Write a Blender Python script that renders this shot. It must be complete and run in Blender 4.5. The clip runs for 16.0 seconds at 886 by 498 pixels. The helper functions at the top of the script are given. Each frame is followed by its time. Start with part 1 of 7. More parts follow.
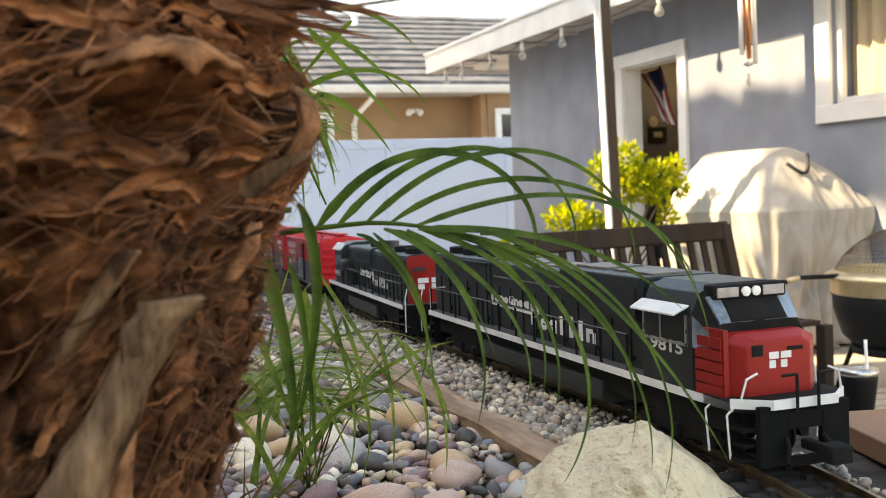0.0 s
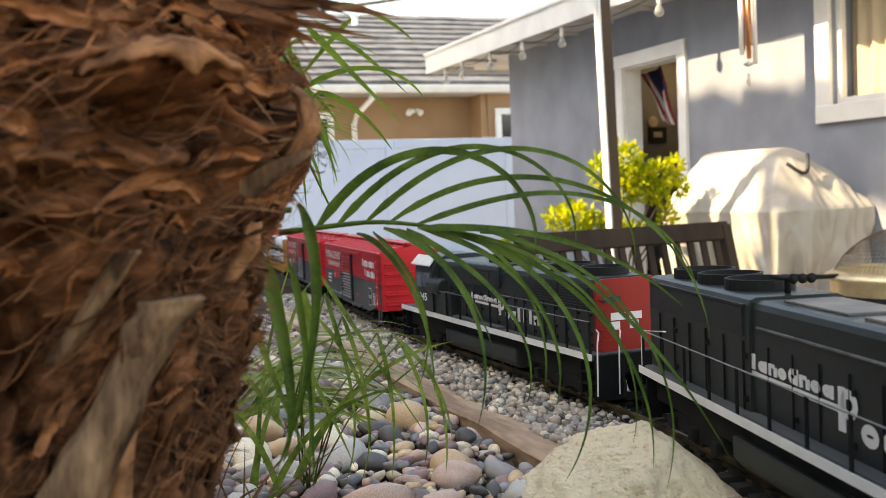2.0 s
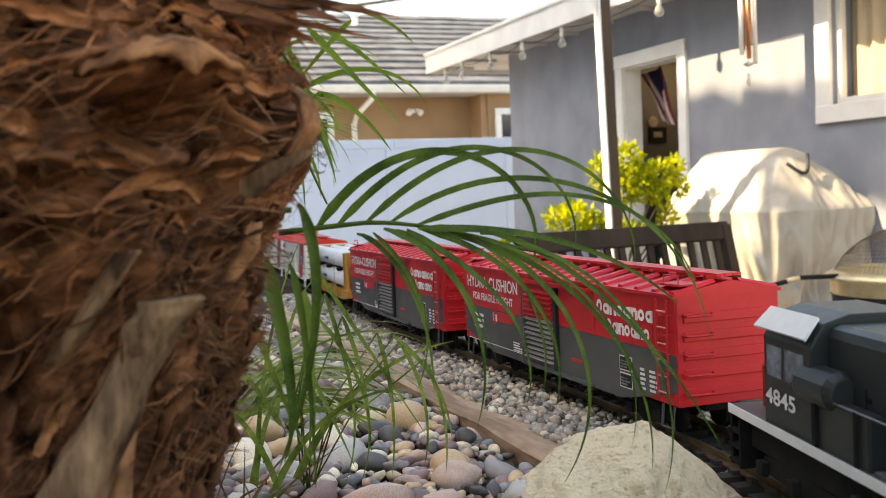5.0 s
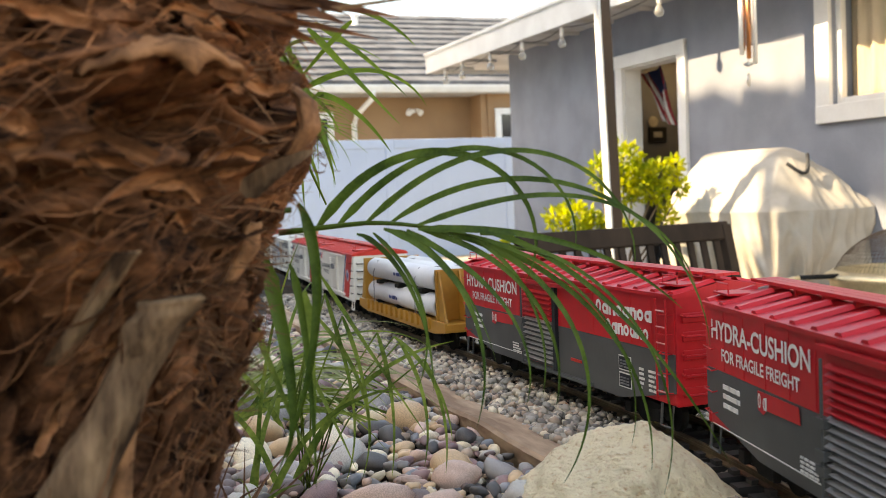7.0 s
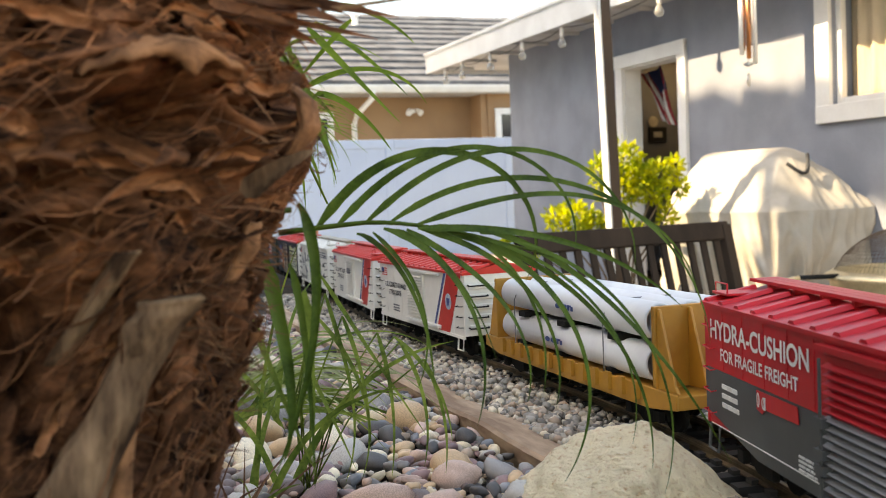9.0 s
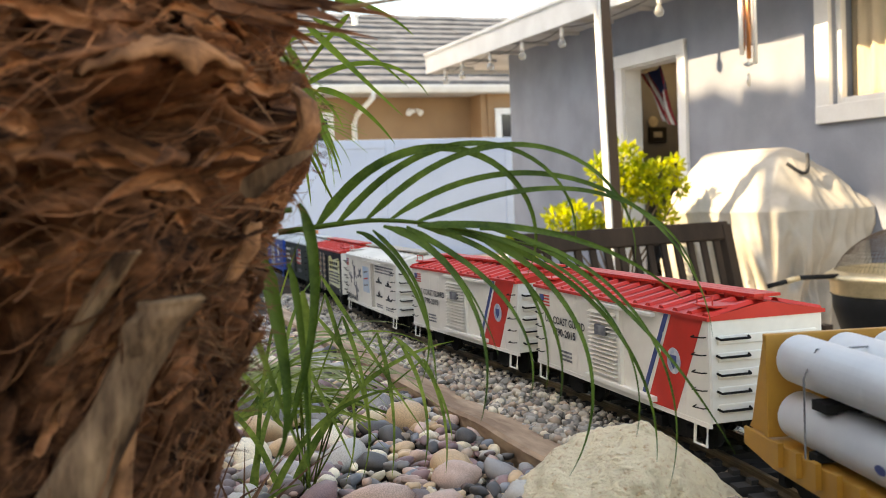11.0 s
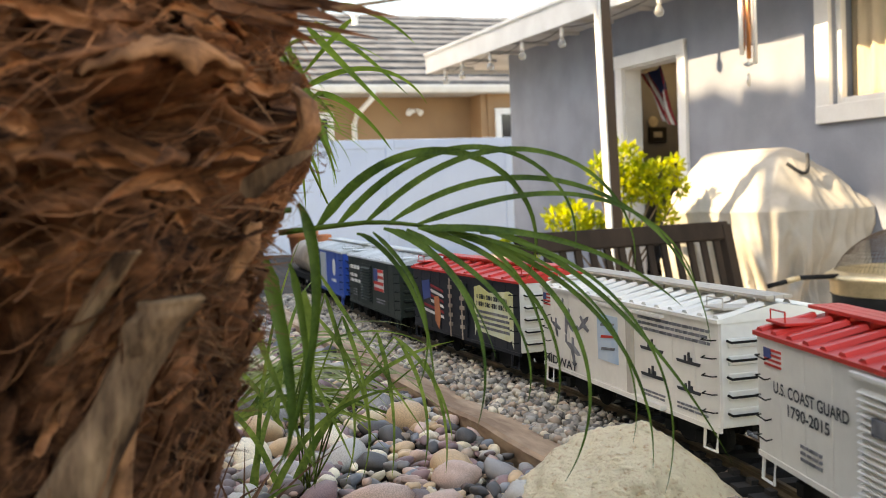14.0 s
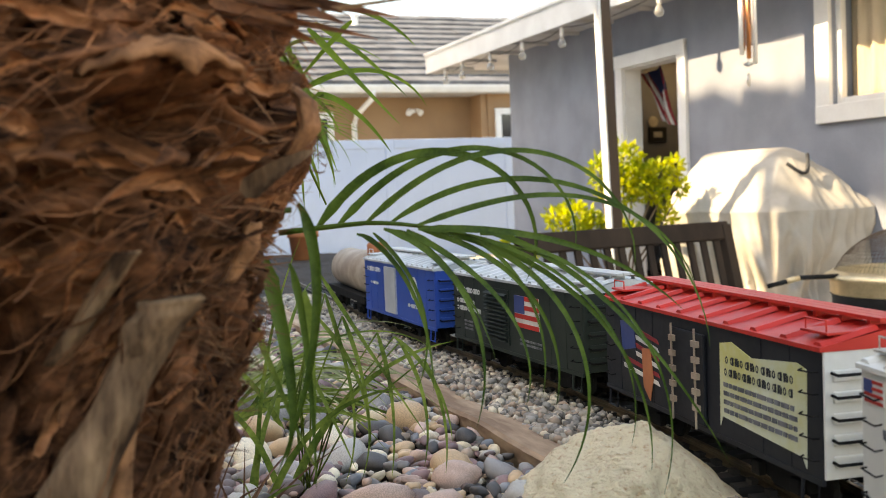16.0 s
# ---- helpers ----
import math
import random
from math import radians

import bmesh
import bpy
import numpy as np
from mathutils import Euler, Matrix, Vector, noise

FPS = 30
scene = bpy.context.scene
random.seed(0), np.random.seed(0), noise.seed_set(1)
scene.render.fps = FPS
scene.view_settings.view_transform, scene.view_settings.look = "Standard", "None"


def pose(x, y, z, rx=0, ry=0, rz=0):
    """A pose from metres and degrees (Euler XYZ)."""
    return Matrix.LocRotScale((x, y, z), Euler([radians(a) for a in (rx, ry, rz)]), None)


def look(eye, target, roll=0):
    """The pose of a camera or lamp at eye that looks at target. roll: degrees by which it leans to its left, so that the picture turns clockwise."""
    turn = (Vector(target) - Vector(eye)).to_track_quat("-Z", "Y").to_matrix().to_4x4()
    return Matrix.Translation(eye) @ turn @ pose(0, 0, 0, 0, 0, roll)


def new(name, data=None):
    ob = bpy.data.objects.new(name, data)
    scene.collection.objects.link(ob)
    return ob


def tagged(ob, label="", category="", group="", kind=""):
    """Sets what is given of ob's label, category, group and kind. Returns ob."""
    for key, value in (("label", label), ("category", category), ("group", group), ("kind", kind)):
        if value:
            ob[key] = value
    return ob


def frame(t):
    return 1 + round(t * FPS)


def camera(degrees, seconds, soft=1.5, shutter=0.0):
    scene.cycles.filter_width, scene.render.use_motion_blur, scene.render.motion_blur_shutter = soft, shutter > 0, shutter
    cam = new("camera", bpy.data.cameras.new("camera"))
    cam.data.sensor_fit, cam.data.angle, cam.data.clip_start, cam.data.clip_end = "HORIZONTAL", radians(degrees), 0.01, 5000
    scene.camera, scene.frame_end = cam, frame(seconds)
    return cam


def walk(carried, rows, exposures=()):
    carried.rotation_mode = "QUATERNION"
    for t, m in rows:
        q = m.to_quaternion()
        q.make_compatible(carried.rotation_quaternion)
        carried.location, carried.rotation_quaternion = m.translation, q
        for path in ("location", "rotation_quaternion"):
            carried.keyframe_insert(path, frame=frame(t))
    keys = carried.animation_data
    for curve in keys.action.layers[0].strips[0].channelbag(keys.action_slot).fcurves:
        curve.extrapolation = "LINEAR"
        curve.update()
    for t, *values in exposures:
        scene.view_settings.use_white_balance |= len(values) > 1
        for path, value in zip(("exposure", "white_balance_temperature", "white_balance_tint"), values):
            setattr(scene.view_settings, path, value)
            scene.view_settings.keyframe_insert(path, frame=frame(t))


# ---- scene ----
# the camera stands still on the raised bed, beside a palm trunk
cam = camera(46.9, 16.0, soft=0.8)
EYE = Vector((0.0, 0.0, 1.0))
TILT = radians(3.045)
HOLD = look(EYE, EYE + Vector((0.0, math.cos(TILT), -math.sin(TILT))), -2.38)
walk(cam, [(0.0, HOLD), (16.0, HOLD)], [(0.0, 2.20, 9300, 10), (16.0, 2.20, 9300, 10)])
cam.data.dof.use_dof = True
cam.data.dof.focus_distance = 1.05
cam.data.dof.aperture_fstop = 14.0

# ---- daylight ----
SUN_FROM = Vector((-0.72, -0.08, 0.66)).normalized()
world = bpy.data.worlds.new("daylight")
scene.world = world
world.use_nodes = True
wn = world.node_tree.nodes
sky = wn.new("ShaderNodeTexSky")
sky.sky_type = "NISHITA"
sky.sun_disc = False
sky.sun_elevation = math.asin(SUN_FROM.z)
sky.sun_rotation = math.atan2(SUN_FROM.x, SUN_FROM.y)
sky.air_density, sky.dust_density = 1.0, 1.2
wn["Background"].inputs["Strength"].default_value = 0.15
world.node_tree.links.new(sky.outputs[0], wn["Background"].inputs["Color"])
sun = new("sun", bpy.data.lights.new("sun", "SUN"))
sun.data.energy, sun.data.angle, sun.data.color = 3.2, radians(0.6), (1.0, 0.90, 0.74)
sun.matrix_world = look(SUN_FROM * 30, (0, 0, 0))


# ---- materials ----
def mat(name, a, b=None, rough=0.6, metal=0.0, scale=20.0, fine=150.0, bump=0.2, depth=0.002, stretch=(1, 1, 1),
        spread=(0.35, 0.65), island=0.0, per_object=0.0, transmission=0.0, leaf=0.0, dirt=0.0):
    """A surface of two tones mixed by coarse and fine grain, with fine relief."""
    m = bpy.data.materials.new(name)
    m.use_nodes = True
    n, link = m.node_tree.nodes, m.node_tree.links.new
    p = n["Principled BSDF"]
    b = b or tuple(c * 0.75 for c in a)
    tc, mp = n.new("ShaderNodeTexCoord"), n.new("ShaderNodeMapping")
    mp.inputs["Scale"].default_value = stretch
    link(tc.outputs["Object"], mp.inputs["Vector"])
    n1, n2 = n.new("ShaderNodeTexNoise"), n.new("ShaderNodeTexNoise")
    n1.inputs["Scale"].default_value, n1.inputs["Detail"].default_value = scale, 5
    n2.inputs["Scale"].default_value, n2.inputs["Detail"].default_value = fine, 3
    link(mp.outputs[0], n1.inputs["Vector"]), link(mp.outputs[0], n2.inputs["Vector"])
    mix = n.new("ShaderNodeMath")
    mix.operation = "MULTIPLY_ADD"
    link(n2.outputs["Fac"], mix.inputs[0])
    mix.inputs[1].default_value = 0.3
    link(n1.outputs["Fac"], mix.inputs[2])
    ramp = n.new("ShaderNodeValToRGB")
    ramp.color_ramp.elements[0].position, ramp.color_ramp.elements[1].position = spread[0] + 0.15, spread[1] + 0.15
    ramp.color_ramp.elements[0].color, ramp.color_ramp.elements[1].color = (*b, 1), (*a, 1)
    link(mix.outputs[0], ramp.inputs[0])
    col = ramp.outputs[0]
    if island or per_object:
        hsv = n.new("ShaderNodeHueSaturation")
        if island:
            src = n.new("ShaderNodeNewGeometry").outputs["Random Per Island"]
        else:
            src = n.new("ShaderNodeObjectInfo").outputs["Random"]
        r = n.new("ShaderNodeMapRange")
        k = island or per_object
        r.inputs["To Min"].default_value, r.inputs["To Max"].default_value = 1 - k, 1 + k
        link(src, r.inputs["Value"])
        link(r.outputs[0], hsv.inputs["Value"])
        link(col, hsv.inputs["Color"])
        col = hsv.outputs[0]
    link(col, p.inputs["Base Color"])
    rr = n.new("ShaderNodeMapRange")
    rr.inputs["To Min"].default_value, rr.inputs["To Max"].default_value = max(0.02, rough - 0.08), min(1, rough + 0.1)
    link(n2.outputs["Fac"], rr.inputs["Value"])
    link(rr.outputs[0], p.inputs["Roughness"])
    p.inputs["Metallic"].default_value = metal
    p.inputs["Transmission Weight"].default_value = transmission
    if bump:
        bp = n.new("ShaderNodeBump")
        bp.inputs["Strength"].default_value, bp.inputs["Distance"].default_value = bump, depth
        link(mix.outputs[0], bp.inputs["Height"])
        link(bp.outputs[0], p.inputs["Normal"])
    if leaf:
        tr, ms = n.new("ShaderNodeBsdfTranslucent"), n.new("ShaderNodeMixShader")
        link(col, tr.inputs["Color"])
        ms.inputs[0].default_value = leaf
        link(p.outputs[0], ms.inputs[1]), link(tr.outputs[0], ms.inputs[2])
        link(ms.outputs[0], n["Material Output"].inputs["Surface"])
    return m


def stone_mat(name, tones, per="object"):
    """Water-worn stone: each piece takes its tone from a ramp by its random number."""
    m = mat(name, (0.4, 0.38, 0.36), rough=0.5, scale=30, fine=200, bump=0.12, depth=0.0006)
    n, link = m.node_tree.nodes, m.node_tree.links.new
    src = n.new("ShaderNodeObjectInfo").outputs["Random"] if per == "object" else n.new("ShaderNodeNewGeometry").outputs["Random Per Island"]
    ramp = n.new("ShaderNodeValToRGB")
    ramp.color_ramp.interpolation = "CONSTANT"
    while len(ramp.color_ramp.elements) < len(tones):
        ramp.color_ramp.elements.new(0.5)
    for i, c in enumerate(tones):
        ramp.color_ramp.elements[i].position = i / len(tones)
        ramp.color_ramp.elements[i].color = (*c, 1)
    link(src, ramp.inputs[0])
    mul = n.new("ShaderNodeMix")
    mul.data_type, mul.blend_type = "RGBA", "MULTIPLY"
    mul.inputs["Factor"].default_value = 1.0
    grain = n["Color Ramp"]
    grain.color_ramp.elements[0].color, grain.color_ramp.elements[1].color = (0.66, 0.64, 0.62, 1), (1.12, 1.10, 1.07, 1)
    link(ramp.outputs[0], mul.inputs["A"]), link(grain.outputs[0], mul.inputs["B"])
    link(mul.outputs["Result"], n["Principled BSDF"].inputs["Base Color"])
    return m


STUCCO = mat("stucco_grey", (0.28, 0.298, 0.345), (0.225, 0.24, 0.28), rough=0.9, scale=3, fine=90, bump=0.5, depth=0.006)
WHITE = mat("white_paint", (0.80, 0.79, 0.76), (0.72, 0.70, 0.67), rough=0.5, scale=4, fine=60, bump=0.1)
# white vinyl with the blue of skylit shade put into its base colour
VINYL = mat("skylit_vinyl", (0.41, 0.52, 0.70), (0.38, 0.485, 0.66), rough=0.4, scale=2, fine=40, bump=0.05)
TAN_STUCCO = mat("tan_stucco", (0.34, 0.205, 0.11), (0.29, 0.17, 0.09), rough=0.9, scale=2, fine=60, bump=0.4, depth=0.006)
ROOF = mat("concrete_tile", (0.122, 0.128, 0.142), (0.063, 0.066, 0.075), rough=0.85, scale=3, fine=40, bump=0.3, island=0.12)
SOFFIT = mat("soffit_paint", (0.55, 0.54, 0.53), rough=0.7, scale=3, fine=50)
GLASS_DARK = mat("window_glass", (0.03, 0.035, 0.04), (0.02, 0.02, 0.025), rough=0.08, scale=2, bump=0.0)
CURTAIN = mat("curtain_cloth", (0.62, 0.50, 0.34), (0.50, 0.39, 0.26), rough=0.9, scale=3, fine=80, stretch=(1, 6, 0.4), bump=0.4, depth=0.01)
CONCRETE = mat("patio_concrete", (0.47, 0.41, 0.335), (0.37, 0.32, 0.26), rough=0.9, scale=1.5, fine=60, bump=0.3)
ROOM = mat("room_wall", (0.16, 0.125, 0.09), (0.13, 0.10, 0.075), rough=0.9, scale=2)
SOIL = mat("soil", (0.055, 0.038, 0.027), (0.02, 0.014, 0.010), rough=0.95, scale=30, fine=200, bump=0.7, depth=0.006)
TIMBER = mat("weathered_timber", (0.60, 0.42, 0.275), (0.25, 0.155, 0.095), rough=0.85, scale=22, fine=150, stretch=(0.25, 1, 1), bump=0.6, depth=0.004)
PLANK = mat("brown_plank", (0.34, 0.175, 0.09), (0.20, 0.095, 0.048), rough=0.7, scale=8, fine=90, stretch=(0.12, 1, 1), bump=0.4)
BENCH_WOOD = mat("dark_bench_wood", (0.048, 0.031, 0.021), (0.026, 0.017, 0.012), rough=0.7, scale=9, fine=90, stretch=(1, 1, 0.2), bump=0.4)
CANVAS = mat("cover_canvas", (0.49, 0.445, 0.38), (0.39, 0.35, 0.295), rough=0.9, scale=6, fine=180, bump=0.35, depth=0.003)
BLACK = mat("black_webbing", (0.02, 0.02, 0.022), rough=0.6, scale=40)
POST_WOOD = mat("post_paint", (0.075, 0.043, 0.024), (0.045, 0.026, 0.015), rough=0.7, scale=6, fine=80, stretch=(1, 1, 0.15), bump=0.3)
TIE = mat("tie_plastic", (0.035, 0.030, 0.027), (0.018, 0.016, 0.015), rough=0.75, scale=60, fine=400, stretch=(1, 0.2, 1), bump=0.5, depth=0.001)
RAIL_METAL = mat("brass_rail", (0.26, 0.19, 0.11), (0.12, 0.085, 0.055), rough=0.4, metal=0.85, scale=40, fine=300, bump=0.15)
GOLD = mat("gilt_steel", (0.74, 0.59, 0.36), (0.52, 0.40, 0.23), rough=0.35, metal=0.55, scale=10, fine=80, bump=0.1)
BLACK_STEEL = mat("black_steel", (0.016, 0.016, 0.016), rough=0.6, metal=0.0, scale=20, fine=200)
MESH_BROWN = mat("mesh_brown", (0.11, 0.062, 0.034), (0.05, 0.03, 0.018), rough=0.5, scale=30)
STEEL = mat("bright_steel", (0.62, 0.61, 0.59), rough=0.28, metal=1.0, scale=20, bump=0.05)
TUMBLER = mat("tumbler_black", (0.008, 0.008, 0.009), rough=0.45, scale=20, bump=0.05)
TABLE_WOOD = mat("pale_slats", (0.36, 0.27, 0.18), (0.26, 0.19, 0.125), rough=0.7, scale=8, fine=90, stretch=(0.2, 1, 1))
BOULDER = mat("sandstone", (0.99, 0.82, 0.55), (0.72, 0.43, 0.21), rough=0.9, scale=20, fine=150, bump=1.0, depth=0.006, spread=(0.20, 0.46))
BULB = mat("bulb_glass", (0.75, 0.73, 0.68), rough=0.1, scale=20, bump=0.0, transmission=0.7)
COPPER = mat("chime_copper", (0.55, 0.23, 0.10), (0.40, 0.16, 0.07), rough=0.35, metal=0.8, scale=20)
FLAG_RED = mat("flag_red", (0.33, 0.03, 0.035), rough=0.8, scale=30)
FLAG_BLUE = mat("flag_blue", (0.03, 0.045, 0.13), rough=0.8, scale=30)
FLAG_WHITE = mat("flag_white", (0.70, 0.68, 0.64), rough=0.8, scale=30)
TERRACOTTA = mat("terracotta", (0.55, 0.20, 0.08), (0.42, 0.14, 0.06), rough=0.8, scale=12)
MATTING = mat("palm_matting", (0.27, 0.108, 0.052), (0.014, 0.006, 0.0035), rough=0.92, scale=30, fine=260, stretch=(1, 1, 1.6), bump=0.8, depth=0.003, spread=(0.32, 0.68))
STRAND = mat("palm_strand", (0.24, 0.098, 0.047), (0.035, 0.014, 0.007), rough=0.85, scale=40, fine=200, bump=0.2, island=0.6)
FLAP = mat("palm_flap", (0.37, 0.158, 0.075), (0.05, 0.019, 0.009), rough=0.85, scale=36, fine=260, stretch=(1, 1, 2.5), bump=0.8, depth=0.002, spread=(0.30, 0.66), per_object=0.65)
BOOT = mat("leaf_stub", (0.36, 0.215, 0.125), (0.045, 0.023, 0.013), rough=0.85, scale=36, fine=220, stretch=(1.4, 1.4, 0.35), bump=0.8, depth=0.003, spread=(0.32, 0.70), island=0.2)
LEDGE = mat("broken_leaf_base", (0.34, 0.155, 0.075), (0.055, 0.023, 0.011), rough=0.85, scale=50, fine=260, bump=0.8, depth=0.002, spread=(0.28, 0.64))
for dull in (MATTING, STRAND, FLAP, BOOT, LEDGE):
    dull.node_tree.nodes["Principled BSDF"].inputs["Specular IOR Level"].default_value = 0.12
LEAF = mat("palm_leaf", (0.115, 0.185, 0.028), (0.036, 0.076, 0.011), rough=0.42, scale=30, fine=400, bump=0.15, depth=0.0005, island=0.22, leaf=0.35)
LEAF_FAR = mat("frond_leaf", (0.20, 0.30, 0.035), (0.11, 0.19, 0.022), rough=0.5, scale=30, fine=300, bump=0.1, island=0.25, leaf=0.45)
GRASS = mat("strap_leaf", (0.30, 0.38, 0.07), (0.075, 0.13, 0.020), rough=0.42, scale=30, fine=300, bump=0.1, island=0.3, leaf=0.5)
STRAW = mat("dry_leaf", (0.26, 0.125, 0.06), (0.12, 0.05, 0.025), rough=0.8, scale=30, fine=200, island=0.35, leaf=0.2)
PALE_STEM = mat("pale_grass", (0.55, 0.56, 0.32), (0.28, 0.34, 0.12), rough=0.5, scale=30, island=0.3, leaf=0.3)
SHRUB = mat("shrub_leaf", (0.62, 0.60, 0.03), (0.20, 0.28, 0.012), rough=0.5, scale=12, fine=100, bump=0.05, island=0.35, leaf=0.5)
BENCH_WOOD.node_tree.nodes["Principled BSDF"].inputs["Specular IOR Level"].default_value = 0.2
for dull in (LEAF, LEAF_FAR, GRASS):
    dull.node_tree.nodes["Principled BSDF"].inputs["Specular IOR Level"].default_value = 0.22
TREE_LEAF = mat("tree_leaf", (0.06, 0.10, 0.025), (0.035, 0.065, 0.018), rough=0.5, scale=8, island=0.35, leaf=0.25)
TWIG = mat("twig", (0.16, 0.11, 0.07), rough=0.9, scale=30)
TONES = [(0.56, 0.36, 0.26), (0.34, 0.315, 0.30), (0.86, 0.70, 0.47), (0.38, 0.22, 0.20), (0.085, 0.075, 0.07), (0.92, 0.79, 0.58), (0.30, 0.185, 0.18), (0.52, 0.48, 0.43), (0.68, 0.46, 0.27), (0.19, 0.13, 0.12), (0.23, 0.24, 0.26), (0.66, 0.45, 0.36)]
RIVER = stone_mat("river_stone", TONES)
PEBBLE = stone_mat("pebble_stone", TONES, per="island")
GRAVEL = stone_mat("gravel_stone", [(0.56, 0.48, 0.38), (0.34, 0.30, 0.255), (0.72, 0.63, 0.49), (0.16, 0.14, 0.12), (0.46, 0.34, 0.25), (0.40, 0.37, 0.33)], per="island")

LAMP_GLOW = mat("lamp_glow", (0.9, 0.55, 0.2), rough=0.4, scale=20, bump=0.0)
LAMP_GLOW.node_tree.nodes["Principled BSDF"].inputs["Emission Color"].default_value = (1.0, 0.62, 0.25, 1)
LAMP_GLOW.node_tree.nodes["Principled BSDF"].inputs["Emission Strength"].default_value = 1.2


# ---- mesh helpers ----
def box(bm, x0, x1, y0, y1, z0, z1, m=None, skew=0.0):
    vs = [bm.verts.new((x + (skew if z == z1 else 0), y, z)) for z in (z0, z1) for y in (y0, y1) for x in (x0, x1)]
    if m is not None:
        for v in vs:
            v.co = m @ v.co
    for q in ((0, 2, 3, 1), (4, 5, 7, 6), (0, 1, 5, 4), (2, 6, 7, 3), (0, 4, 6, 2), (1, 3, 7, 5)):
        bm.faces.new([vs[i] for i in q])
    return vs


def loft(bm, rings, close=True, cap=True):
    """Skin over rings of equal count."""
    vs = [[bm.verts.new(p) for p in ring] for ring in rings]
    k = len(vs[0])
    for a, b in zip(vs, vs[1:]):
        for i in range(k if close else k - 1):
            j = (i + 1) % k
            bm.faces.new((a[i], a[j], b[j], b[i]))
    if cap and close:
        bm.faces.new(list(reversed(vs[0])))
        bm.faces.new(vs[-1])
    return vs


def tube(bm, pts, radii, seg=8):
    pts = [Vector(p) for p in pts]
    rings = []
    ref = Vector((0.3, 0.1, 1)).normalized()
    for i, p in enumerate(pts):
        d = (pts[min(i + 1, len(pts) - 1)] - pts[max(i - 1, 0)]).normalized()
        u = d.cross(ref if abs(d.dot(ref)) < 0.95 else Vector((1, 0, 0))).normalized()
        w = d.cross(u)
        r = radii[i] if isinstance(radii, (list, tuple)) else radii
        rings.append([p + (u * math.cos(6.28319 * k / seg) + w * math.sin(6.28319 * k / seg)) * r for k in range(seg)])
    loft(bm, rings)


def lathe(bm, prof, seg=24, m=None):
    rings = [[Vector((r * math.cos(6.28319 * k / seg), r * math.sin(6.28319 * k / seg), z)) for k in range(seg)] for r, z in prof]
    if m is not None:
        rings = [[m @ v for v in r] for r in rings]
    loft(bm, rings)


def extrude_xz(bm, outline, y0, y1):
    """A prism: an outline in x and z, between two y."""
    a = [bm.verts.new((x, y0, z)) for x, z in outline]
    b = [bm.verts.new((x, y1, z)) for x, z in outline]
    bm.faces.new(a)
    bm.faces.new(list(reversed(b)))
    for i in range(len(a)):
        j = (i + 1) % len(a)
        bm.faces.new((a[j], a[i], b[i], b[j]))


def mesh_of(name, bm, material, smooth=False, bevel=0.0):
    bmesh.ops.recalc_face_normals(bm, faces=bm.faces)
    me = bpy.data.meshes.new(name)
    bm.to_mesh(me)
    bm.free()
    me.materials.append(material)
    if smooth:
        me.polygons.foreach_set("use_smooth", [True] * len(me.polygons))
    return me


def part(name, bm, material, parent=None, label="", smooth=False, bevel=0.0):
    ob = new(name, mesh_of(name, bm, material, smooth))
    if bevel:
        mod = ob.modifiers.new("edge", "BEVEL")
        mod.width, mod.segments, mod.limit_method = bevel, 2, "ANGLE"
    if parent is not None:
        ob.parent = parent
    if label:
        tagged(ob, label)
    return ob


def boxpart(name, dims, material, parent=None, label="", bevel=0.0, m=None):
    bm = bmesh.new()
    box(bm, *dims, m=m)
    return part(name, bm, material, parent, label, bevel=bevel)


def thing(name, label, category, m=None, group="", kind=""):
    ob = new(name)
    ob.empty_display_size = 0.1
    if m is not None:
        ob.matrix_world = m
    return tagged(ob, label, category, group, kind)


# ---- plan ----
RAIL = 0.7715
BED = 0.748
# the house stands along its own axes: x into the house, y along its wall away from the camera
HOUSE = pose(1.722, 8.254, 0, 0, 0, 21)
YARD = pose(-0.13, 15.14, 0, 0, 0, 21)

# the track: a bend of changing radius between two straights
V = 0.3005


def bend(s):
    return radians(-93.63) - 0.6878 * s - 0.1836 * s * s + 0.0737 * s ** 3


def track(s):
    """Place and heading of the track's middle at s metres along it."""
    lo, hi = -1.55, -0.25
    c = min(max(s, lo), hi)
    x, y, k = 0.2964, 0.3770, 60
    for i in range(k):
        h = bend((i + 0.5) / k * c)
        x, y = x + math.cos(h) * c / k, y + math.sin(h) * c / k
    h = bend(c)
    return x + math.cos(h) * (s - c), y + math.sin(h) * (s - c), h


def car_pose(s, wheelbase):
    a, b = track(s - wheelbase / 2), track(s + wheelbase / 2)
    return pose((a[0] + b[0]) / 2, (a[1] + b[1]) / 2, RAIL, 0, 0, math.degrees(math.atan2(b[1] - a[1], b[0] - a[0])))


# ---- the setting ----
def setting(name, bm, material, label="", m=None, bevel=0.0, smooth=False):
    ob = part(name, bm, material, bevel=bevel, smooth=smooth)
    if m is not None:
        ob.matrix_world = m
    return tagged(ob, label, kind="structure")


def build_ground():
    bm = bmesh.new()
    box(bm, -400, 400, -400, 400, -0.3, 0.0)
    setting("ground", bm, CONCRETE, "grey concrete patio and yard ground")


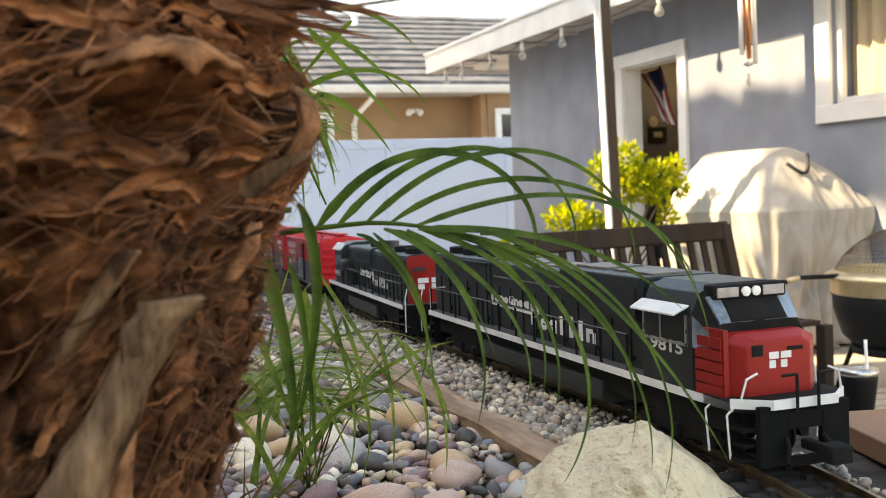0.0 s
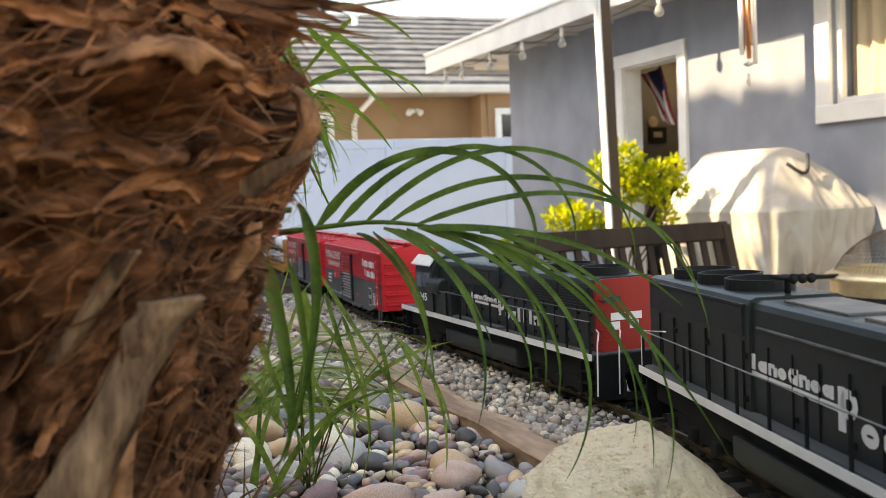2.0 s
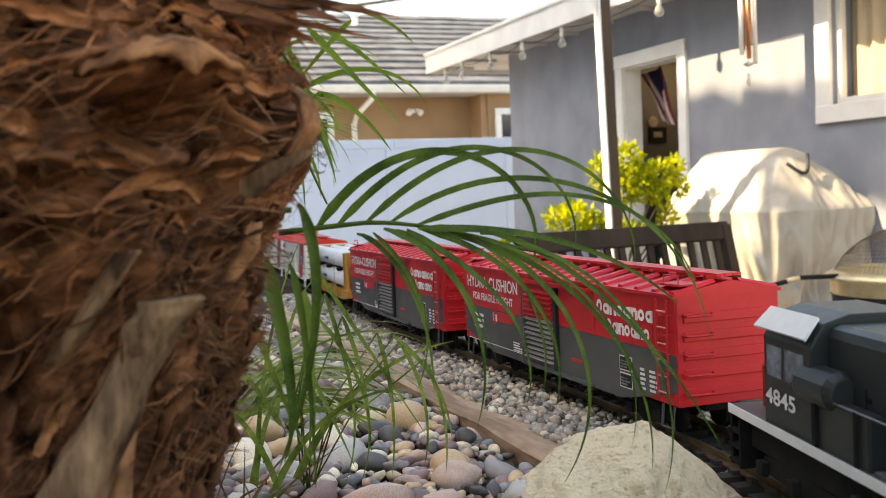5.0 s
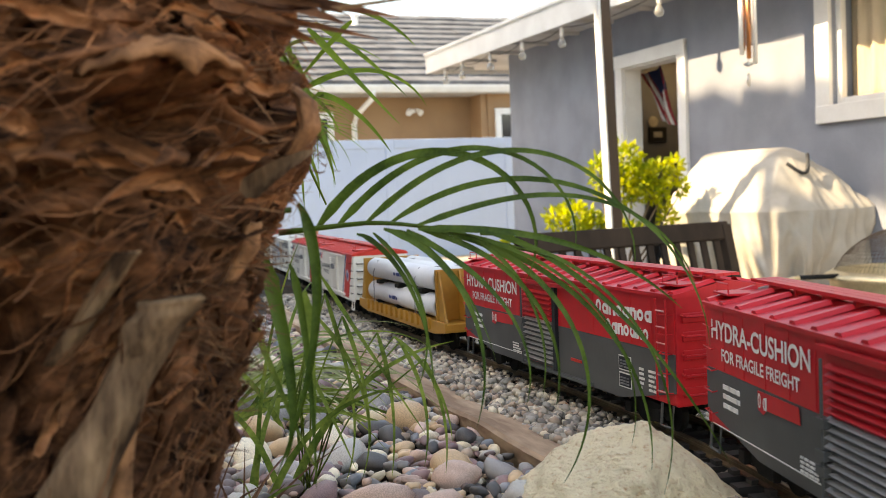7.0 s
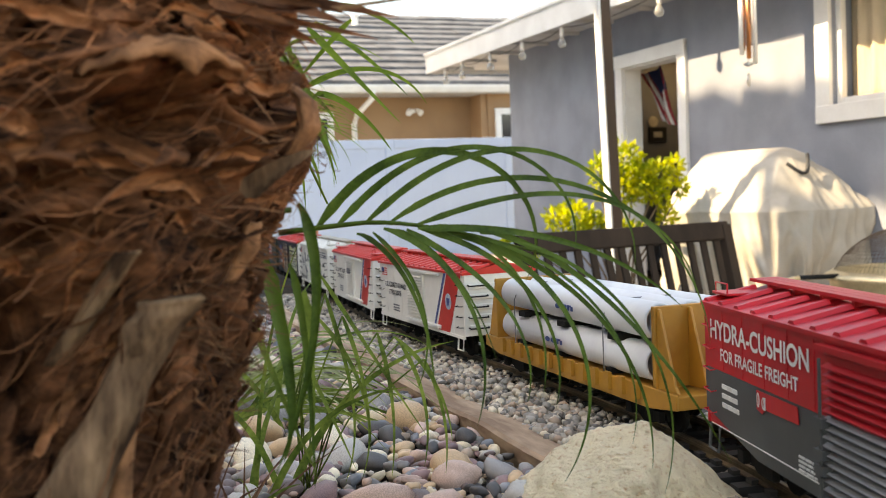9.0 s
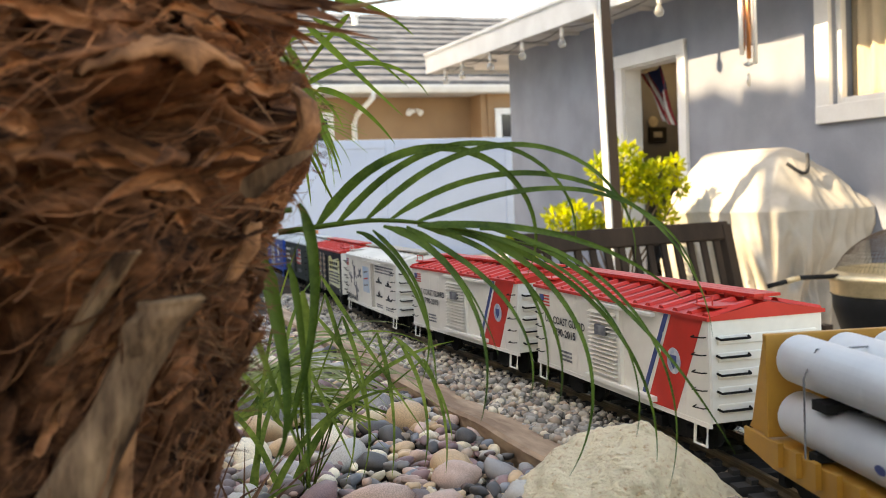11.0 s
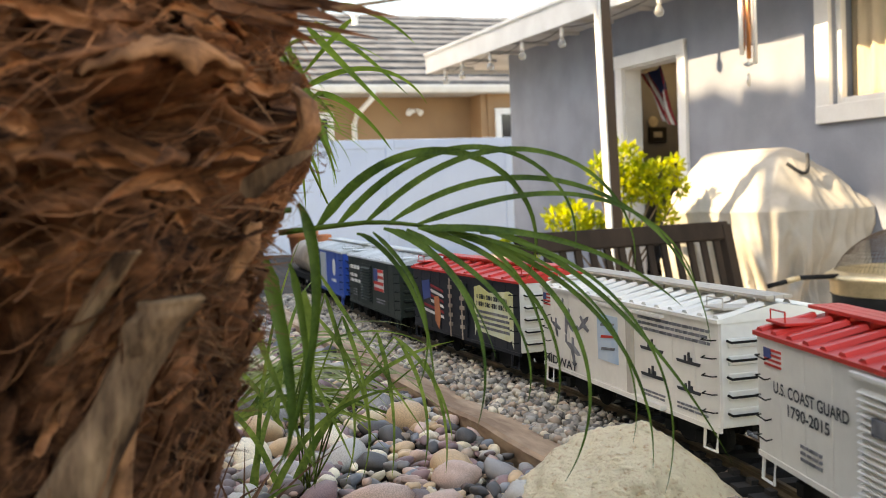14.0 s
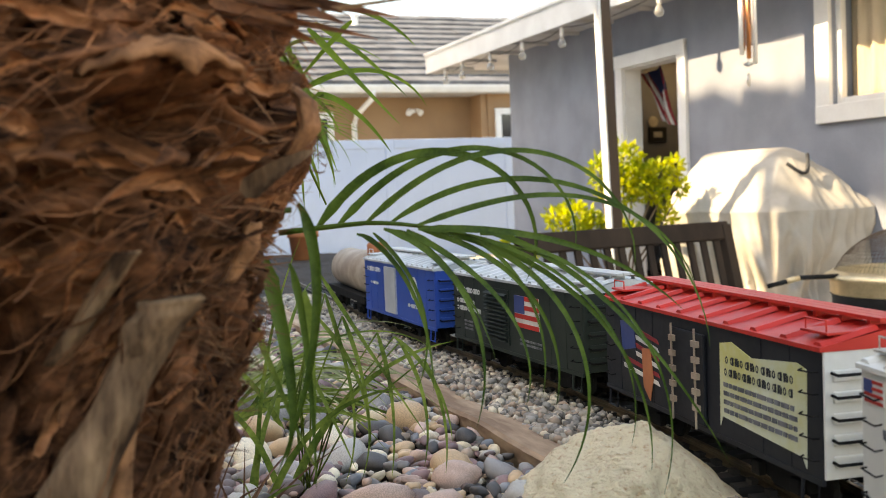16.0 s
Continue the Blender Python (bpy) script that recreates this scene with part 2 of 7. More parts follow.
def build_bed():
    """The raised bed: soil held by boards, with its far edge along the track."""
    bm = bmesh.new()
    nx, ny = 46, 70
    grid = []
    for j in range(ny):
        t = j / (ny - 1)
        y = -1.2 + t * 6.2
        x1 = 0.66 if y < 1.02 else 0.43 - (y - 1.2) * 0.25
        row = []
        for i in range(nx):
            x = -2.2 + (x1 + 2.2) * i / (nx - 1)
            z = BED - 0.012 + 0.012 * noise.noise((x * 4, y * 4, 0)) + 0.006 * noise.noise((x * 13, y * 13, 2))
            row.append(bm.verts.new((x, y, z)))
        grid.append(row)
    for a, b in zip(grid, grid[1:]):
        for i in range(nx - 1):
            bm.faces.new((a[i], a[i + 1], b[i + 1], b[i]))
    edge = grid[0] + [r[-1] for r in grid[1:-1]] + list(reversed(grid[-1])) + [r[0] for r in reversed(grid[1:-1])]
    low = [bm.verts.new((v.co.x, v.co.y, -0.002)) for v in edge]
    for i in range(len(edge)):
        j = (i + 1) % len(edge)
        bm.faces.new((edge[j], edge[i], low[i], low[j]))
    return setting("planting_bed", bm, SOIL, "raised planting bed of dark soil under pebbles")


def build_house():
    bm = bmesh.new()
    top, t = 2.62, 0.16
    d0, d1, dh = -0.415, 0.415, 2.0
    w0, w1, wz0, wz1 = -3.35, -2.03, 1.45, 2.30
    box(bm, 0, t, d1, 2.67, 0, top)
    box(bm, 0, t, d0, d1, dh, top)
    box(bm, 0, t, w1, d0, 0, top)
    box(bm, 0, t, w0, w1, 0, wz0)
    box(bm, 0, t, w0, w1, wz1, top)
    box(bm, 0, t, -7, w0, 0, top)
    wall = setting("wall_west", bm, STUCCO, "grey-blue textured stucco house wall", HOUSE)
    bm = bmesh.new()
    box(bm, t, 6, 2.51, 2.67, 0, top)
    setting("wall_north", bm, STUCCO, "grey-blue textured stucco house wall", HOUSE)
    bm = bmesh.new()
    box(bm, t, 6, -7.0, -6.85, 0, top)
    setting("wall_south", bm, STUCCO, "grey-blue textured stucco house wall", HOUSE)
    # a dim room behind the open door
    bm = bmesh.new()
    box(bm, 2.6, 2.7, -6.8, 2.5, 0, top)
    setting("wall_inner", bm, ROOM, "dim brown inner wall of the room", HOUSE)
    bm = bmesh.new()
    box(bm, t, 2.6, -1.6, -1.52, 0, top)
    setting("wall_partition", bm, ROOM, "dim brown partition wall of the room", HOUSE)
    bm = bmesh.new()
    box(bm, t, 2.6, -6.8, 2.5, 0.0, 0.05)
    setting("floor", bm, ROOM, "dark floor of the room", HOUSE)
    bm = bmesh.new()
    box(bm, t, 6.0, -6.84, 2.5, top - 0.1, top)
    setting("ceiling", bm, SOFFIT, "plain painted room ceiling", HOUSE)
    # roof slab with eaves and the white fascia
    bm = bmesh.new()
    extrude = [(-0.44, 2.585), (-0.44, 2.60), (5.0, 4.25), (6.6, 3.6), (6.6, 3.5), (5.0, 4.1), (0.2, 2.66)]
    a = [bm.verts.new((x, -7.3, z)) for x, z in extrude]
    b = [bm.verts.new((x, 3.87, z)) for x, z in extrude]
    bm.faces.new(a), bm.faces.new(list(reversed(b)))
    for i in range(len(a)):
        j = (i + 1) % len(a)
        bm.faces.new((a[j], a[i], b[i], b[j]))
    setting("roof", bm, ROOF, "grey shingle house roof", HOUSE)
    bm = bmesh.new()
    box(bm, -0.47, -0.445, -7.3, 3.885, 2.378, 2.595)
    box(bm, -0.49, -0.47, -7.3, 3.885, 2.57, 2.60)
    box(bm, -0.445, 6.0, 3.86, 3.885, 2.378, 2.595)
    setting("fascia", bm, WHITE, "white painted fascia board along the eaves", HOUSE)
    bm = bmesh.new()
    box(bm, -0.445, 0.0, -7.3, 3.86, 2.42, 2.435)
    box(bm, 0.0, 6.0, 2.675, 3.86, 2.42, 2.435)
    for k in range(14):
        y = 3.6 - k * 0.61
        box(bm, -0.44, -0.005, y - 0.02, y + 0.02, 2.39, 2.42)
    setting("soffit", bm, SOFFIT, "grey painted soffit under the eaves", HOUSE)
    # the door
    door = thing("door_1", "open doorway with wide white trim", "door", HOUSE, kind="structure")
    bm = bmesh.new()
    box(bm, -0.025, 0.0, d1 - 0.01, d1 + 0.095, 0, dh + 0.09)
    box(bm, -0.03, 0.0, d0 - 0.095, d0 + 0.01, 0, dh + 0.09)
    box(bm, -0.035, 0.0, d0 - 0.095, d1 + 0.095, dh - 0.01, dh + 0.10)
    part("trim", bm, WHITE, door, "white door trim", bevel=0.004)
    bm = bmesh.new()
    box(bm, 0.002, 0.158, d1 - 0.022, d1 - 0.002, 0, dh)
    box(bm, 0.002, 0.158, d0 + 0.002, d0 + 0.022, 0, dh)
    box(bm, 0.002, 0.158, d0 + 0.022, d1 - 0.022, dh - 0.022, dh - 0.002)
    part("jamb", bm, WHITE, door)
    bm = bmesh.new()
    box(bm, 0.17, 0.97, d0 - 0.03, d0 + 0.01, 0.06, dh - 0.03)
    leaf = part("door_leaf", bm, WHITE, door, "white door leaf swung inward", bevel=0.004)
    bm = bmesh.new()
    tube(bm, [(0.91, d0 + 0.01, 1.0), (0.91, d0 + 0.07, 1.0)], 0.025, 10)
    part("door_handle", bm, STEEL, leaf)
    # the window
    win = thing("window_1", "white framed window with a drawn tan curtain", "window", HOUSE, kind="structure")
    bm = bmesh.new()
    for dims in ((w1 - 0.005, w1 + 0.12, wz0 - 0.10, wz1 + 0.10), (w0 - 0.12, w0 + 0.005, wz0 - 0.10, wz1 + 0.10)):
        box(bm, -0.03, 0, *dims)
    box(bm, -0.034, 0, w0 - 0.12, w1 + 0.12, wz0 - 0.105, wz0 + 0.005)
    box(bm, -0.034, 0, w0 - 0.12, w1 + 0.12, wz1 - 0.005, wz1 + 0.105)
    part("window_frame", bm, WHITE, win, bevel=0.004)
    bm = bmesh.new()
    box(bm, 0.03, 0.07, w1 - 0.05, w1 - 0.002, wz0 + 0.002, wz1 - 0.002)
    box(bm, 0.03, 0.07, w0 + 0.002, w0 + 0.05, wz0 + 0.002, wz1 - 0.002)
    box(bm, 0.032, 0.068, w0 + 0.05, w1 - 0.05, wz0 + 0.002, wz0 + 0.045)
    box(bm, 0.032, 0.068, w0 + 0.05, w1 - 0.05, wz1 - 0.045, wz1 - 0.002)
    box(bm, 0.034, 0.066, -2.72, -2.68, wz0 + 0.045, wz1 - 0.045)
    part("sash", bm, WHITE, win, bevel=0.003)
    bm = bmesh.new()
    n = 80
    ring = [(0.145 + 0.016 * math.sin(i * 0.9) + 0.006 * math.sin(i * 2.3), w0 + 0.01 + (w1 - w0 - 0.02) * i / n) for i in range(n + 1)]
    lo = [bm.verts.new((x, y, wz0 + 0.01)) for x, y in ring]
    hi = [bm.verts.new((x, y, wz1 - 0.01)) for x, y in ring]
    for i in range(n):
        bm.faces.new((lo[i], lo[i + 1], hi[i + 1], hi[i]))
    part("curtain", bm, CURTAIN, win, "tan cloth curtain", smooth=True)


def build_fence():
    fence = thing("fence", "tall white vinyl privacy fence", "fence", YARD, kind="structure")
    for k in range(8):
        x0 = -8.3 + k * 1.9
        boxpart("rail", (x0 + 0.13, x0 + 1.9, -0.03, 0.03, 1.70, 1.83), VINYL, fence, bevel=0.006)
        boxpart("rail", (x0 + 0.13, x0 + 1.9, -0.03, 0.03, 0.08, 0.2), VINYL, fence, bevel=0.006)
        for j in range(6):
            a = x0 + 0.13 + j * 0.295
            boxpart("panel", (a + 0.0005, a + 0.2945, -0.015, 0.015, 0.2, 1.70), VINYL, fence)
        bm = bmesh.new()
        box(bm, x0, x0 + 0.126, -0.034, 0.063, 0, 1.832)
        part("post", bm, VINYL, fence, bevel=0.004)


def build_neighbor():
    nb = thing("neighbor_house", "tan stucco house with a grey tiled roof beyond the fence", "house", YARD)
    bm = bmesh.new()
    box(bm, -9, 1.72, 2.2, 2.4, 0, 3.0)
    box(bm, 1.60, 1.72, 1.75, 2.2, 0, 2.75)
    box(bm, 1.72, 9, 1.72, 1.92, 0, 2.75)
    part("wall", bm, TAN_STUCCO, nb)
    bm = bmesh.new()
    box(bm, -9, 9, 1.58, 2.2, 2.665, 2.68)
    part("eave_soffit", bm, SOFFIT, nb)
    bm = bmesh.new()
    prof = [(1.50, 2.80), (1.48, 2.80), (1.48, 2.765), (1.50, 2.72), (1.52, 2.68), (1.57, 2.675), (1.57, 2.79), (1.545, 2.79), (1.545, 2.70), (1.52, 2.72)]
    a = [bm.verts.new((-9, y, z)) for y, z in prof]
    b = [bm.verts.new((9, y, z)) for y, z in prof]
    bm.faces.new(a), bm.faces.new(list(reversed(b)))
    for i in range(len(a)):
        j = (i + 1) % len(a)
        bm.faces.new((a[i], a[j], b[j], b[i]))
    part("gutter", bm, WHITE, nb, "white metal rain gutter")
    bm = bmesh.new()
    rows, step = 12, 0.42
    for r in range(rows):
        y0, z0 = 1.52 + r * step, 2.80 + r * step * 0.40
        for k in range(56):
            x0 = -9 + k * 0.32 + (0.16 if r % 2 else 0) + random.uniform(-.004, .004)
            dz = random.uniform(-0.006, 0.006)
            vs = box(bm, x0, x0 + 0.315, y0, y0 + step + 0.06, z0 + dz, z0 + dz + 0.065)
            for v in vs:
                v.co.z += (v.co.y - y0) * 0.30
    part("roof", bm, ROOF, nb, "grey flat concrete roof tiles")["kind"] = "stuff"
    bm = bmesh.new()
    yr, zr = 1.52 + rows * step, 2.80 + rows * step * 0.40
    verts = [bm.verts.new(p) for p in ((-9, 1.55, 2.78), (9, 1.55, 2.78), (9, yr, zr), (-9, yr, zr), (-9, yr + 4, 2.9), (9, yr + 4, 2.9))]
    bm.faces.new((verts[0], verts[1], verts[2], verts[3]))
    bm.faces.new((verts[3], verts[2], verts[5], verts[4]))
    part("roof_deck", bm, ROOF, nb)
    for x, y in ((-1.9, 5.7), (0.55, 5.4)):
        bm = bmesh.new()
        z = 2.8 + (y - 1.52) * 0.4
        lathe(bm, [(0.06, z - 0.05), (0.06, z + 0.22), (0.085, z + 0.22), (0.085, z + 0.27), (0.02, z + 0.30)], 14, Matrix.Translation((x, y, 0)))
        part("vent_pipe", bm, WHITE, nb, "white roof vent pipe")
    bm = bmesh.new()
    tube(bm, [(-0.35, 1.54, 2.70), (-0.36, 1.54, 2.60), (-0.50, 2.0, 2.36), (-0.52, 2.13, 2.22), (-0.52, 2.13, 0.1)], 0.045, 8)
    part("downspout", bm, WHITE, nb, "white downspout", smooth=True)
    for x0, x1, z0, z1, yw in ((-2.3, -0.86, 1.3, 2.42, 2.2), (1.84, 3.2, 1.3, 2.42, 1.72)):
        bm = bmesh.new()
        for d in ((x0, x0 + 0.1, z0, z1), (x1 - 0.1, x1, z0, z1), (x0 + 0.1, x1 - 0.1, z1 - 0.1, z1), (x0 + 0.1, x1 - 0.1, z0, z0 + 0.1), ((x0 + x1) / 2 - 0.03, (x0 + x1) / 2 + 0.03, z0 + 0.1, z1 - 0.1)):
            box(bm, d[0], d[1], yw - 0.05, yw - 0.001, d[2], d[3])
        w = part("window", bm, WHITE, nb, "white framed window")
        boxpart("pane", (x0 + 0.1, x1 - 0.1, yw - 0.02, yw - 0.003, z0 + 0.1, z1 - 0.1), GLASS_DARK, w, "dark glass pane")
    bm = bmesh.new()
    tube(bm, [(0.5, 2.2, 2.42), (0.5, 2.08, 2.42)], 0.04, 8)
    for dx in (-0.07, 0.07):
        lathe(bm, [(0.03, 0), (0.055, 0.12), (0.0, 0.12)], 10, Matrix.Translation((0.5 + dx, 2.08, 2.44)) @ pose(0, 0, 0, 120, 0, dx * 300))
    part("floodlight", bm, WHITE, nb, "white twin floodlight")


def build_post():
    m = pose(1.036, 6.0, 0, 0, -1.6, 21)
    post = thing("post", "square timber post standing among the shrub", "post", m)
    boxpart("shaft", (-0.032, 0.032, -0.032, 0.032, 0.0, 3.0), POST_WOOD, post, bevel=0.004)
    # added white board: the sun on the post's left face, put into colour
    boxpart("sunlit_face", (-0.045, -0.033, -0.031, 0.031, 0.02, 3.0), WHITE, post, "white board standing for the sunlit face", bevel=0.002)


def build_lights():
    string = thing("string_lights", "string of clear bulbs hung under the eaves", "string lights", HOUSE)
    ys = [3.41, 2.93, 2.20, 1.465, 0.69, -0.79, -2.3]
    bm = bmesh.new()
    pts = []
    for a, b in zip(ys, ys[1:]):
        for k in range(8):
            f = k / 8
            pts.append((-0.42, a + (b - a) * f, 2.372 - 0.05 * 4 * f * (1 - f)))
    pts.append((-0.42, ys[-1], 2.372))
    tube(bm, pts, 0.004, 5)
    part("cable", bm, BLACK, string, "thin dark cable")
    for y in ys:
        bm = bmesh.new()
        lathe(bm, [(0.014, 2.375), (0.016, 2.36), (0.017, 2.30), (0.013, 2.295)], 10, Matrix.Translation((-0.42, y, 0)))
        s = part("socket", bm, WHITE, string, "pale lamp socket")
        bm = bmesh.new()
        lathe(bm, [(0.008, 2.297), (0.016, 2.285), (0.036, 2.245), (0.034, 2.222), (0.018, 2.205), (0.002, 2.203)], 14, Matrix.Translation((-0.42, y, 0)))
        part("bulb", bm, BULB, s, "clear glass bulb", smooth=True)


def build_chime():
    ch = thing("wind_chime", "wind chime with copper and steel tubes hung from the eaves", "wind chime", HOUSE @ pose(-0.40, -1.74, 0))
    bm = bmesh.new()
    tube(bm, [(0, 0, 2.42), (0, 0, 2.30)], 0.003, 5)
    lathe(bm, [(0.055, 2.29), (0.055, 2.31)], 16)
    part("top_plate", bm, WHITE, ch)
    for k in range(5):
        a = k * 1.2566 + 0.4
        x, y = 0.043 * math.cos(a), 0.043 * math.sin(a)
        bm = bmesh.new()
        tube(bm, [(x, y, 2.285), (x, y, 1.86 - 0.03 * k)], 0.015, 10)
        part("tube", bm, COPPER if k % 2 else WHITE, ch, "copper chime tube" if k % 2 else "pale steel chime tube", smooth=True)
    bm = bmesh.new()
    tube(bm, [(0, 0, 2.28), (0, 0, 1.70)], 0.002, 5)
    lathe(bm, [(0.002, 1.755), (0.03, 1.745), (0.03, 1.735), (0.002, 1.725)], 14)
    part("clapper", bm, STEEL, ch)
    bm = bmesh.new()
    lathe(bm, [(0.002, -0.006), (0.042, -0.004), (0.042, 0.004), (0.002, 0.006)], 20, pose(0, 0, 1.64, 90, 0, 40))
    part("sail", bm, STEEL, ch, "round hanging disc")


def build_flag():
    fl = thing("flag", "striped flag with a blue canton hanging inside the doorway", "flag", HOUSE @ pose(0.36, 0.50, 0))
    bm = bmesh.new()
    tube(bm, [(0.0, 0.24, 2.02), (0.05, -0.22, 2.06)], 0.01, 8)
    part("pole", bm, TWIG, fl)
    corners = [Vector(c) for c in ((0.0, 0.22, 1.99), (0.0, -0.14, 2.03), (0.02, -0.24, 1.50), (0.02, -0.10, 1.56))]

    def sheet(v, f, lift=0.0):
        p = corners[0].lerp(corners[1], v).lerp(corners[3].lerp(corners[2], v), f)
        return p + Vector((0.030 * math.sin(v * 11 + f * 3) - lift, 0.012 * math.sin(f * 7 + v * 3), -0.03 * math.sin(3.14 * v) * (1 - f)))

    def cloth(name, v0, v1, f0, f1, material, lift, label=""):
        bm = bmesh.new()
        rows = [[bm.verts.new(sheet(v0 + (v1 - v0) * j / 4, f0 + (f1 - f0) * i / 10, lift)) for j in range(5)] for i in range(11)]
        for p, q in zip(rows, rows[1:]):
            for j in range(4):
                bm.faces.new((p[j], p[j + 1], q[j + 1], q[j]))
        part(name, bm, material, fl, label, smooth=True)

    for k in range(13):
        cloth("stripe", k / 13, (k + 1) / 13, 0.0, 1.0, FLAG_WHITE if k % 2 else FLAG_RED, 0.0)
    cloth("canton", 0.5, 1.02, -0.01, 0.42, FLAG_BLUE, 0.006, "dark blue canton")
    pic = thing("picture_frame", "small dark framed picture on the room wall", "picture", HOUSE @ pose(1.674, 2.508, 1.556, 0, 0, -90))
    boxpart("frame", (0, 0.025, -0.11, 0.11, -0.08, 0.08), BLACK, pic, bevel=0.004)
    boxpart("print", (0.026, 0.029, -0.06, 0.05, -0.03, 0.03), FLAG_WHITE, pic, "pale print")
    lamp = thing("ceiling_lamp", "glowing amber ceiling lamp in the room", "lamp", HOUSE @ pose(1.80, 2.1, 2.24))
    bm = bmesh.new()
    lathe(bm, [(0.02, 0.27), (0.02, 0.06), (0.05, 0.05), (0.10, -0.02), (0.095, -0.04), (0.03, 0.03)], 18)
    part("shade", bm, LAMP_GLOW, lamp, "amber glass shade", smooth=True)
    bulb = new("room_light", bpy.data.lights.new("room_light", "POINT"))
    bulb.data.energy, bulb.data.color, bulb.data.shadow_soft_size = 0.55, (1.0, 0.78, 0.5), 0.05
    bulb.matrix_world = HOUSE @ pose(1.80, 1.9, 2.12)
    clock = thing("wall_clock", "small round pale clock on the room wall", "clock", HOUSE @ pose(1.62, 2.508, 1.697, 90))
    bm = bmesh.new()
    lathe(bm, [(0.002, 0.0), (0.06, 0.0), (0.06, 0.02), (0.002, 0.02)], 20)
    part("face", bm, FLAG_WHITE, clock)
    shelf = thing("shelf_unit", "dark wooden shelf unit along the room wall", "shelf", HOUSE @ pose(1.62, 2.33, 0.05, 0, 0, 90))
    for z in (0.0, 0.4, 0.8, 1.15):
        boxpart("shelf", (-0.15, 0.15, -0.5, 0.5, z, z + 0.03), BENCH_WOOD, shelf)
    for y in (-0.53, 0.5):
        boxpart("side", (-0.15, 0.15, y, y + 0.03, 0, 1.2), BENCH_WOOD, shelf)


def build_bench():
    b = thing("garden_bench", "dark brown slatted wooden garden bench on the patio", "bench", pose(0.98, 4.42, 0, 0, 0, 28))
    # x along the bench, y towards its back
    rec = 14
    L = 0.62
    m = Matrix.Translation((0, 0.0, 0.42)) @ pose(0, 0, 0, -rec)
    boxpart("top_rail", (-L - 0.10, L - 0.20, -0.018, 0.018, 0.33, 0.415), BENCH_WOOD, b, bevel=0.006, m=m)
    boxpart("lower_rail", (-L - 0.10, L - 0.20, -0.018, 0.018, 0.02, 0.08), BENCH_WOOD, b, bevel=0.004, m=m)
    k = 0
    x = -L - 0.04
    while x < L - 0.24:
        boxpart("back_slat", (x - 0.017, x + 0.017, -0.008, 0.008, 0.08, 0.33), BENCH_WOOD, b, bevel=0.003, m=m)
        x += 0.077
    for x in (-L - 0.10, L - 0.24):
        boxpart("back_post", (x, x + 0.05, -0.024, 0.024, -0.06, 0.40), BENCH_WOOD, b, bevel=0.004, m=m)
        boxpart("leg", (x, x + 0.05, -0.04, 0.01, 0, 0.40), BENCH_WOOD, b, bevel=0.004)
        boxpart("leg", (x, x + 0.05, -0.50, -0.45, 0, 0.40), BENCH_WOOD, b, bevel=0.004)
    for i in range(6):
        y = -0.48 + i * 0.08
        boxpart("seat_slat", (-L - 0.05, L - 0.24, y, y + 0.065, 0.40, 0.42), BENCH_WOOD, b, bevel=0.003)


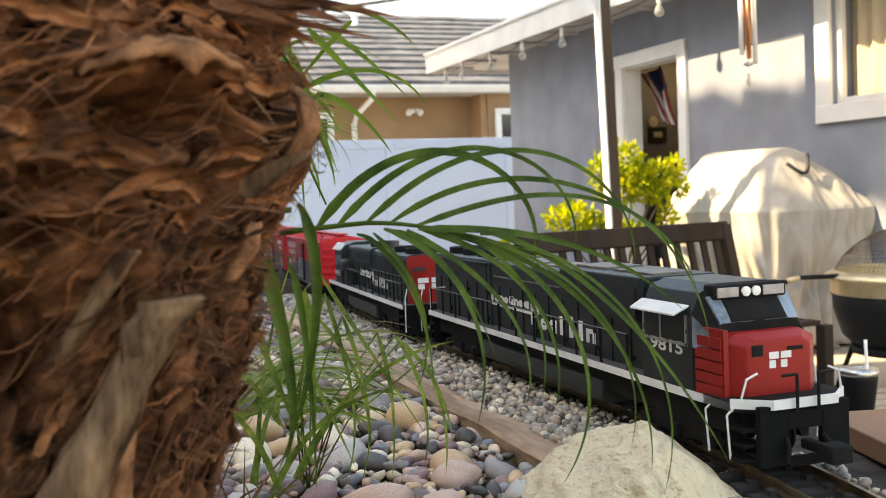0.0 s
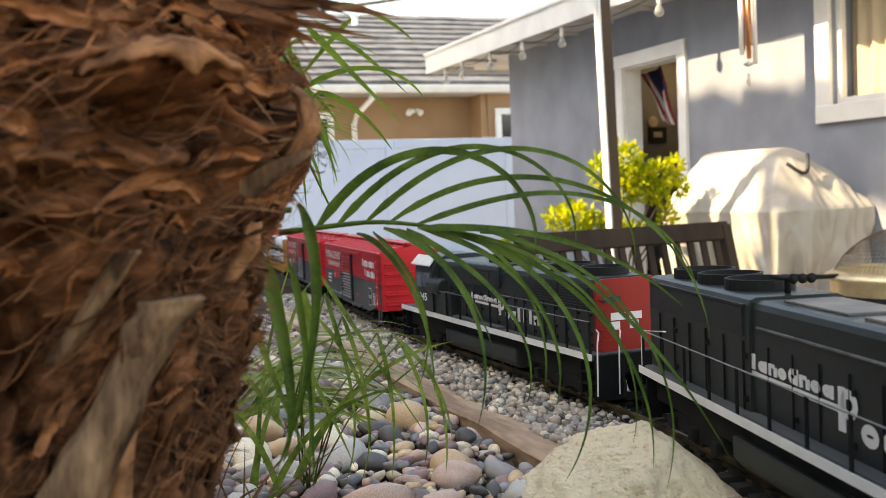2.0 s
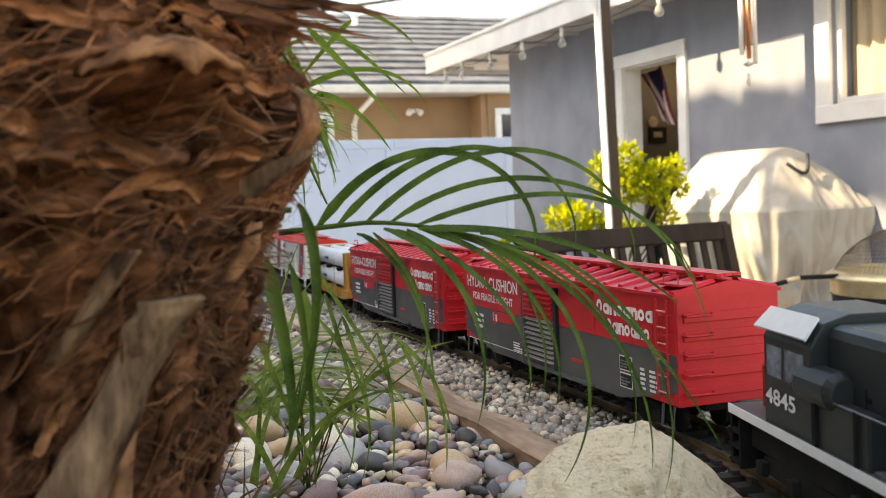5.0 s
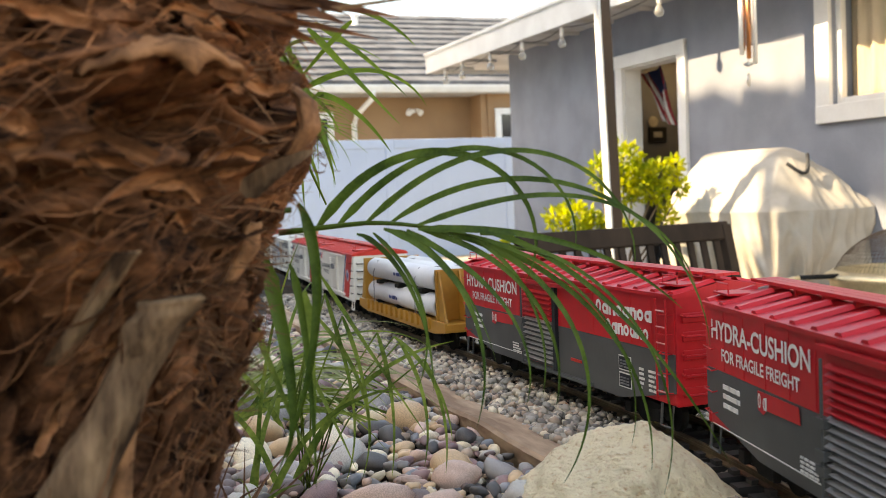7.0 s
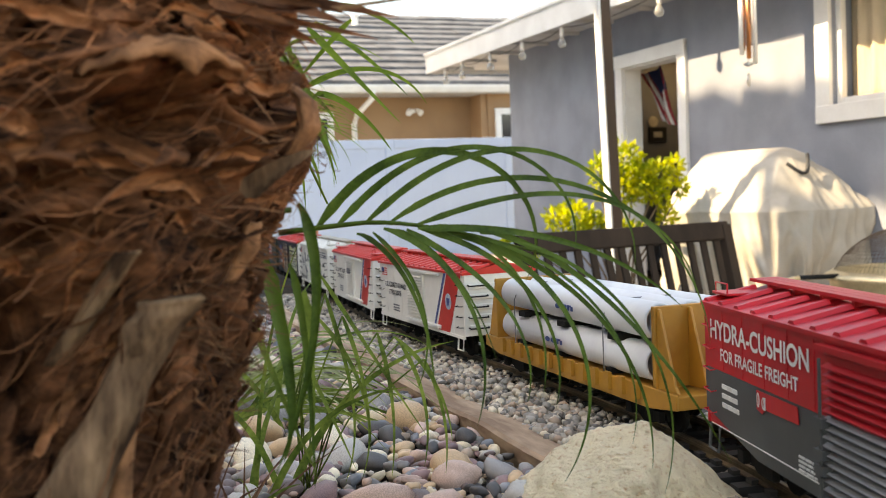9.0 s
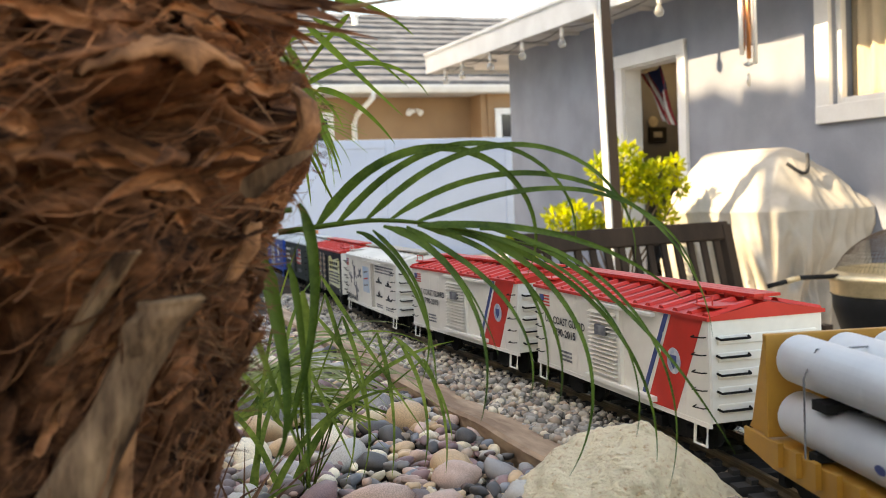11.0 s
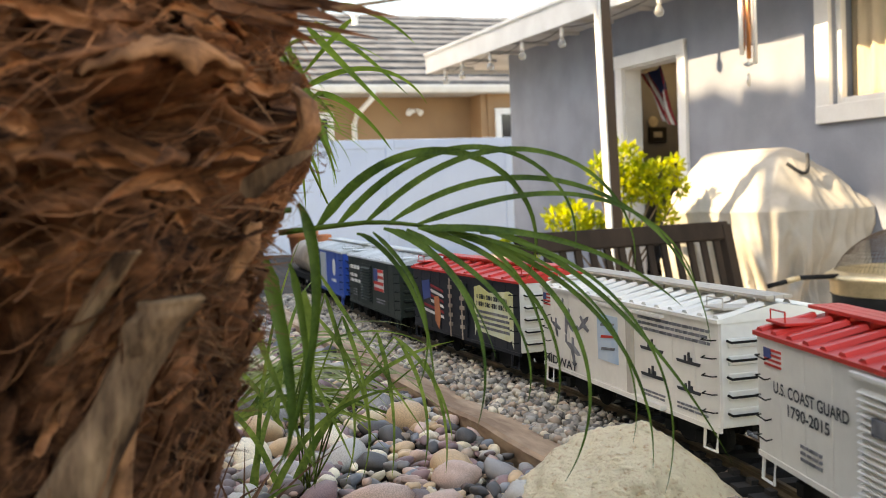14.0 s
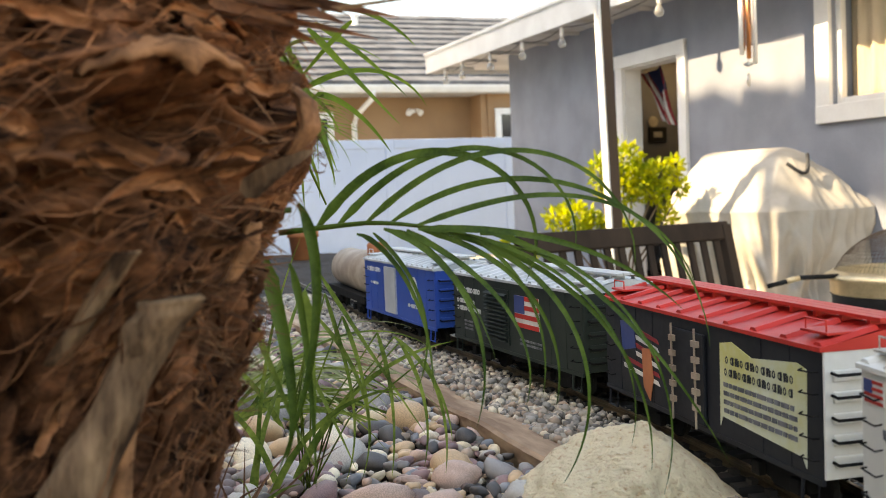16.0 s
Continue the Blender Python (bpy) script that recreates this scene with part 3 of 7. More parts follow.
def build_bbq():
    """A grill under a loose tan cover: a stepped body with a sloping hood, sagging in folds."""
    g = thing("covered_grill", "barbecue grill under a loose tan fabric cover with a black handle", "grill", pose(1.99, 6.33, 0, 0, 0, -62))
    bm = bmesh.new()
    # rings from the ground up: left end, right end, front, back, height, fold depth
    ring_rows = [(-0.53, 0.52, -0.44, 0.42, 0.03, 0.034), (-0.52, 0.515, -0.41, 0.41, 0.35, 0.026), (-0.52, 0.515, -0.40, 0.40, 0.62, 0.016), (-0.53, 0.525, -0.405, 0.41, 0.78, 0.007),
                 (-0.53, 0.525, -0.405, 0.415, 0.825, 0.004), (-0.525, 0.515, -0.395, 0.405, 0.842, 0.004), (-0.50, 0.43, -0.32, 0.33, 0.955, 0.005), (-0.47, 0.335, -0.225, 0.235, 1.07, 0.005),
                 (-0.45, 0.25, -0.125, 0.135, 1.155, 0.004), (-0.43, 0.21, -0.065, 0.07, 1.188, 0.002), (-0.39, 0.17, -0.015, 0.015, 1.200, 0.0)]
    n = 320
    fine_rows = []
    for r0, r1 in zip(ring_rows, ring_rows[1:]):
        for j in range(8):
            fine_rows.append([u + (v - u) * j / 8 for u, v in zip(r0, r1)])
    fine_rows.append(list(ring_rows[-1]))
    rings = []
    for le, ri, f, bk, z, fold in fine_rows:
        cx, hw = (le + ri) / 2, (ri - le) / 2
        cy, hd = (f + bk) / 2, (bk - f) / 2
        e = 0.12 if z < 0.80 else 0.12 + 0.10 * min(1.0, (z - 0.80) / 0.2)
        ring = []
        for k in range(n):
            u = 8.0 * k / n - 1.0
            side = int((u + 1.0) // 2.0)
            v = u - 2.0 * side
            sx, sy = ((1, v), (-v, 1), (-1, -v), (v, -1))[side]
            big = (abs(sx) ** (2 / e) + abs(sy) ** (2 / e)) ** (e / 2)
            sx, sy = sx / big, sy / big
            x, y = cx + hw * sx, cy + hd * sy
            c, s = sx, sy
            q = noise.noise((x * 2.2, y * 2.2, z * 2.0))
            ridge = 0.5 - abs(noise.noise((x * 5 + z * 2.5, y * 5 - z * 1.5, z * 1.6 + 4)))
            small = 0.5 - abs(noise.noise((x * 11 + z * 2, y * 11, z * 1.3)))
            w = fold * (2.4 * q + 5.0 * ridge + 5.0 * small - 3.6)
            dz = fold * (2.2 * noise.noise((x * 5 + 7, y * 5, 1.0)) + 1.6 * ridge)
            ring.append(Vector((x + c * w, y + s * w, z + dz)))
        rings.append(ring)
    loft(bm, rings)
    cover = part("cover", bm, CANVAS, g, smooth=True)
    bm = bmesh.new()
    pts = []
    for k in range(13):
        f = k / 12
        pts.append((0.325 + 0.06 * math.sin(3.14 * f), -0.13 + 0.17 * f, 1.10 + 0.05 * f - 0.085 * math.sin(3.14 * f)))
    tube(bm, pts, 0.011, 8)
    part("handle", bm, BLACK, cover, "black webbing handle", smooth=True)


def build_firepit():
    fp = thing("fire_pit", "round black fire pit with a gilt rim and domed mesh screen", "fire pit", pose(2.145, 4.68, 0))
    bm = bmesh.new()
    lathe(bm, [(0.02, 0.17), (0.20, 0.185), (0.30, 0.27), (0.34, 0.40), (0.345, 0.515), (0.32, 0.505), (0.28, 0.32), (0.02, 0.20)], 40)
    part("bowl", bm, BLACK_STEEL, fp, smooth=True)
    bm = bmesh.new()
    lathe(bm, [(0.335, 0.46), (0.35, 0.47), (0.35, 0.525), (0.382, 0.535), (0.385, 0.545), (0.36, 0.56), (0.335, 0.575), (0.325, 0.57), (0.33, 0.52)], 48)
    part("rim", bm, GOLD, fp, "gilt steel rim", smooth=True)
    bm = bmesh.new()
    R, hgt = 0.33, 0.20
    def dome(r, a):
        return (r * math.cos(a), r * math.sin(a), 0.57 + hgt * (1 - (r / R) ** 2) ** 0.75)
    for k in range(96):
        a = 6.28319 * k / 96
        tube(bm, [dome(R * (1 - i / 8), a) for i in range(8)], 0.0009, 3)
    for j in range(1, 24):
        r = R * j / 24
        tube(bm, [dome(r, 6.28319 * k / 36) for k in range(37)], 0.0009, 3)
    part("mesh_screen", bm, MESH_BROWN, fp, "domed wire mesh screen")
    for k in range(3):
        a = 2.75 + k * 2.094
        c, s = math.cos(a), math.sin(a)
        bm = bmesh.new()
        tube(bm, [(c * 0.34, s * 0.34, 0.47), (c * 0.27, s * 0.27, 0.36), (c * 0.25, s * 0.25, 0.22), (c * 0.33, s * 0.33, 0.0)], 0.012, 8)
        part("leg", bm, BLACK_STEEL, fp, smooth=True)
    bm = bmesh.new()
    lathe(bm, [(0.25, 0.19), (0.262, 0.19), (0.262, 0.225), (0.25, 0.225)], 40)
    part("lower_ring", bm, BLACK_STEEL, fp, smooth=True)
    poker = thing("fire_poker", "black poker with a pale joint resting across the fire pit", "poker", pose(1.46, 4.60, 0.545, 0, 0, 6))
    bm = bmesh.new()
    tube(bm, [(0, 0, -0.02), (0.16, 0, 0.012), (0.40, 0, 0.01)], 0.011, 8)
    part("shaft", bm, BLACK_STEEL, poker, smooth=True)
    bm = bmesh.new()
    tube(bm, [(0.09, 0, -0.002), (0.15, 0, 0.011)], 0.013, 8)
    part("joint", bm, GOLD, poker, smooth=True)


def build_table():
    tb = thing("slatted_table", "low patio table with pale wooden slats", "table", pose(1.30, 2.55, 0, 0, 0, 8))
    for k in range(9):
        y = -0.32 + k * 0.075
        boxpart("slat", (-0.38, 0.45, y, y + 0.062, 0.380, 0.400), TABLE_WOOD, tb, bevel=0.004)
    for x in (-0.34, 0.37):
        boxpart("beam", (x, x + 0.04, -0.31, 0.34, 0.345, 0.380), TABLE_WOOD, tb)
        for y in (-0.30, 0.28):
            boxpart("leg", (x, x + 0.04, y, y + 0.04, 0, 0.345), TABLE_WOOD, tb)
    cup = thing("tumbler", "black insulated tumbler with a steel rim on the slatted table", "tumbler", pose(1.013, 2.50, 0.401))
    bm = bmesh.new()
    lathe(bm, [(0.002, 0), (0.030, 0.0), (0.032, 0.006), (0.0445, 0.105), (0.0455, 0.118), (0.0425, 0.118), (0.03, 0.01), (0.002, 0.008)], 32)
    part("body", bm, TUMBLER, cup, smooth=True)
    bm = bmesh.new()
    lathe(bm, [(0.0458, 0.113), (0.0475, 0.118), (0.0475, 0.126), (0.043, 0.130), (0.002, 0.128), (0.002, 0.122), (0.044, 0.119)], 32)
    part("lid", bm, STEEL, cup, "clear lid with a steel rim", smooth=True)
    bm = bmesh.new()
    tube(bm, [(0.022, -0.004, 0.02), (0.014, -0.01, 0.20)], 0.004, 8)
    part("straw", bm, WHITE, cup, "white straw", smooth=True)


# ---- the railway bed ----
def build_track():
    tr = thing("railway_track", "model railway track with dark ties and brassy rails", "track", kind="structure")
    for side in (-1, 1):
        rings = []
        s = -2.6
        while s < 0.25:
            x, y, h = track(s)
            n = Vector((-math.sin(h), math.cos(h), 0))
            c = Vector((x, y, 0)) + n * (0.0235 * side)
            prof = [(-0.0045, -0.0088), (0.0045, -0.0088), (0.0045, -0.0075), (0.001, -0.006), (0.001, -0.003), (0.0018, -0.0022), (0.0018, 0), (-0.0018, 0), (-0.0018, -0.0022), (-0.001, -0.003), (-0.001, -0.006), (-0.0045, -0.0075)]
            rings.append([c + n * u + Vector((0, 0, RAIL + w)) for u, w in prof])
            s += 0.05
        bm = bmesh.new()
        loft(bm, rings)
        part("rail", bm, RAIL_METAL, tr, "worn brass rail")
    bm = bmesh.new()
    vs = box(bm, -0.008, 0.008, -0.046, 0.046, -0.026, -0.0095)
    for v in vs:
        if v.co.z > -0.02:
            v.co.x *= 0.9
    for y in (-0.0305, -0.0165, 0.0165, 0.0305):
        box(bm, -0.005, 0.005, y - 0.003, y + 0.003, -0.0095, -0.0055)
    me = mesh_of("tie", bm, TIE)
    s = -2.5
    while s < 0.2:
        x, y, h = track(s)
        ob = new("tie", me)
        ob.parent = tr
        ob.matrix_world = pose(x, y, RAIL, random.uniform(-1, 1), 0, math.degrees(h) + random.uniform(-1.5, 1.5))
        s += 0.0305


def pebble_mesh(seed, flat, material, div=2):
    bm = bmesh.new()
    bmesh.ops.create_icosphere(bm, subdivisions=div, radius=1.0)
    for v in bm.verts:
        p = v.co.copy()
        k = 1 + 0.34 * noise.noise(p * 0.9 + Vector((seed * 7.3, 0, 0))) + 0.10 * noise.noise(p * 2.5 + Vector((0, seed * 3.1, 0)))
        v.co = Vector((p.x * k, p.y * k * 0.78, p.z * k * flat))
    return mesh_of("pebble", bm, material, smooth=True)


def beam_side(x, y):
    """Distance to the right of the edging timber's near edge."""
    ax, ay, bx, by = -0.2567, 1.859, 0.0525, 0.973
    L = math.hypot(bx - ax, by - ay)
    return ((bx - ax) * (y - ay) - (by - ay) * (x - ax)) / L


def build_stones(bed):
    meshes = [pebble_mesh(i, 0.5 + 0.05 * (i % 5), RIVER, 3 if i < 5 else 2) for i in range(12)]
    made = []

    def settle(count, r0, r1, gap):
        """Lay stones of one size where they find room."""
        put, tries = 0, 0
        while put < count and tries < 5000:
            tries += 1
            y = 0.68 + 1.35 * random.random() ** 1.7
            x = random.uniform(-0.40, 0.20)
            r = random.uniform(r0, r1)
            if beam_side(x, y) > -r * 0.62 or (x > 0.075 and y < 0.90):
                continue
            if any(math.hypot(a - x, b - y) < (r + q) * gap for a, b, q in made):
                continue
            made.append((x, y, r))
            put += 1
            ob = new("stone", meshes[len(made) % 12])
            ob.parent = bed
            ob.matrix_world = pose(x, y, BED + r * 0.26 + random.uniform(0, 0.003), random.uniform(-22, 22), random.uniform(-22, 22), random.uniform(0, 360)) @ Matrix.Diagonal((r * random.uniform(1.0, 1.25), r, r * random.uniform(0.9, 1.15), 1))

    settle(24, 0.023, 0.028, 0.86)
    settle(46, 0.018, 0.022, 0.80)
    settle(90, 0.013, 0.017, 0.76)
    settle(140, 0.009, 0.012, 0.74)
    # small gravel of the track ballast and between the stones, joined
    base = []
    for sd in range(5):
        bm = bmesh.new()
        bmesh.ops.create_icosphere(bm, subdivisions=1, radius=1.0)
        pv = [v.co * (1 + 0.3 * noise.noise(v.co + Vector((sd * 5, 0, 0)))) for v in bm.verts]
        base.append(([Vector((p.x, p.y * 0.8, p.z * 0.65)) for p in pv], [[v.index for v in f.verts] for f in bm.faces]))
        bm.free()
    verts, faces = [], []

    def drop(x, y, z, r):
        pv, fs = random.choice(base)
        m = pose(x, y, z, random.uniform(0, 360), random.uniform(-30, 30), random.uniform(0, 360)) @ Matrix.Diagonal((r, r, r, 1))
        k = len(verts)
        verts.extend(m @ p for p in pv)
        faces.extend([i + k for i in f] for f in fs)

    for _ in range(30000):
        s = random.uniform(-2.3, -0.05)
        x, y, h = track(s)
        lat = random.uniform(-0.20, 0.13)
        if lat > 0.062 and s > -0.85:
            continue
        px, py = x - math.sin(h) * lat, y + math.cos(h) * lat
        if beam_side(px, py) < 0.036 and py > 0.85:
            continue
        r = random.uniform(0.0035, 0.0080)
        if abs(lat) < 0.05:
            r *= 0.7
        z = BED + random.uniform(-0.002, 0.012) - (0.004 if abs(lat) < 0.052 and s > -0.70 else 0)
        if lat < -0.029 and s < -0.60:
            z = BED + random.uniform(0.004, 0.0175)
        drop(px, py, z, r)
    for _ in range(3000):
        y = 0.66 + 1.7 * random.random() ** 1.4
        x = random.uniform(-0.5, 0.3)
        if beam_side(x, y) > -0.004:
            continue
        drop(x, y, BED + random.uniform(-0.006, 0.006), random.uniform(0.004, 0.009))
    me = bpy.data.meshes.new("gravel")
    me.from_pydata(verts, [], faces)
    me.materials.append(GRAVEL)
    me.polygons.foreach_set("use_smooth", [True] * len(me.polygons))
    tagged(new("gravel", me), "grey ballast gravel along the model railway", "gravel", kind="stuff")
    # small round pebbles that fill the gaps between the larger stones
    fills = []
    for sd in range(5):
        src = pebble_mesh(sd + 20, 0.6, RIVER, 2)
        fills.append(([v.co.copy() for v in src.vertices], [list(p.vertices) for p in src.polygons]))
        bpy.data.meshes.remove(src)
    verts, faces = [], []
    for _ in range(4200):
        y = 0.68 + 1.5 * random.random() ** 1.5
        x = random.uniform(-0.42, 0.22)
        r = random.uniform(0.0045, 0.0092)
        if beam_side(x, y) > -r * 0.7:
            continue
        near = min((math.hypot(a - x, b - y) / q for a, b, q in made), default=9)
        if near < 0.62:
            continue
        pv, fs = random.choice(fills)
        m = pose(x, y, BED + random.uniform(-0.002, 0.008), random.uniform(-30, 30), random.uniform(-30, 30), random.uniform(0, 360)) @ Matrix.Diagonal((r * 1.15, r, r, 1))
        k = len(verts)
        verts.extend(m @ p for p in pv)
        faces.extend([i + k for i in f] for f in fs)
    me = bpy.data.meshes.new("pebbles")
    me.from_pydata(verts, [], faces)
    me.materials.append(PEBBLE)
    me.polygons.foreach_set("use_smooth", [True] * len(me.polygons))
    tagged(new("pebbles", me), "small mixed river pebbles between the larger stones", "pebbles", kind="stuff")


def build_edging():
    ax, ay, bx, by = -0.40, 2.27, 0.085, 0.88
    h = math.degrees(math.atan2(by - ay, bx - ax))
    L = math.hypot(bx - ax, by - ay)
    t = thing("edging_timber", "weathered flat timber edging between pebbles and ballast", "timber", pose(ax, ay, BED, 0, 0, h))
    bm = bmesh.new()
    n = 160
    rings = []
    for i in range(n + 1):
        x = L * i / n
        w = 0.0025 * noise.noise((x * 9, 0, 0)) + 0.0012 * noise.noise((x * 70, 0, 0))
        w2 = 0.007 * noise.noise((x * 14, 5, 0)) + 0.002 * noise.noise((x * 50, 5, 0))
        zt = 0.016 + 0.002 * noise.noise((x * 8, 9, 0))
        rings.append([(x, 0.004 + w, -0.012), (x, 0.0 + w, zt - 0.003), (x, 0.004 + w, zt), (x, 0.020, zt + 0.001 * noise.noise((x * 30, 0, 3))), (x, 0.038 + w2, zt - 0.001), (x, 0.041 + w2, zt - 0.005), (x, 0.040, -0.012)])
    loft(bm, rings)
    part("board", bm, TIMBER, t)
    for k in range(3):
        boxpart("stake", (L * (0.2 + 0.3 * k), L * (0.2 + 0.3 * k) + 0.018, -0.008, 0.003, -0.03, 0.010), TIMBER, t, "short stake", bevel=0.001)
    p = thing("edge_board", "reddish brown plank laid beyond the rails", "board", pose(0.385, 1.05, BED - 0.002, 0, 0, -86))
    bm = bmesh.new()
    box(bm, 0.0, 0.62, 0.0, 0.135, -0.01, 0.012)
    part("board", bm, PLANK, p, bevel=0.002)
    bm = bmesh.new()
    box(bm, 0.003, 0.62, 0.139, 0.26, -0.01, 0.011)
    part("board", bm, PLANK, p, bevel=0.002)


def build_boulder():
    bm = bmesh.new()
    bmesh.ops.create_icosphere(bm, subdivisions=6, radius=1.0)
    face_rng = random.Random(17)
    faces = [(Vector((face_rng.gauss(0, 1), face_rng.gauss(-0.4, 1), face_rng.gauss(0.2, 0.8))).normalized(), face_rng.uniform(0.86, 1.0)) for _ in range(18)]
    for v in bm.verts:
        p = v.co.copy()
        k = 1.10 + 0.14 * noise.noise(p * 1.2 + Vector((3.1, 0, 0))) + 0.08 * noise.noise(p * 3.1) + 0.025 * noise.noise(p * 8) + 0.012 * noise.noise(p * 21)
        cr = abs(noise.noise(p * 2.2 + Vector((0, 5, 1))))
        k -= 0.05 * max(0, 0.12 - cr) / 0.12
        q = p * k
        for n, d in faces:
            over = q.dot(n) - d
            if over > 0:
                q -= n * over * 0.97
        crack = abs(noise.noise(q * 2.6 + Vector((4, 1, 7))))
        q *= 1 - 0.06 * max(0, 0.03 - crack) / 0.03 + 0.016 * noise.noise(q * 11) + 0.045 * noise.noise((q.x * 3, q.y * 3, q.z * 8 + q.x * 4))
        v.co = Vector((q.x * (1.0 - 0.22 * max(0.0, q.z)), q.y, q.z * (1.08 - 0.20 * q.x * q.x)))
    ob = part("boulder", bm, BOULDER, smooth=True)
    ob.matrix_world = pose(0.140, 0.795, BED - 0.015, 3, 10, -24) @ Matrix.Diagonal((0.104, 0.080, 0.068, 1))
    tagged(ob, "cream sandstone boulder with cracked surface among pebbles", "rock")


build_ground()
BED_OB = build_bed()
build_house()
build_fence()
build_neighbor()
build_post()
build_lights()
build_chime()
build_flag()
build_bench()
build_bbq()
build_firepit()
build_table()
build_track()
build_edging()
build_boulder()


# ---- the train ----
CARS = []


def motions():
    for ob, off, base in CARS:
        walk(ob, [(k * 0.5, car_pose(V * k * 0.5 - off, base)) for k in range(33)])
    for ob, m, sway in SWAYING:
        walk(ob, [(t, m @ pose(0, 0, 0, 0, a * sway[0], a * sway[1])) for t, a in GUSTS])


# a breath of wind: seconds and how far the fronds lean
GUSTS = [(0.0, 0.0), (1.5, 0.05), (2.5, 0.25), (3.5, -0.05), (4.5, 0.0), (6.0, 0.15), (7.0, 0.0), (8.0, -0.1), (9.0, 0.1), (10.2, 0.3), (11.5, 0.75), (12.5, 1.0), (13.2, 0.6), (13.8, 0.15), (14.5, 0.1), (15.2, 0.25), (16.0, 0.0)]
SWAYING = []

CAR_RED = mat("car_red", (0.60, 0.020, 0.028), (0.46, 0.014, 0.020), rough=0.42, scale=12, fine=160, bump=0.06)
CAR_GREY = mat("car_grey", (0.092, 0.094, 0.092), (0.062, 0.064, 0.064), rough=0.5, scale=12, fine=160, bump=0.06)
# lighter than the grey door: the ribs' sky highlight is put into this colour
RIB_SHEEN = mat("rib_sheen_grey", (0.30, 0.285, 0.27), (0.22, 0.21, 0.20), rough=0.35, scale=12, fine=160, bump=0.06)
CAR_WHITE = mat("car_white", (0.78, 0.745, 0.67), (0.68, 0.645, 0.575), rough=0.5, scale=9, fine=140, bump=0.06)
CAR_YELLOW = mat("car_yellow", (0.47, 0.225, 0.03), (0.37, 0.165, 0.02), rough=0.5, scale=14, fine=140, bump=0.06)
CAR_BLUE = mat("car_blue", (0.018, 0.085, 0.40), (0.014, 0.065, 0.32), rough=0.42, scale=12, bump=0.05)
CAR_BLACK = mat("car_black", (0.016, 0.018, 0.024), (0.012, 0.013, 0.017), rough=0.5, scale=12, bump=0.05)
CAR_GREEN = mat("car_dark_green", (0.022, 0.032, 0.026), (0.015, 0.022, 0.018), rough=0.5, scale=12, bump=0.05)
DUSTY_ROOF = mat("dusty_roof", (0.19, 0.155, 0.12), (0.085, 0.075, 0.062), rough=0.5, scale=30, fine=200, bump=0.1)
RAIL_GREY = mat("handrail_grey", (0.22, 0.22, 0.215), (0.10, 0.10, 0.10), rough=0.5, scale=60, bump=0.02)
SEAL_BLUE = mat("seal_blue", (0.26, 0.33, 0.44), (0.50, 0.52, 0.54), rough=0.5, scale=160, bump=0.02)
LADDER_PINK = mat("worn_rung", (0.66, 0.44, 0.42), (0.50, 0.12, 0.12), rough=0.5, scale=60, bump=0.05)
LOCO_GREY = mat("loco_grey", (0.024, 0.029, 0.029), (0.017, 0.021, 0.021), rough=0.42, scale=12, fine=180, bump=0.06)
LOCO_RED = mat("loco_red", (0.34, 0.016, 0.013), (0.26, 0.012, 0.010), rough=0.42, scale=12, fine=180, bump=0.06)
LETTER = mat("lettering_white", (0.76, 0.75, 0.72), (0.68, 0.67, 0.64), rough=0.55, scale=40, bump=0.03)
UNDER = mat("underframe_black", (0.015, 0.014, 0.013), (0.009, 0.0085, 0.008), rough=0.85, scale=40, fine=300, bump=0.3)
PILOT = mat("pilot_black", (0.008, 0.0078, 0.0075), (0.005, 0.005, 0.005), rough=0.9, scale=40, fine=300, bump=0.3)
for dull in (UNDER, PILOT, BLACK_STEEL, TUMBLER):
    dull.node_tree.nodes["Principled BSDF"].inputs["Specular IOR Level"].default_value = 0.15
DARK_MESH = mat("grille_black", (0.012, 0.012, 0.013), rough=0.6, scale=60, bump=0.2)
STRIPE_BLUE = mat("stripe_blue", (0.03, 0.06, 0.22), rough=0.45, scale=30, bump=0.03)
STRIPE_RED = mat("stripe_red", (0.58, 0.035, 0.025), (0.5, 0.03, 0.02), rough=0.45, scale=30, bump=0.03)
INK = mat("ink_black", (0.025, 0.027, 0.032), rough=0.6, scale=60, bump=0.03)
INK_GREY = mat("ink_grey", (0.22, 0.22, 0.23), (0.08, 0.08, 0.09), rough=0.6, scale=90, bump=0.03)
SKY_PRINT = mat("sky_print", (0.33, 0.47, 0.62), (0.48, 0.56, 0.62), rough=0.5, scale=18, bump=0.03)
PARCHMENT = mat("parchment", (0.66, 0.68, 0.52), (0.60, 0.56, 0.20), rough=0.6, scale=14, bump=0.03)
SILVER = mat("silver_roof", (0.58, 0.60, 0.60), (0.42, 0.44, 0.44), rough=0.4, scale=12, bump=0.05)
# dark glass; its pale blue tone is a sky reflection put into the colour
CAB_GLASS_SKY = mat("cab_glass_sky", (0.26, 0.32, 0.38), (0.05, 0.06, 0.08), rough=0.08, scale=6, bump=0.0)
BOARD_PALE = mat("number_board", (0.42, 0.38, 0.36), (0.30, 0.24, 0.22), rough=0.5, scale=90, bump=0.03)
HEADLAMP = mat("headlamp", (0.9, 0.9, 0.85), rough=0.1, scale=20, bump=0.0)
PIPE_WHITE = mat("pipe_white", (0.74, 0.74, 0.74), (0.66, 0.66, 0.67), rough=0.4, scale=16, bump=0.04)
TANK_TAN = mat("tank_tan", (0.50, 0.40, 0.30), (0.30, 0.22, 0.16), rough=0.6, scale=14, bump=0.1)
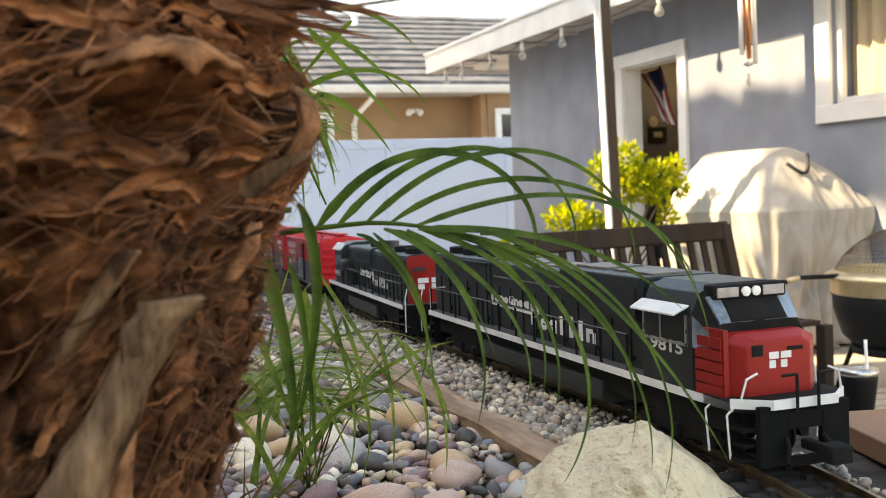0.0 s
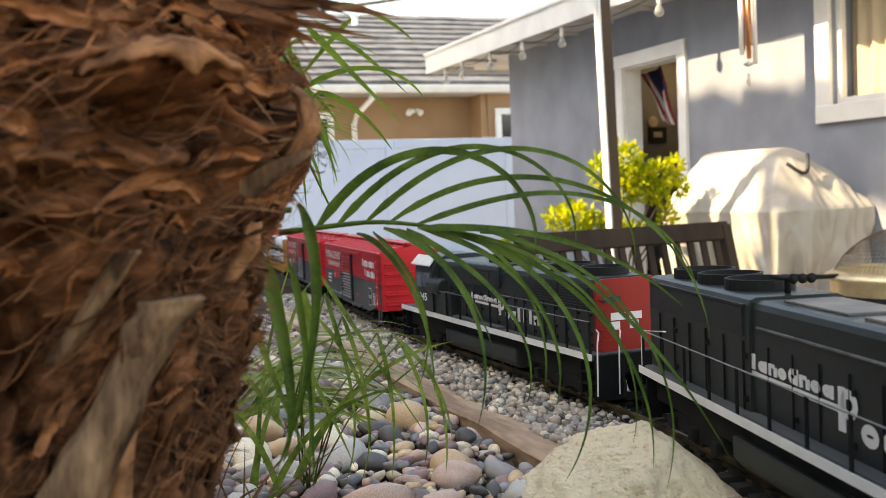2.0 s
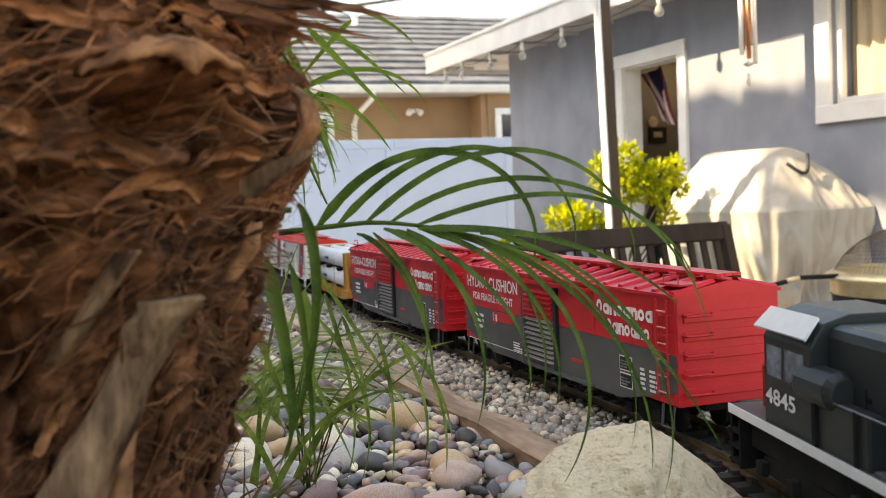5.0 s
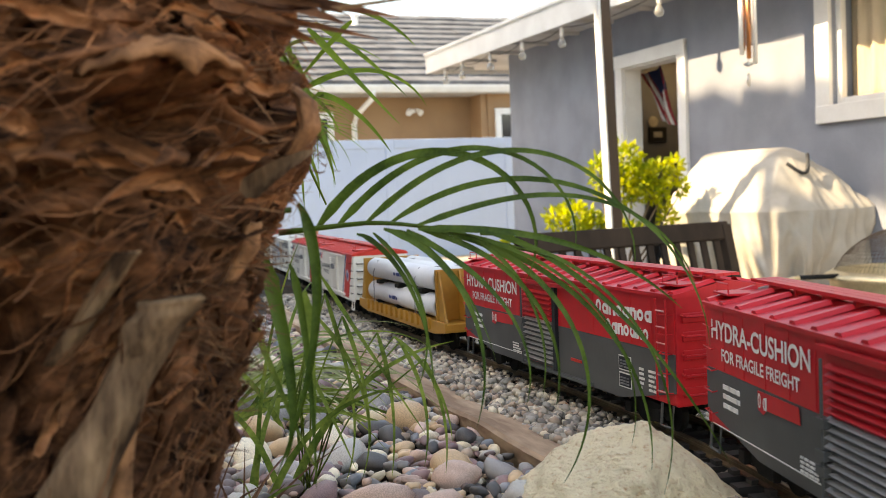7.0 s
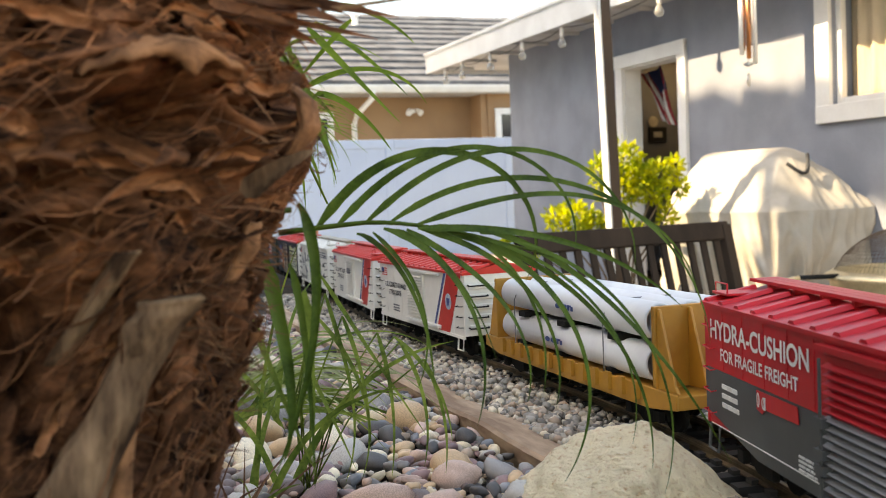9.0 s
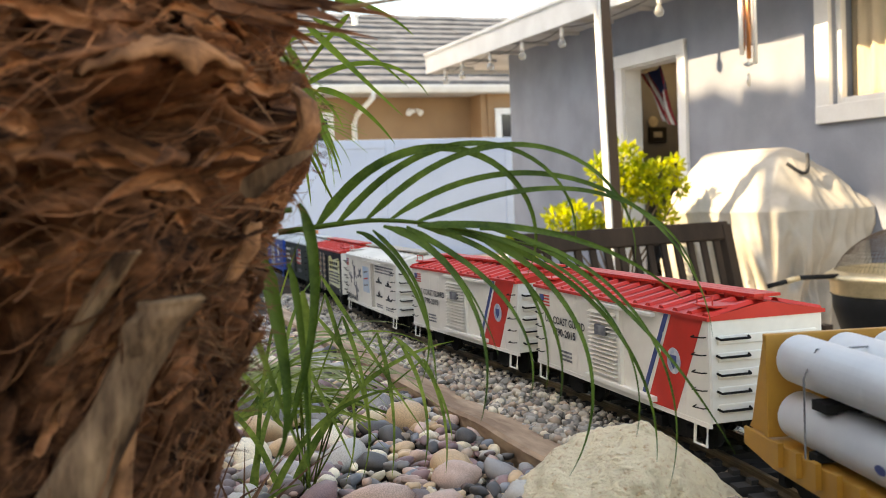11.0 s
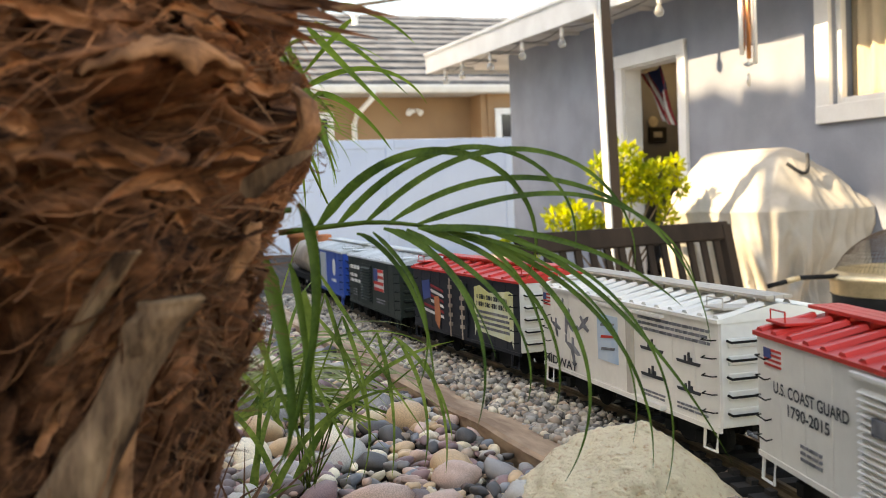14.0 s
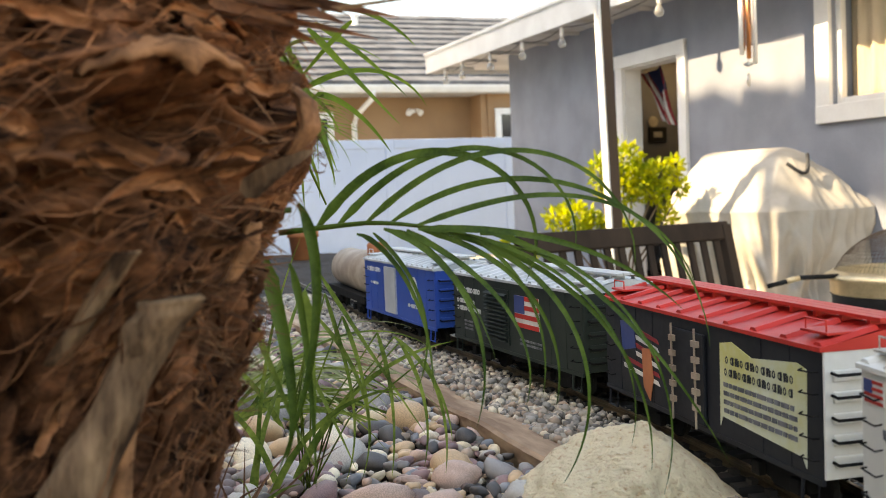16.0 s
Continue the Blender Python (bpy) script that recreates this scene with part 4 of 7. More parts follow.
for paint in (LOCO_GREY, LOCO_RED, STRIPE_RED, CAR_RED, CAR_GREY, CAR_BLACK, CAR_GREEN, CAR_BLUE):
    paint.node_tree.nodes["Principled BSDF"].inputs["Specular IOR Level"].default_value = 0.25
S = -0.0535   # the side that faces the camera


def rolling(name, label, category, off, length, group=""):
    ob = thing(name, label, category, group=group)
    CARS.append((ob, off, length * 0.66))
    return ob


def plate(name, outline, material, parent, y=S, proud=0.0006, label=""):
    """A flat painted shape standing just proud of the side at y."""
    bm = bmesh.new()
    extrude_xz(bm, outline, y - proud, y)
    return part(name, bm, material, parent, label)


def rect(x0, x1, z0, z1):
    return [(x0, z0), (x1, z0), (x1, z1), (x0, z1)]


def writing(text, x0, x1, z, height, material, parent, y=S, label=""):
    """Words in the built-in font, fitted between x0 and x1 on a side."""
    cu = bpy.data.curves.new("words", "FONT")
    cu.body, cu.size, cu.extrude, cu.offset = text, 1.0, 0.0, 0.022
    ob = new("words", cu)
    bpy.context.view_layer.update()
    me = bpy.data.meshes.new_from_object(ob.evaluated_get(bpy.context.evaluated_depsgraph_get()))
    bpy.data.objects.remove(ob)
    co = np.empty(len(me.vertices) * 3)
    me.vertices.foreach_get("co", co)
    co = co.reshape(-1, 3)
    lo, hi = co.min(0), co.max(0)
    co = (co - lo) / np.maximum(hi - lo, 1e-6)
    out = np.stack([x0 + co[:, 0] * (x1 - x0), np.full(len(co), y - 0.0009), z + co[:, 1] * height], 1)
    me.vertices.foreach_set("co", out.ravel())
    me.materials.append(material)
    ob = new("lettering", me)
    ob.parent = parent
    if label:
        tagged(ob, label)
    return ob


def ring_shape(bm, x0, x1, z0, z1, stroke, y):
    """A plain hollow block with cut corners."""
    cx, cz, rx, rz = (x0 + x1) / 2, (z0 + z1) / 2, (x1 - x0) / 2, (z1 - z0) / 2
    k = 12
    def ring(f, yy):
        return [bm.verts.new((cx + (rx - f) * math.cos(6.28319 * i / k), yy, cz + (rz - f) * math.sin(6.28319 * i / k))) for i in range(k)]
    a, b = ring(0.0, y - 0.0009), ring(stroke, y - 0.0009)
    for i in range(k):
        j = (i + 1) % k
        bm.faces.new((a[i], a[j], b[j], b[i]))


def bars(x0, x1, z, heights, material, parent, y=S, fill=0.86, slope=0.0, name="lettering"):
    """A line of writing as plain shapes: hollow rounds, and upright bars for the tall ones."""
    bm = bmesh.new()
    w = (x1 - x0) / len(heights)
    small = min(heights)
    for k, h in enumerate(heights):
        a, b = x0 + k * w, x0 + k * w + w * fill
        st = (b - a) * 0.30
        if h < 0.0045 or w < 0.005:
            box(bm, a, b, y - 0.0009, y, z, z + h)
        elif h > small * 1.3:
            m = (a + b) / 2
            box(bm, m - st * 0.7, m + st * 0.7, y - 0.0009, y, z, z + h)
        elif k % 3 == 2:
            box(bm, a, a + st, y - 0.0009, y, z, z + h)
            box(bm, b - st, b, y - 0.0009, y, z, z + h * 0.8)
            box(bm, a + st, b - st, y - 0.0009, y, z + h * 0.68, z + h)
        else:
            ring_shape(bm, a, b, z, z + h, st, y)
            if k % 3 == 1:
                box(bm, b - st, b, y - 0.0011, y - 0.0002, z, z + h)
    return part(name, bm, material, parent)


def line_bars(x0, x1, z0, z1, rows, material, parent, y=S):
    """Lines of small print as thin bars."""
    bm = bmesh.new()
    step = (z1 - z0) / rows
    for r in range(rows):
        x = x0
        while x < x1 - 0.003:
            w = min(random.uniform(0.004, 0.012), x1 - x)
            box(bm, x, x + w, y - 0.0008, y, z0 + r * step, z0 + r * step + step * 0.5)
            x += w + 0.002
    return tagged(part("small_print", bm, material, parent), kind="stuff")


def small_flag(x0, x1, z0, z1, parent, y=S):
    f = plate("flag_decal", rect(x0, x1, z0, z1), FLAG_WHITE, parent, y, label="small striped flag decal")
    n = 7
    bm = bmesh.new()
    for k in range(0, n, 2):
        a = z0 + (z1 - z0) * k / n
        box(bm, x0, x1, y - 0.0010, y - 0.0006, a, a + (z1 - z0) / n)
    part("stripes", bm, STRIPE_RED, f)
    plate("canton", rect(x0, x0 + (x1 - x0) * 0.42, z0 + (z1 - z0) * 0.45, z1), STRIPE_BLUE, f, y - 0.0006, 0.0007)


def trucks(car, centres, axles, half=0.036, length=0.075):
    for c in centres:
        bm = bmesh.new()
        for sy in (-1, 1):
            extrude_xz(bm, [(c - length / 2, 0.012), (c - length / 2 + 0.008, 0.024), (c - 0.012, 0.027), (c + 0.012, 0.027), (c + length / 2 - 0.008, 0.024), (c + length / 2, 0.012), (c + 0.016, 0.010), (c + 0.010, 0.006), (c - 0.010, 0.006), (c - 0.016, 0.010)], sy * half - 0.004, sy * half + 0.004)
            for k in range(axles):
                x = c + (k - (axles - 1) / 2) * (length - 0.022) / max(1, axles - 1)
                box(bm, x - 0.006, x + 0.006, sy * (half + 0.006) - 0.004, sy * (half + 0.006) + 0.002, 0.010, 0.021)
        box(bm, c - 0.012, c + 0.012, -half, half, 0.014, 0.03)
        tr = part("truck", bm, UNDER, car, "black truck frame", bevel=0.001)
        for k in range(axles):
            x = c + (k - (axles - 1) / 2) * (length - 0.022) / max(1, axles - 1)
            for sy in (-1, 1):
                bm = bmesh.new()
                lathe(bm, [(0.002, -0.004), (0.0155, -0.004), (0.0165, -0.002), (0.0165, -0.0012), (0.0145, 0.0), (0.0145, 0.004), (0.002, 0.004)], 20, pose(x, sy * 0.0235, 0.0145, 90 * sy))
                part("wheel", bm, UNDER, tr, smooth=False)


def coupler(car, x, d):
    bm = bmesh.new()
    box(bm, min(x, x + d * 0.03), max(x, x + d * 0.03), -0.004, 0.004, 0.018, 0.026)
    box(bm, min(x + d * 0.028, x + d * 0.045), max(x + d * 0.028, x + d * 0.045), -0.010, 0.009, 0.015, 0.029)
    part("coupler", bm, UNDER, car, "black knuckle coupler", bevel=0.0015)


def rod(bm, pts, r=0.0009):
    tube(bm, pts, r, 5)


def boxcar(name, label, off, L, eave, side_mat, roof_mat, low=0.029, cut=True, ends=None, lower_mat=None, split=0.08, rib_n=16, walkway=None, group="cars of the train", roof_rise=0.011, step_mat=None, irons=None):
    c = rolling(name, label, "boxcar", off, L, group)
    h, w = L / 2, 0.0527
    ends = ends or side_mat
    foot = low + 0.0
    # body core
    bm = bmesh.new()
    box(bm, -h + 0.002, h - 0.002, -w + 0.001, w - 0.001, foot + 0.004, eave - 0.001)
    body = part("body", bm, side_mat, c, bevel=0.001)
    for sgn in (-1, 1):
        y0, y1 = (S, -w + 0.001) if sgn < 0 else (w - 0.001, -S)
        if lower_mat:
            bm = bmesh.new()
            extrude_xz(bm, rect(-h, h, split, eave), y0, y1)
            part("side", bm, side_mat, body)
            bm = bmesh.new()
            q = 0.10
            extrude_xz(bm, [(-h, low + 0.016), (-h + 0.02, low + 0.012), (-h + q, low - 0.004), (h - q, low - 0.004), (h - 0.02, low + 0.012), (h, low + 0.016), (h, split - 0.0004), (-h, split - 0.0004)], y0, y1)
            part("lower_side", bm, lower_mat, body, "dark grey lower side")
        else:
            bm = bmesh.new()
            extrude_xz(bm, rect(-h, h, low, eave), y0, y1)
            box(bm, -h, h, y0 - 0.001 if sgn < 0 else y1, y0 if sgn < 0 else y1 + 0.001, low, low + 0.004)
            part("side", bm, side_mat, body)
    # vertical panel seams and rivets of the near side
    bm = bmesh.new()
    k = 14 if L > 0.5 else 10
    for i in range(1, k):
        x = -h + L * i / k
        if -0.07 < x < 0.10:
            continue
        bm = bmesh.new()
        box(bm, x - 0.0005, x + 0.0005, S - 0.0005, S - 0.0001, split + 0.001 if lower_mat else low + 0.004, eave - 0.004)
        part("panel_rib", bm, side_mat, body)
    # ends with horizontal corrugation
    for sgn in (-1, 1):
        x0 = sgn * h
        n = 5
        bm = bmesh.new()
        box(bm, min(x0 - sgn * 0.003, x0 + sgn * 0.0015), max(x0 - sgn * 0.003, x0 + sgn * 0.0015), -w, w, low + 0.004, eave)
        end = part("end", bm, ends, c, bevel=0.001)
        for i in range(n):
            bm = bmesh.new()
            z0 = low + 0.012 + (eave - low - 0.02) * i / n
            z1 = z0 + (eave - low - 0.02) / n * 0.55
            box(bm, min(x0, x0 + sgn * 0.003), max(x0, x0 + sgn * 0.003), -w + 0.006, w - 0.006, z0, z1)
            part("end_rib", bm, ends, end, bevel=0.001)
        for i in range(5):
            bm = bmesh.new()
            z = low + 0.016 + (eave - low - 0.026) * i / 4.4
            rod(bm, [(x0 + sgn * 0.002, S + 0.006, z), (x0 + sgn * 0.0075, S + 0.007, z - 0.001), (x0 + sgn * 0.0075, S + 0.034, z - 0.001), (x0 + sgn * 0.002, S + 0.035, z)], 0.0011)
            part("grab_iron", bm, irons or UNDER, c, "thin grab iron")
            bm = bmesh.new()
            rod(bm, [(x0 - sgn * 0.004, S, z), (x0 - sgn * 0.005, S - 0.004, z), (x0 - sgn * 0.021, S - 0.004, z - 0.001), (x0 - sgn * 0.022, S, z)], 0.0006)
            part("grab_iron", bm, irons or UNDER, c, "thin grab iron")
        # stirrup step
        bm = bmesh.new()
        a = x0 - sgn * 0.006
        rod(bm, [(a, S + 0.001, low + 0.004), (a, S - 0.0005, low - 0.016), (a - sgn * 0.019, S - 0.0005, low - 0.016), (a - sgn * 0.019, S + 0.001, low + 0.004)], 0.0014)
        part("step", bm, step_mat or side_mat, c)
        coupler(c, x0, sgn)
    # roof: two slopes with cross ribs and a walkway
    bm = bmesh.new()
    ov = 0.0025
    pk = eave + roof_rise
    for x in (0,):
        ring0 = [(-h - ov, S - ov, eave - 0.002), (-h - ov, S - ov, eave + 0.001), (-h - ov, 0, pk), (-h - ov, -S + ov, eave + 0.001), (-h - ov, -S + ov, eave - 0.002)]
        ring1 = [(h + ov, p[1], p[2]) for p in ring0]
        loft(bm, [ring0, ring1])
    roof = part("roof", bm, roof_mat, c)
    bm = bmesh.new()
    for i in range(rib_n + 1):
        x = -h + 0.004 + (L - 0.008) * i / rib_n
        for sy in (-1, 1):
            bm = bmesh.new()
            vs = [(x - 0.0058, sy * 0.0535, eave + 0.001), (x + 0.0058, sy * 0.0535, eave + 0.001), (x + 0.0058, sy * 0.012, pk - 0.001), (x - 0.0058, sy * 0.012, pk - 0.001)]
            lo = [bm.verts.new(p) for p in vs]
            hi = [bm.verts.new((p[0] + (0.0032 if j in (0, 3) else -0.0032), p[1], p[2] + 0.0028)) for j, p in enumerate(vs)]
            bm.faces.new(hi)
            for j in range(4):
                m = (j + 1) % 4
                bm.faces.new((lo[j], lo[m], hi[m], hi[j]))
            part("roof_rib", bm, roof_mat, roof)
    bm = bmesh.new()
    if walkway:
        for k in range(3):
            box(bm, -h - 0.004, h + 0.004, -0.0125 + 0.0084 * k, -0.0047 + 0.0084 * k, pk + 0.004, pk + 0.0065)
        for i in range(12):
            x = -h + L * (i + 0.5) / 12
            box(bm, x - 0.002, x + 0.002, -0.008, 0.008, pk - 0.002, pk + 0.003)
        part("roof_walk", bm, walkway, roof, "slatted running board along the ridge")
        for sx in (-1, 1):
            a, b = sorted((sx * (h - 0.034), sx * (h - 0.002)))
            boxpart("end_platform", (a, b, S + 0.006, -0.013, eave + 0.0075, eave + 0.0095), walkway, roof, bevel=0.0005)
            bm = bmesh.new()
            rod(bm, [(a + 0.004, S + 0.008, eave + 0.009), (a + 0.004, S + 0.008, eave + 0.017), (b - 0.004, S + 0.008, eave + 0.017), (b - 0.004, S + 0.008, eave + 0.009)], 0.0007)
            part("roof_grab", bm, walkway, roof)
    else:
        box(bm, -h, h, -0.004, 0.004, pk - 0.001, pk + 0.002)
        part("ridge_cap", bm, roof_mat, roof)
    # brake gear on the roof and underframe
    bm = bmesh.new()
    box(bm, -h + 0.02, h - 0.02, -0.012, 0.012, 0.022, low + 0.006)
    box(bm, -0.05, 0.03, -0.03, 0.03, 0.014, 0.026)
    part("underframe", bm, UNDER, c)
    trucks(c, (-h + 0.075, h - 0.075), 2)
    return c, body


def ribbed_door(x0, x1, z0, z1, material, parent, n=14, frame_mat=None, lower=None, split=0.0):
    bm = bmesh.new()
    extrude_xz(bm, rect(x0, x1, z0, z1), S - 0.0012, S)
    d = part("door", bm, frame_mat or material, parent)
    step = (z1 - z0 - 0.006) / n
    for i in range(n):
        z = z0 + 0.003 + i * step
        bm = bmesh.new()
        extrude = [(S - 0.0012, z), (S - 0.0056, z + step * 0.20), (S - 0.0012, z + step * 0.62)]
        a = [bm.verts.new((x0 + 0.004, y, zz)) for y, zz in extrude]
        b = [bm.verts.new((x1 - 0.004, y, zz)) for y, zz in extrude]
        bm.faces.new(a), bm.faces.new(list(reversed(b)))
        for j in range(3):
            m = (j + 1) % 3
            bm.faces.new((a[j], a[m], b[m], b[j]))
        part("rib", bm, lower if lower and z < split else material, d)
    return d


def red_boxcar(off):
    c, body = boxcar("boxcar", "red and dark grey model boxcar with white lettering and ribbed door", off, 0.535, 0.1315, CAR_RED, CAR_RED, lower_mat=CAR_GREY, split=0.080, rib_n=17, walkway=CAR_RED, step_mat=CAR_GREY, irons=CAR_RED)
    writing("HYDRA-CUSHION", -0.253, -0.082, 0.1045, 0.0155, LETTER, body)
    writing("FOR FRAGILE FREIGHT", -0.233, -0.098, 0.0885, 0.0100, LETTER, body)
    plate("emblem", [(-0.165, 0.078), (-0.10, 0.0785), (-0.098, 0.067), (-0.150, 0.066), (-0.156, 0.062), (-0.165, 0.064)], CAR_RED, body, S - 0.0007, 0.0004, "red emblem patch")
    bars(-0.163, -0.146, 0.066, (0.011, 0.009), LETTER, body, S - 0.0010, 0.6)
    line_bars(-0.232, -0.20, 0.052, 0.074, 3, LETTER, body)
    line_bars(-0.10, -0.075, 0.036, 0.048, 4, LETTER, body)
    bm = bmesh.new()
    box(bm, -0.255, -0.07, S - 0.0007, S, 0.0345, 0.0352)
    part("sill_line", bm, LETTER, body)
    # lower ribs get the pale highlight grey, the panel behind stays car grey
    ribbed_door(-0.061, 0.022, 0.032, 0.1205, CAR_RED, body, 15, CAR_RED, RIB_SHEEN, 0.080)
    bm = bmesh.new()
    extrude_xz(bm, rect(-0.060, 0.021, 0.0325, 0.0795), S - 0.0018, S - 0.0012)
    part("door_lower", bm, CAR_GREY, body)
    bm = bmesh.new()
    box(bm, 0.0225, 0.030, S - 0.004, S, 0.030, 0.1215)
    part("door_post", bm, CAR_BLACK, body, "dark door post")
    bm = bmesh.new()
    box(bm, -0.065, 0.11, S - 0.006, S, 0.1225, 0.1265)
    part("door_track", bm, CAR_RED, body)
    bm = bmesh.new()
    box(bm, -0.065, 0.11, S - 0.005, S, 0.026, 0.0295)
    part("door_track", bm, CAR_GREY, body)
    # the plain door with the company's name as plain shapes
    bars(0.122, 0.232, 0.1040, (0.014, 0.011, 0.011, 0.011, 0.011, 0.011, 0.011, 0.011), LETTER, body)
    bars(0.142, 0.226, 0.0865, (0.014, 0.011, 0.011, 0.011, 0.011, 0.011, 0.011), LETTER, body)
    bars(0.060, 0.085, 0.046, (0.003, 0.003, 0.003, 0.003), STRIPE_RED, body, fill=0.95)
    for z in (0.036, 0.0525):
        plate("notice", rect(0.166, 0.190, z, z + 0.0145), LETTER, body, S - 0.0002, 0.0004, "white-edged black notice")
        plate("notice_face", rect(0.1672, 0.1888, z + 0.0012, z + 0.0133), CAR_BLACK, body, S - 0.0006, 0.0003)
        line_bars(0.170, 0.186, z + 0.003, z + 0.0115, 3, INK_GREY, body, S - 0.0009)
    line_bars(0.205, 0.214, 0.040, 0.062, 5, LETTER, body)
    line_bars(0.222, 0.236, 0.040, 0.062, 5, LETTER, body)
    bm = bmesh.new()
    for x in (0.243, 0.260):
        rod(bm, [(x, S - 0.004, 0.036), (x, S - 0.004, 0.128)], 0.0011)
    ladder = part("ladder", bm, CAR_RED, c)
    for i in range(6):
        bm = bmesh.new()
        rod(bm, [(0.243, S - 0.004, 0.045 + i * 0.0145), (0.260, S - 0.004, 0.045 + i * 0.0145)], 0.0008)
        part("rung", bm, LADDER_PINK, ladder, "worn pale rung")
    bm = bmesh.new()
    for z in (0.045, 0.055, 0.075):
        box(bm, -0.064, -0.052, S - 0.008, S - 0.001, z, z + 0.006)
    rod(bm, [(-0.058, S - 0.006, 0.028), (-0.058, S - 0.006, 0.118)], 0.0012)
    part("door_latch", bm, CAR_GREY, body)
    return c


def guard_car(off, flag=True):
    c, body = boxcar("boxcar", "white model boxcar with red roof and slanted red and blue stripes", off, 0.377, 0.1193, CAR_WHITE, STRIPE_RED, rib_n=15, walkway=STRIPE_RED, step_mat=CAR_WHITE)
    small_flag(-0.175, -0.147, 0.098, 0.1105, body)
    writing("U.S. COAST GUARD", -0.160, -0.053, 0.0800, 0.0085, INK, body)
    writing("1790-2015", -0.138, -0.078, 0.0675, 0.0085, INK, body)
    line_bars(-0.12, -0.09, 0.042, 0.055, 3, INK_GREY, body)
    ribbed_door(-0.040, 0.028, 0.041, 0.111, CAR_WHITE, body, 15)
    boxpart("placard", (-0.018, 0.006, S - 0.006, S - 0.003, 0.083, 0.093), INK_GREY, body)
    bm = bmesh.new()
    box(bm, -0.045, 0.100, S - 0.005, S, 0.1115, 0.1155)
    part("door_track", bm, CAR_WHITE, body, bevel=0.0008)
    bm = bmesh.new()
    box(bm, -0.045, 0.100, S - 0.006, S, 0.035, 0.040)
    part("door_track", bm, CAR_WHITE, body, bevel=0.0008)
    bm = bmesh.new()
    box(bm, 0.029, 0.0345, S - 0.004, S, 0.040, 0.112)
    part("door_post", bm, CAR_WHITE, body)
    plate("stripe", [(0.068, 0.034), (0.074, 0.034), (0.1235, 0.1165), (0.1165, 0.1165)], STRIPE_BLUE, body, label="slanted blue stripe")
    plate("stripe", [(0.081, 0.031), (0.132, 0.031), (0.181, 0.118), (0.1295, 0.118)], STRIPE_RED, body, label="slanted red stripe")
    bm = bmesh.new()
    m = pose(0.132, S - 0.0006, 0.077, 90, 0, 0)
    lathe(bm, [(0.0005, 0.0), (0.0115, 0.0), (0.0115, 0.0005), (0.0005, 0.0005)], 18, m)
    seal = part("seal", bm, SEAL_BLUE, body, "round grey-blue seal")
    plate("shield", [(0.127, 0.082), (0.137, 0.082), (0.137, 0.076), (0.132, 0.070), (0.127, 0.076)], STRIPE_BLUE, seal, S - 0.0011, 0.0004)
    return c


def aircraft(x, z, s, a, parent):
    """A printed aircraft: fuselage, wing and tail as flat shapes."""
    bm = bmesh.new()
    ca, sa = math.cos(a), math.sin(a)
    def put(pts, d):
        extrude_xz(bm, [(x + s * (u * ca - w * sa), z + s * (u * sa + w * ca)) for u, w in pts], S - 0.0008 - d, S - d)
    put([(-1, 0.02), (-0.6, 0.16), (0.2, 0.22), (0.8, 0.1), (1, 0), (0.7, -0.12), (-0.3, -0.14)], 0)
    put([(-0.3, 0.0), (0.15, 0.02), (0.55, -0.75), (0.3, -0.78)], 0.0003)
    put([(-0.1, 0.1), (0.2, 0.1), (0.0, 0.62), (-0.2, 0.6)], 0.0003)
    put([(-1.0, 0.0), (-0.75, 0.05), (-0.95, 0.42), (-1.1, 0.4)], 0.0003)
    part("aircraft_print", bm, INK_GREY, parent)


def ship(x, z, s, parent):
    bm = bmesh.new()
    extrude_xz(bm, [(x - s, z + 0.3 * s * 0.4), (x - s * 0.9, z), (x + s * 0.9, z), (x + s, z + 0.14 * s)], S - 0.0008, S)
    for u, hh in ((-0.3, 0.35), (0.0, 0.5), (0.2, 0.3)):
        extrude_xz(bm, rect(x + u * s, x + (u + 0.14) * s, z + 0.1 * s, z + hh * s), S - 0.0011, S - 0.0003)
    part("ship_print", bm, INK, parent)


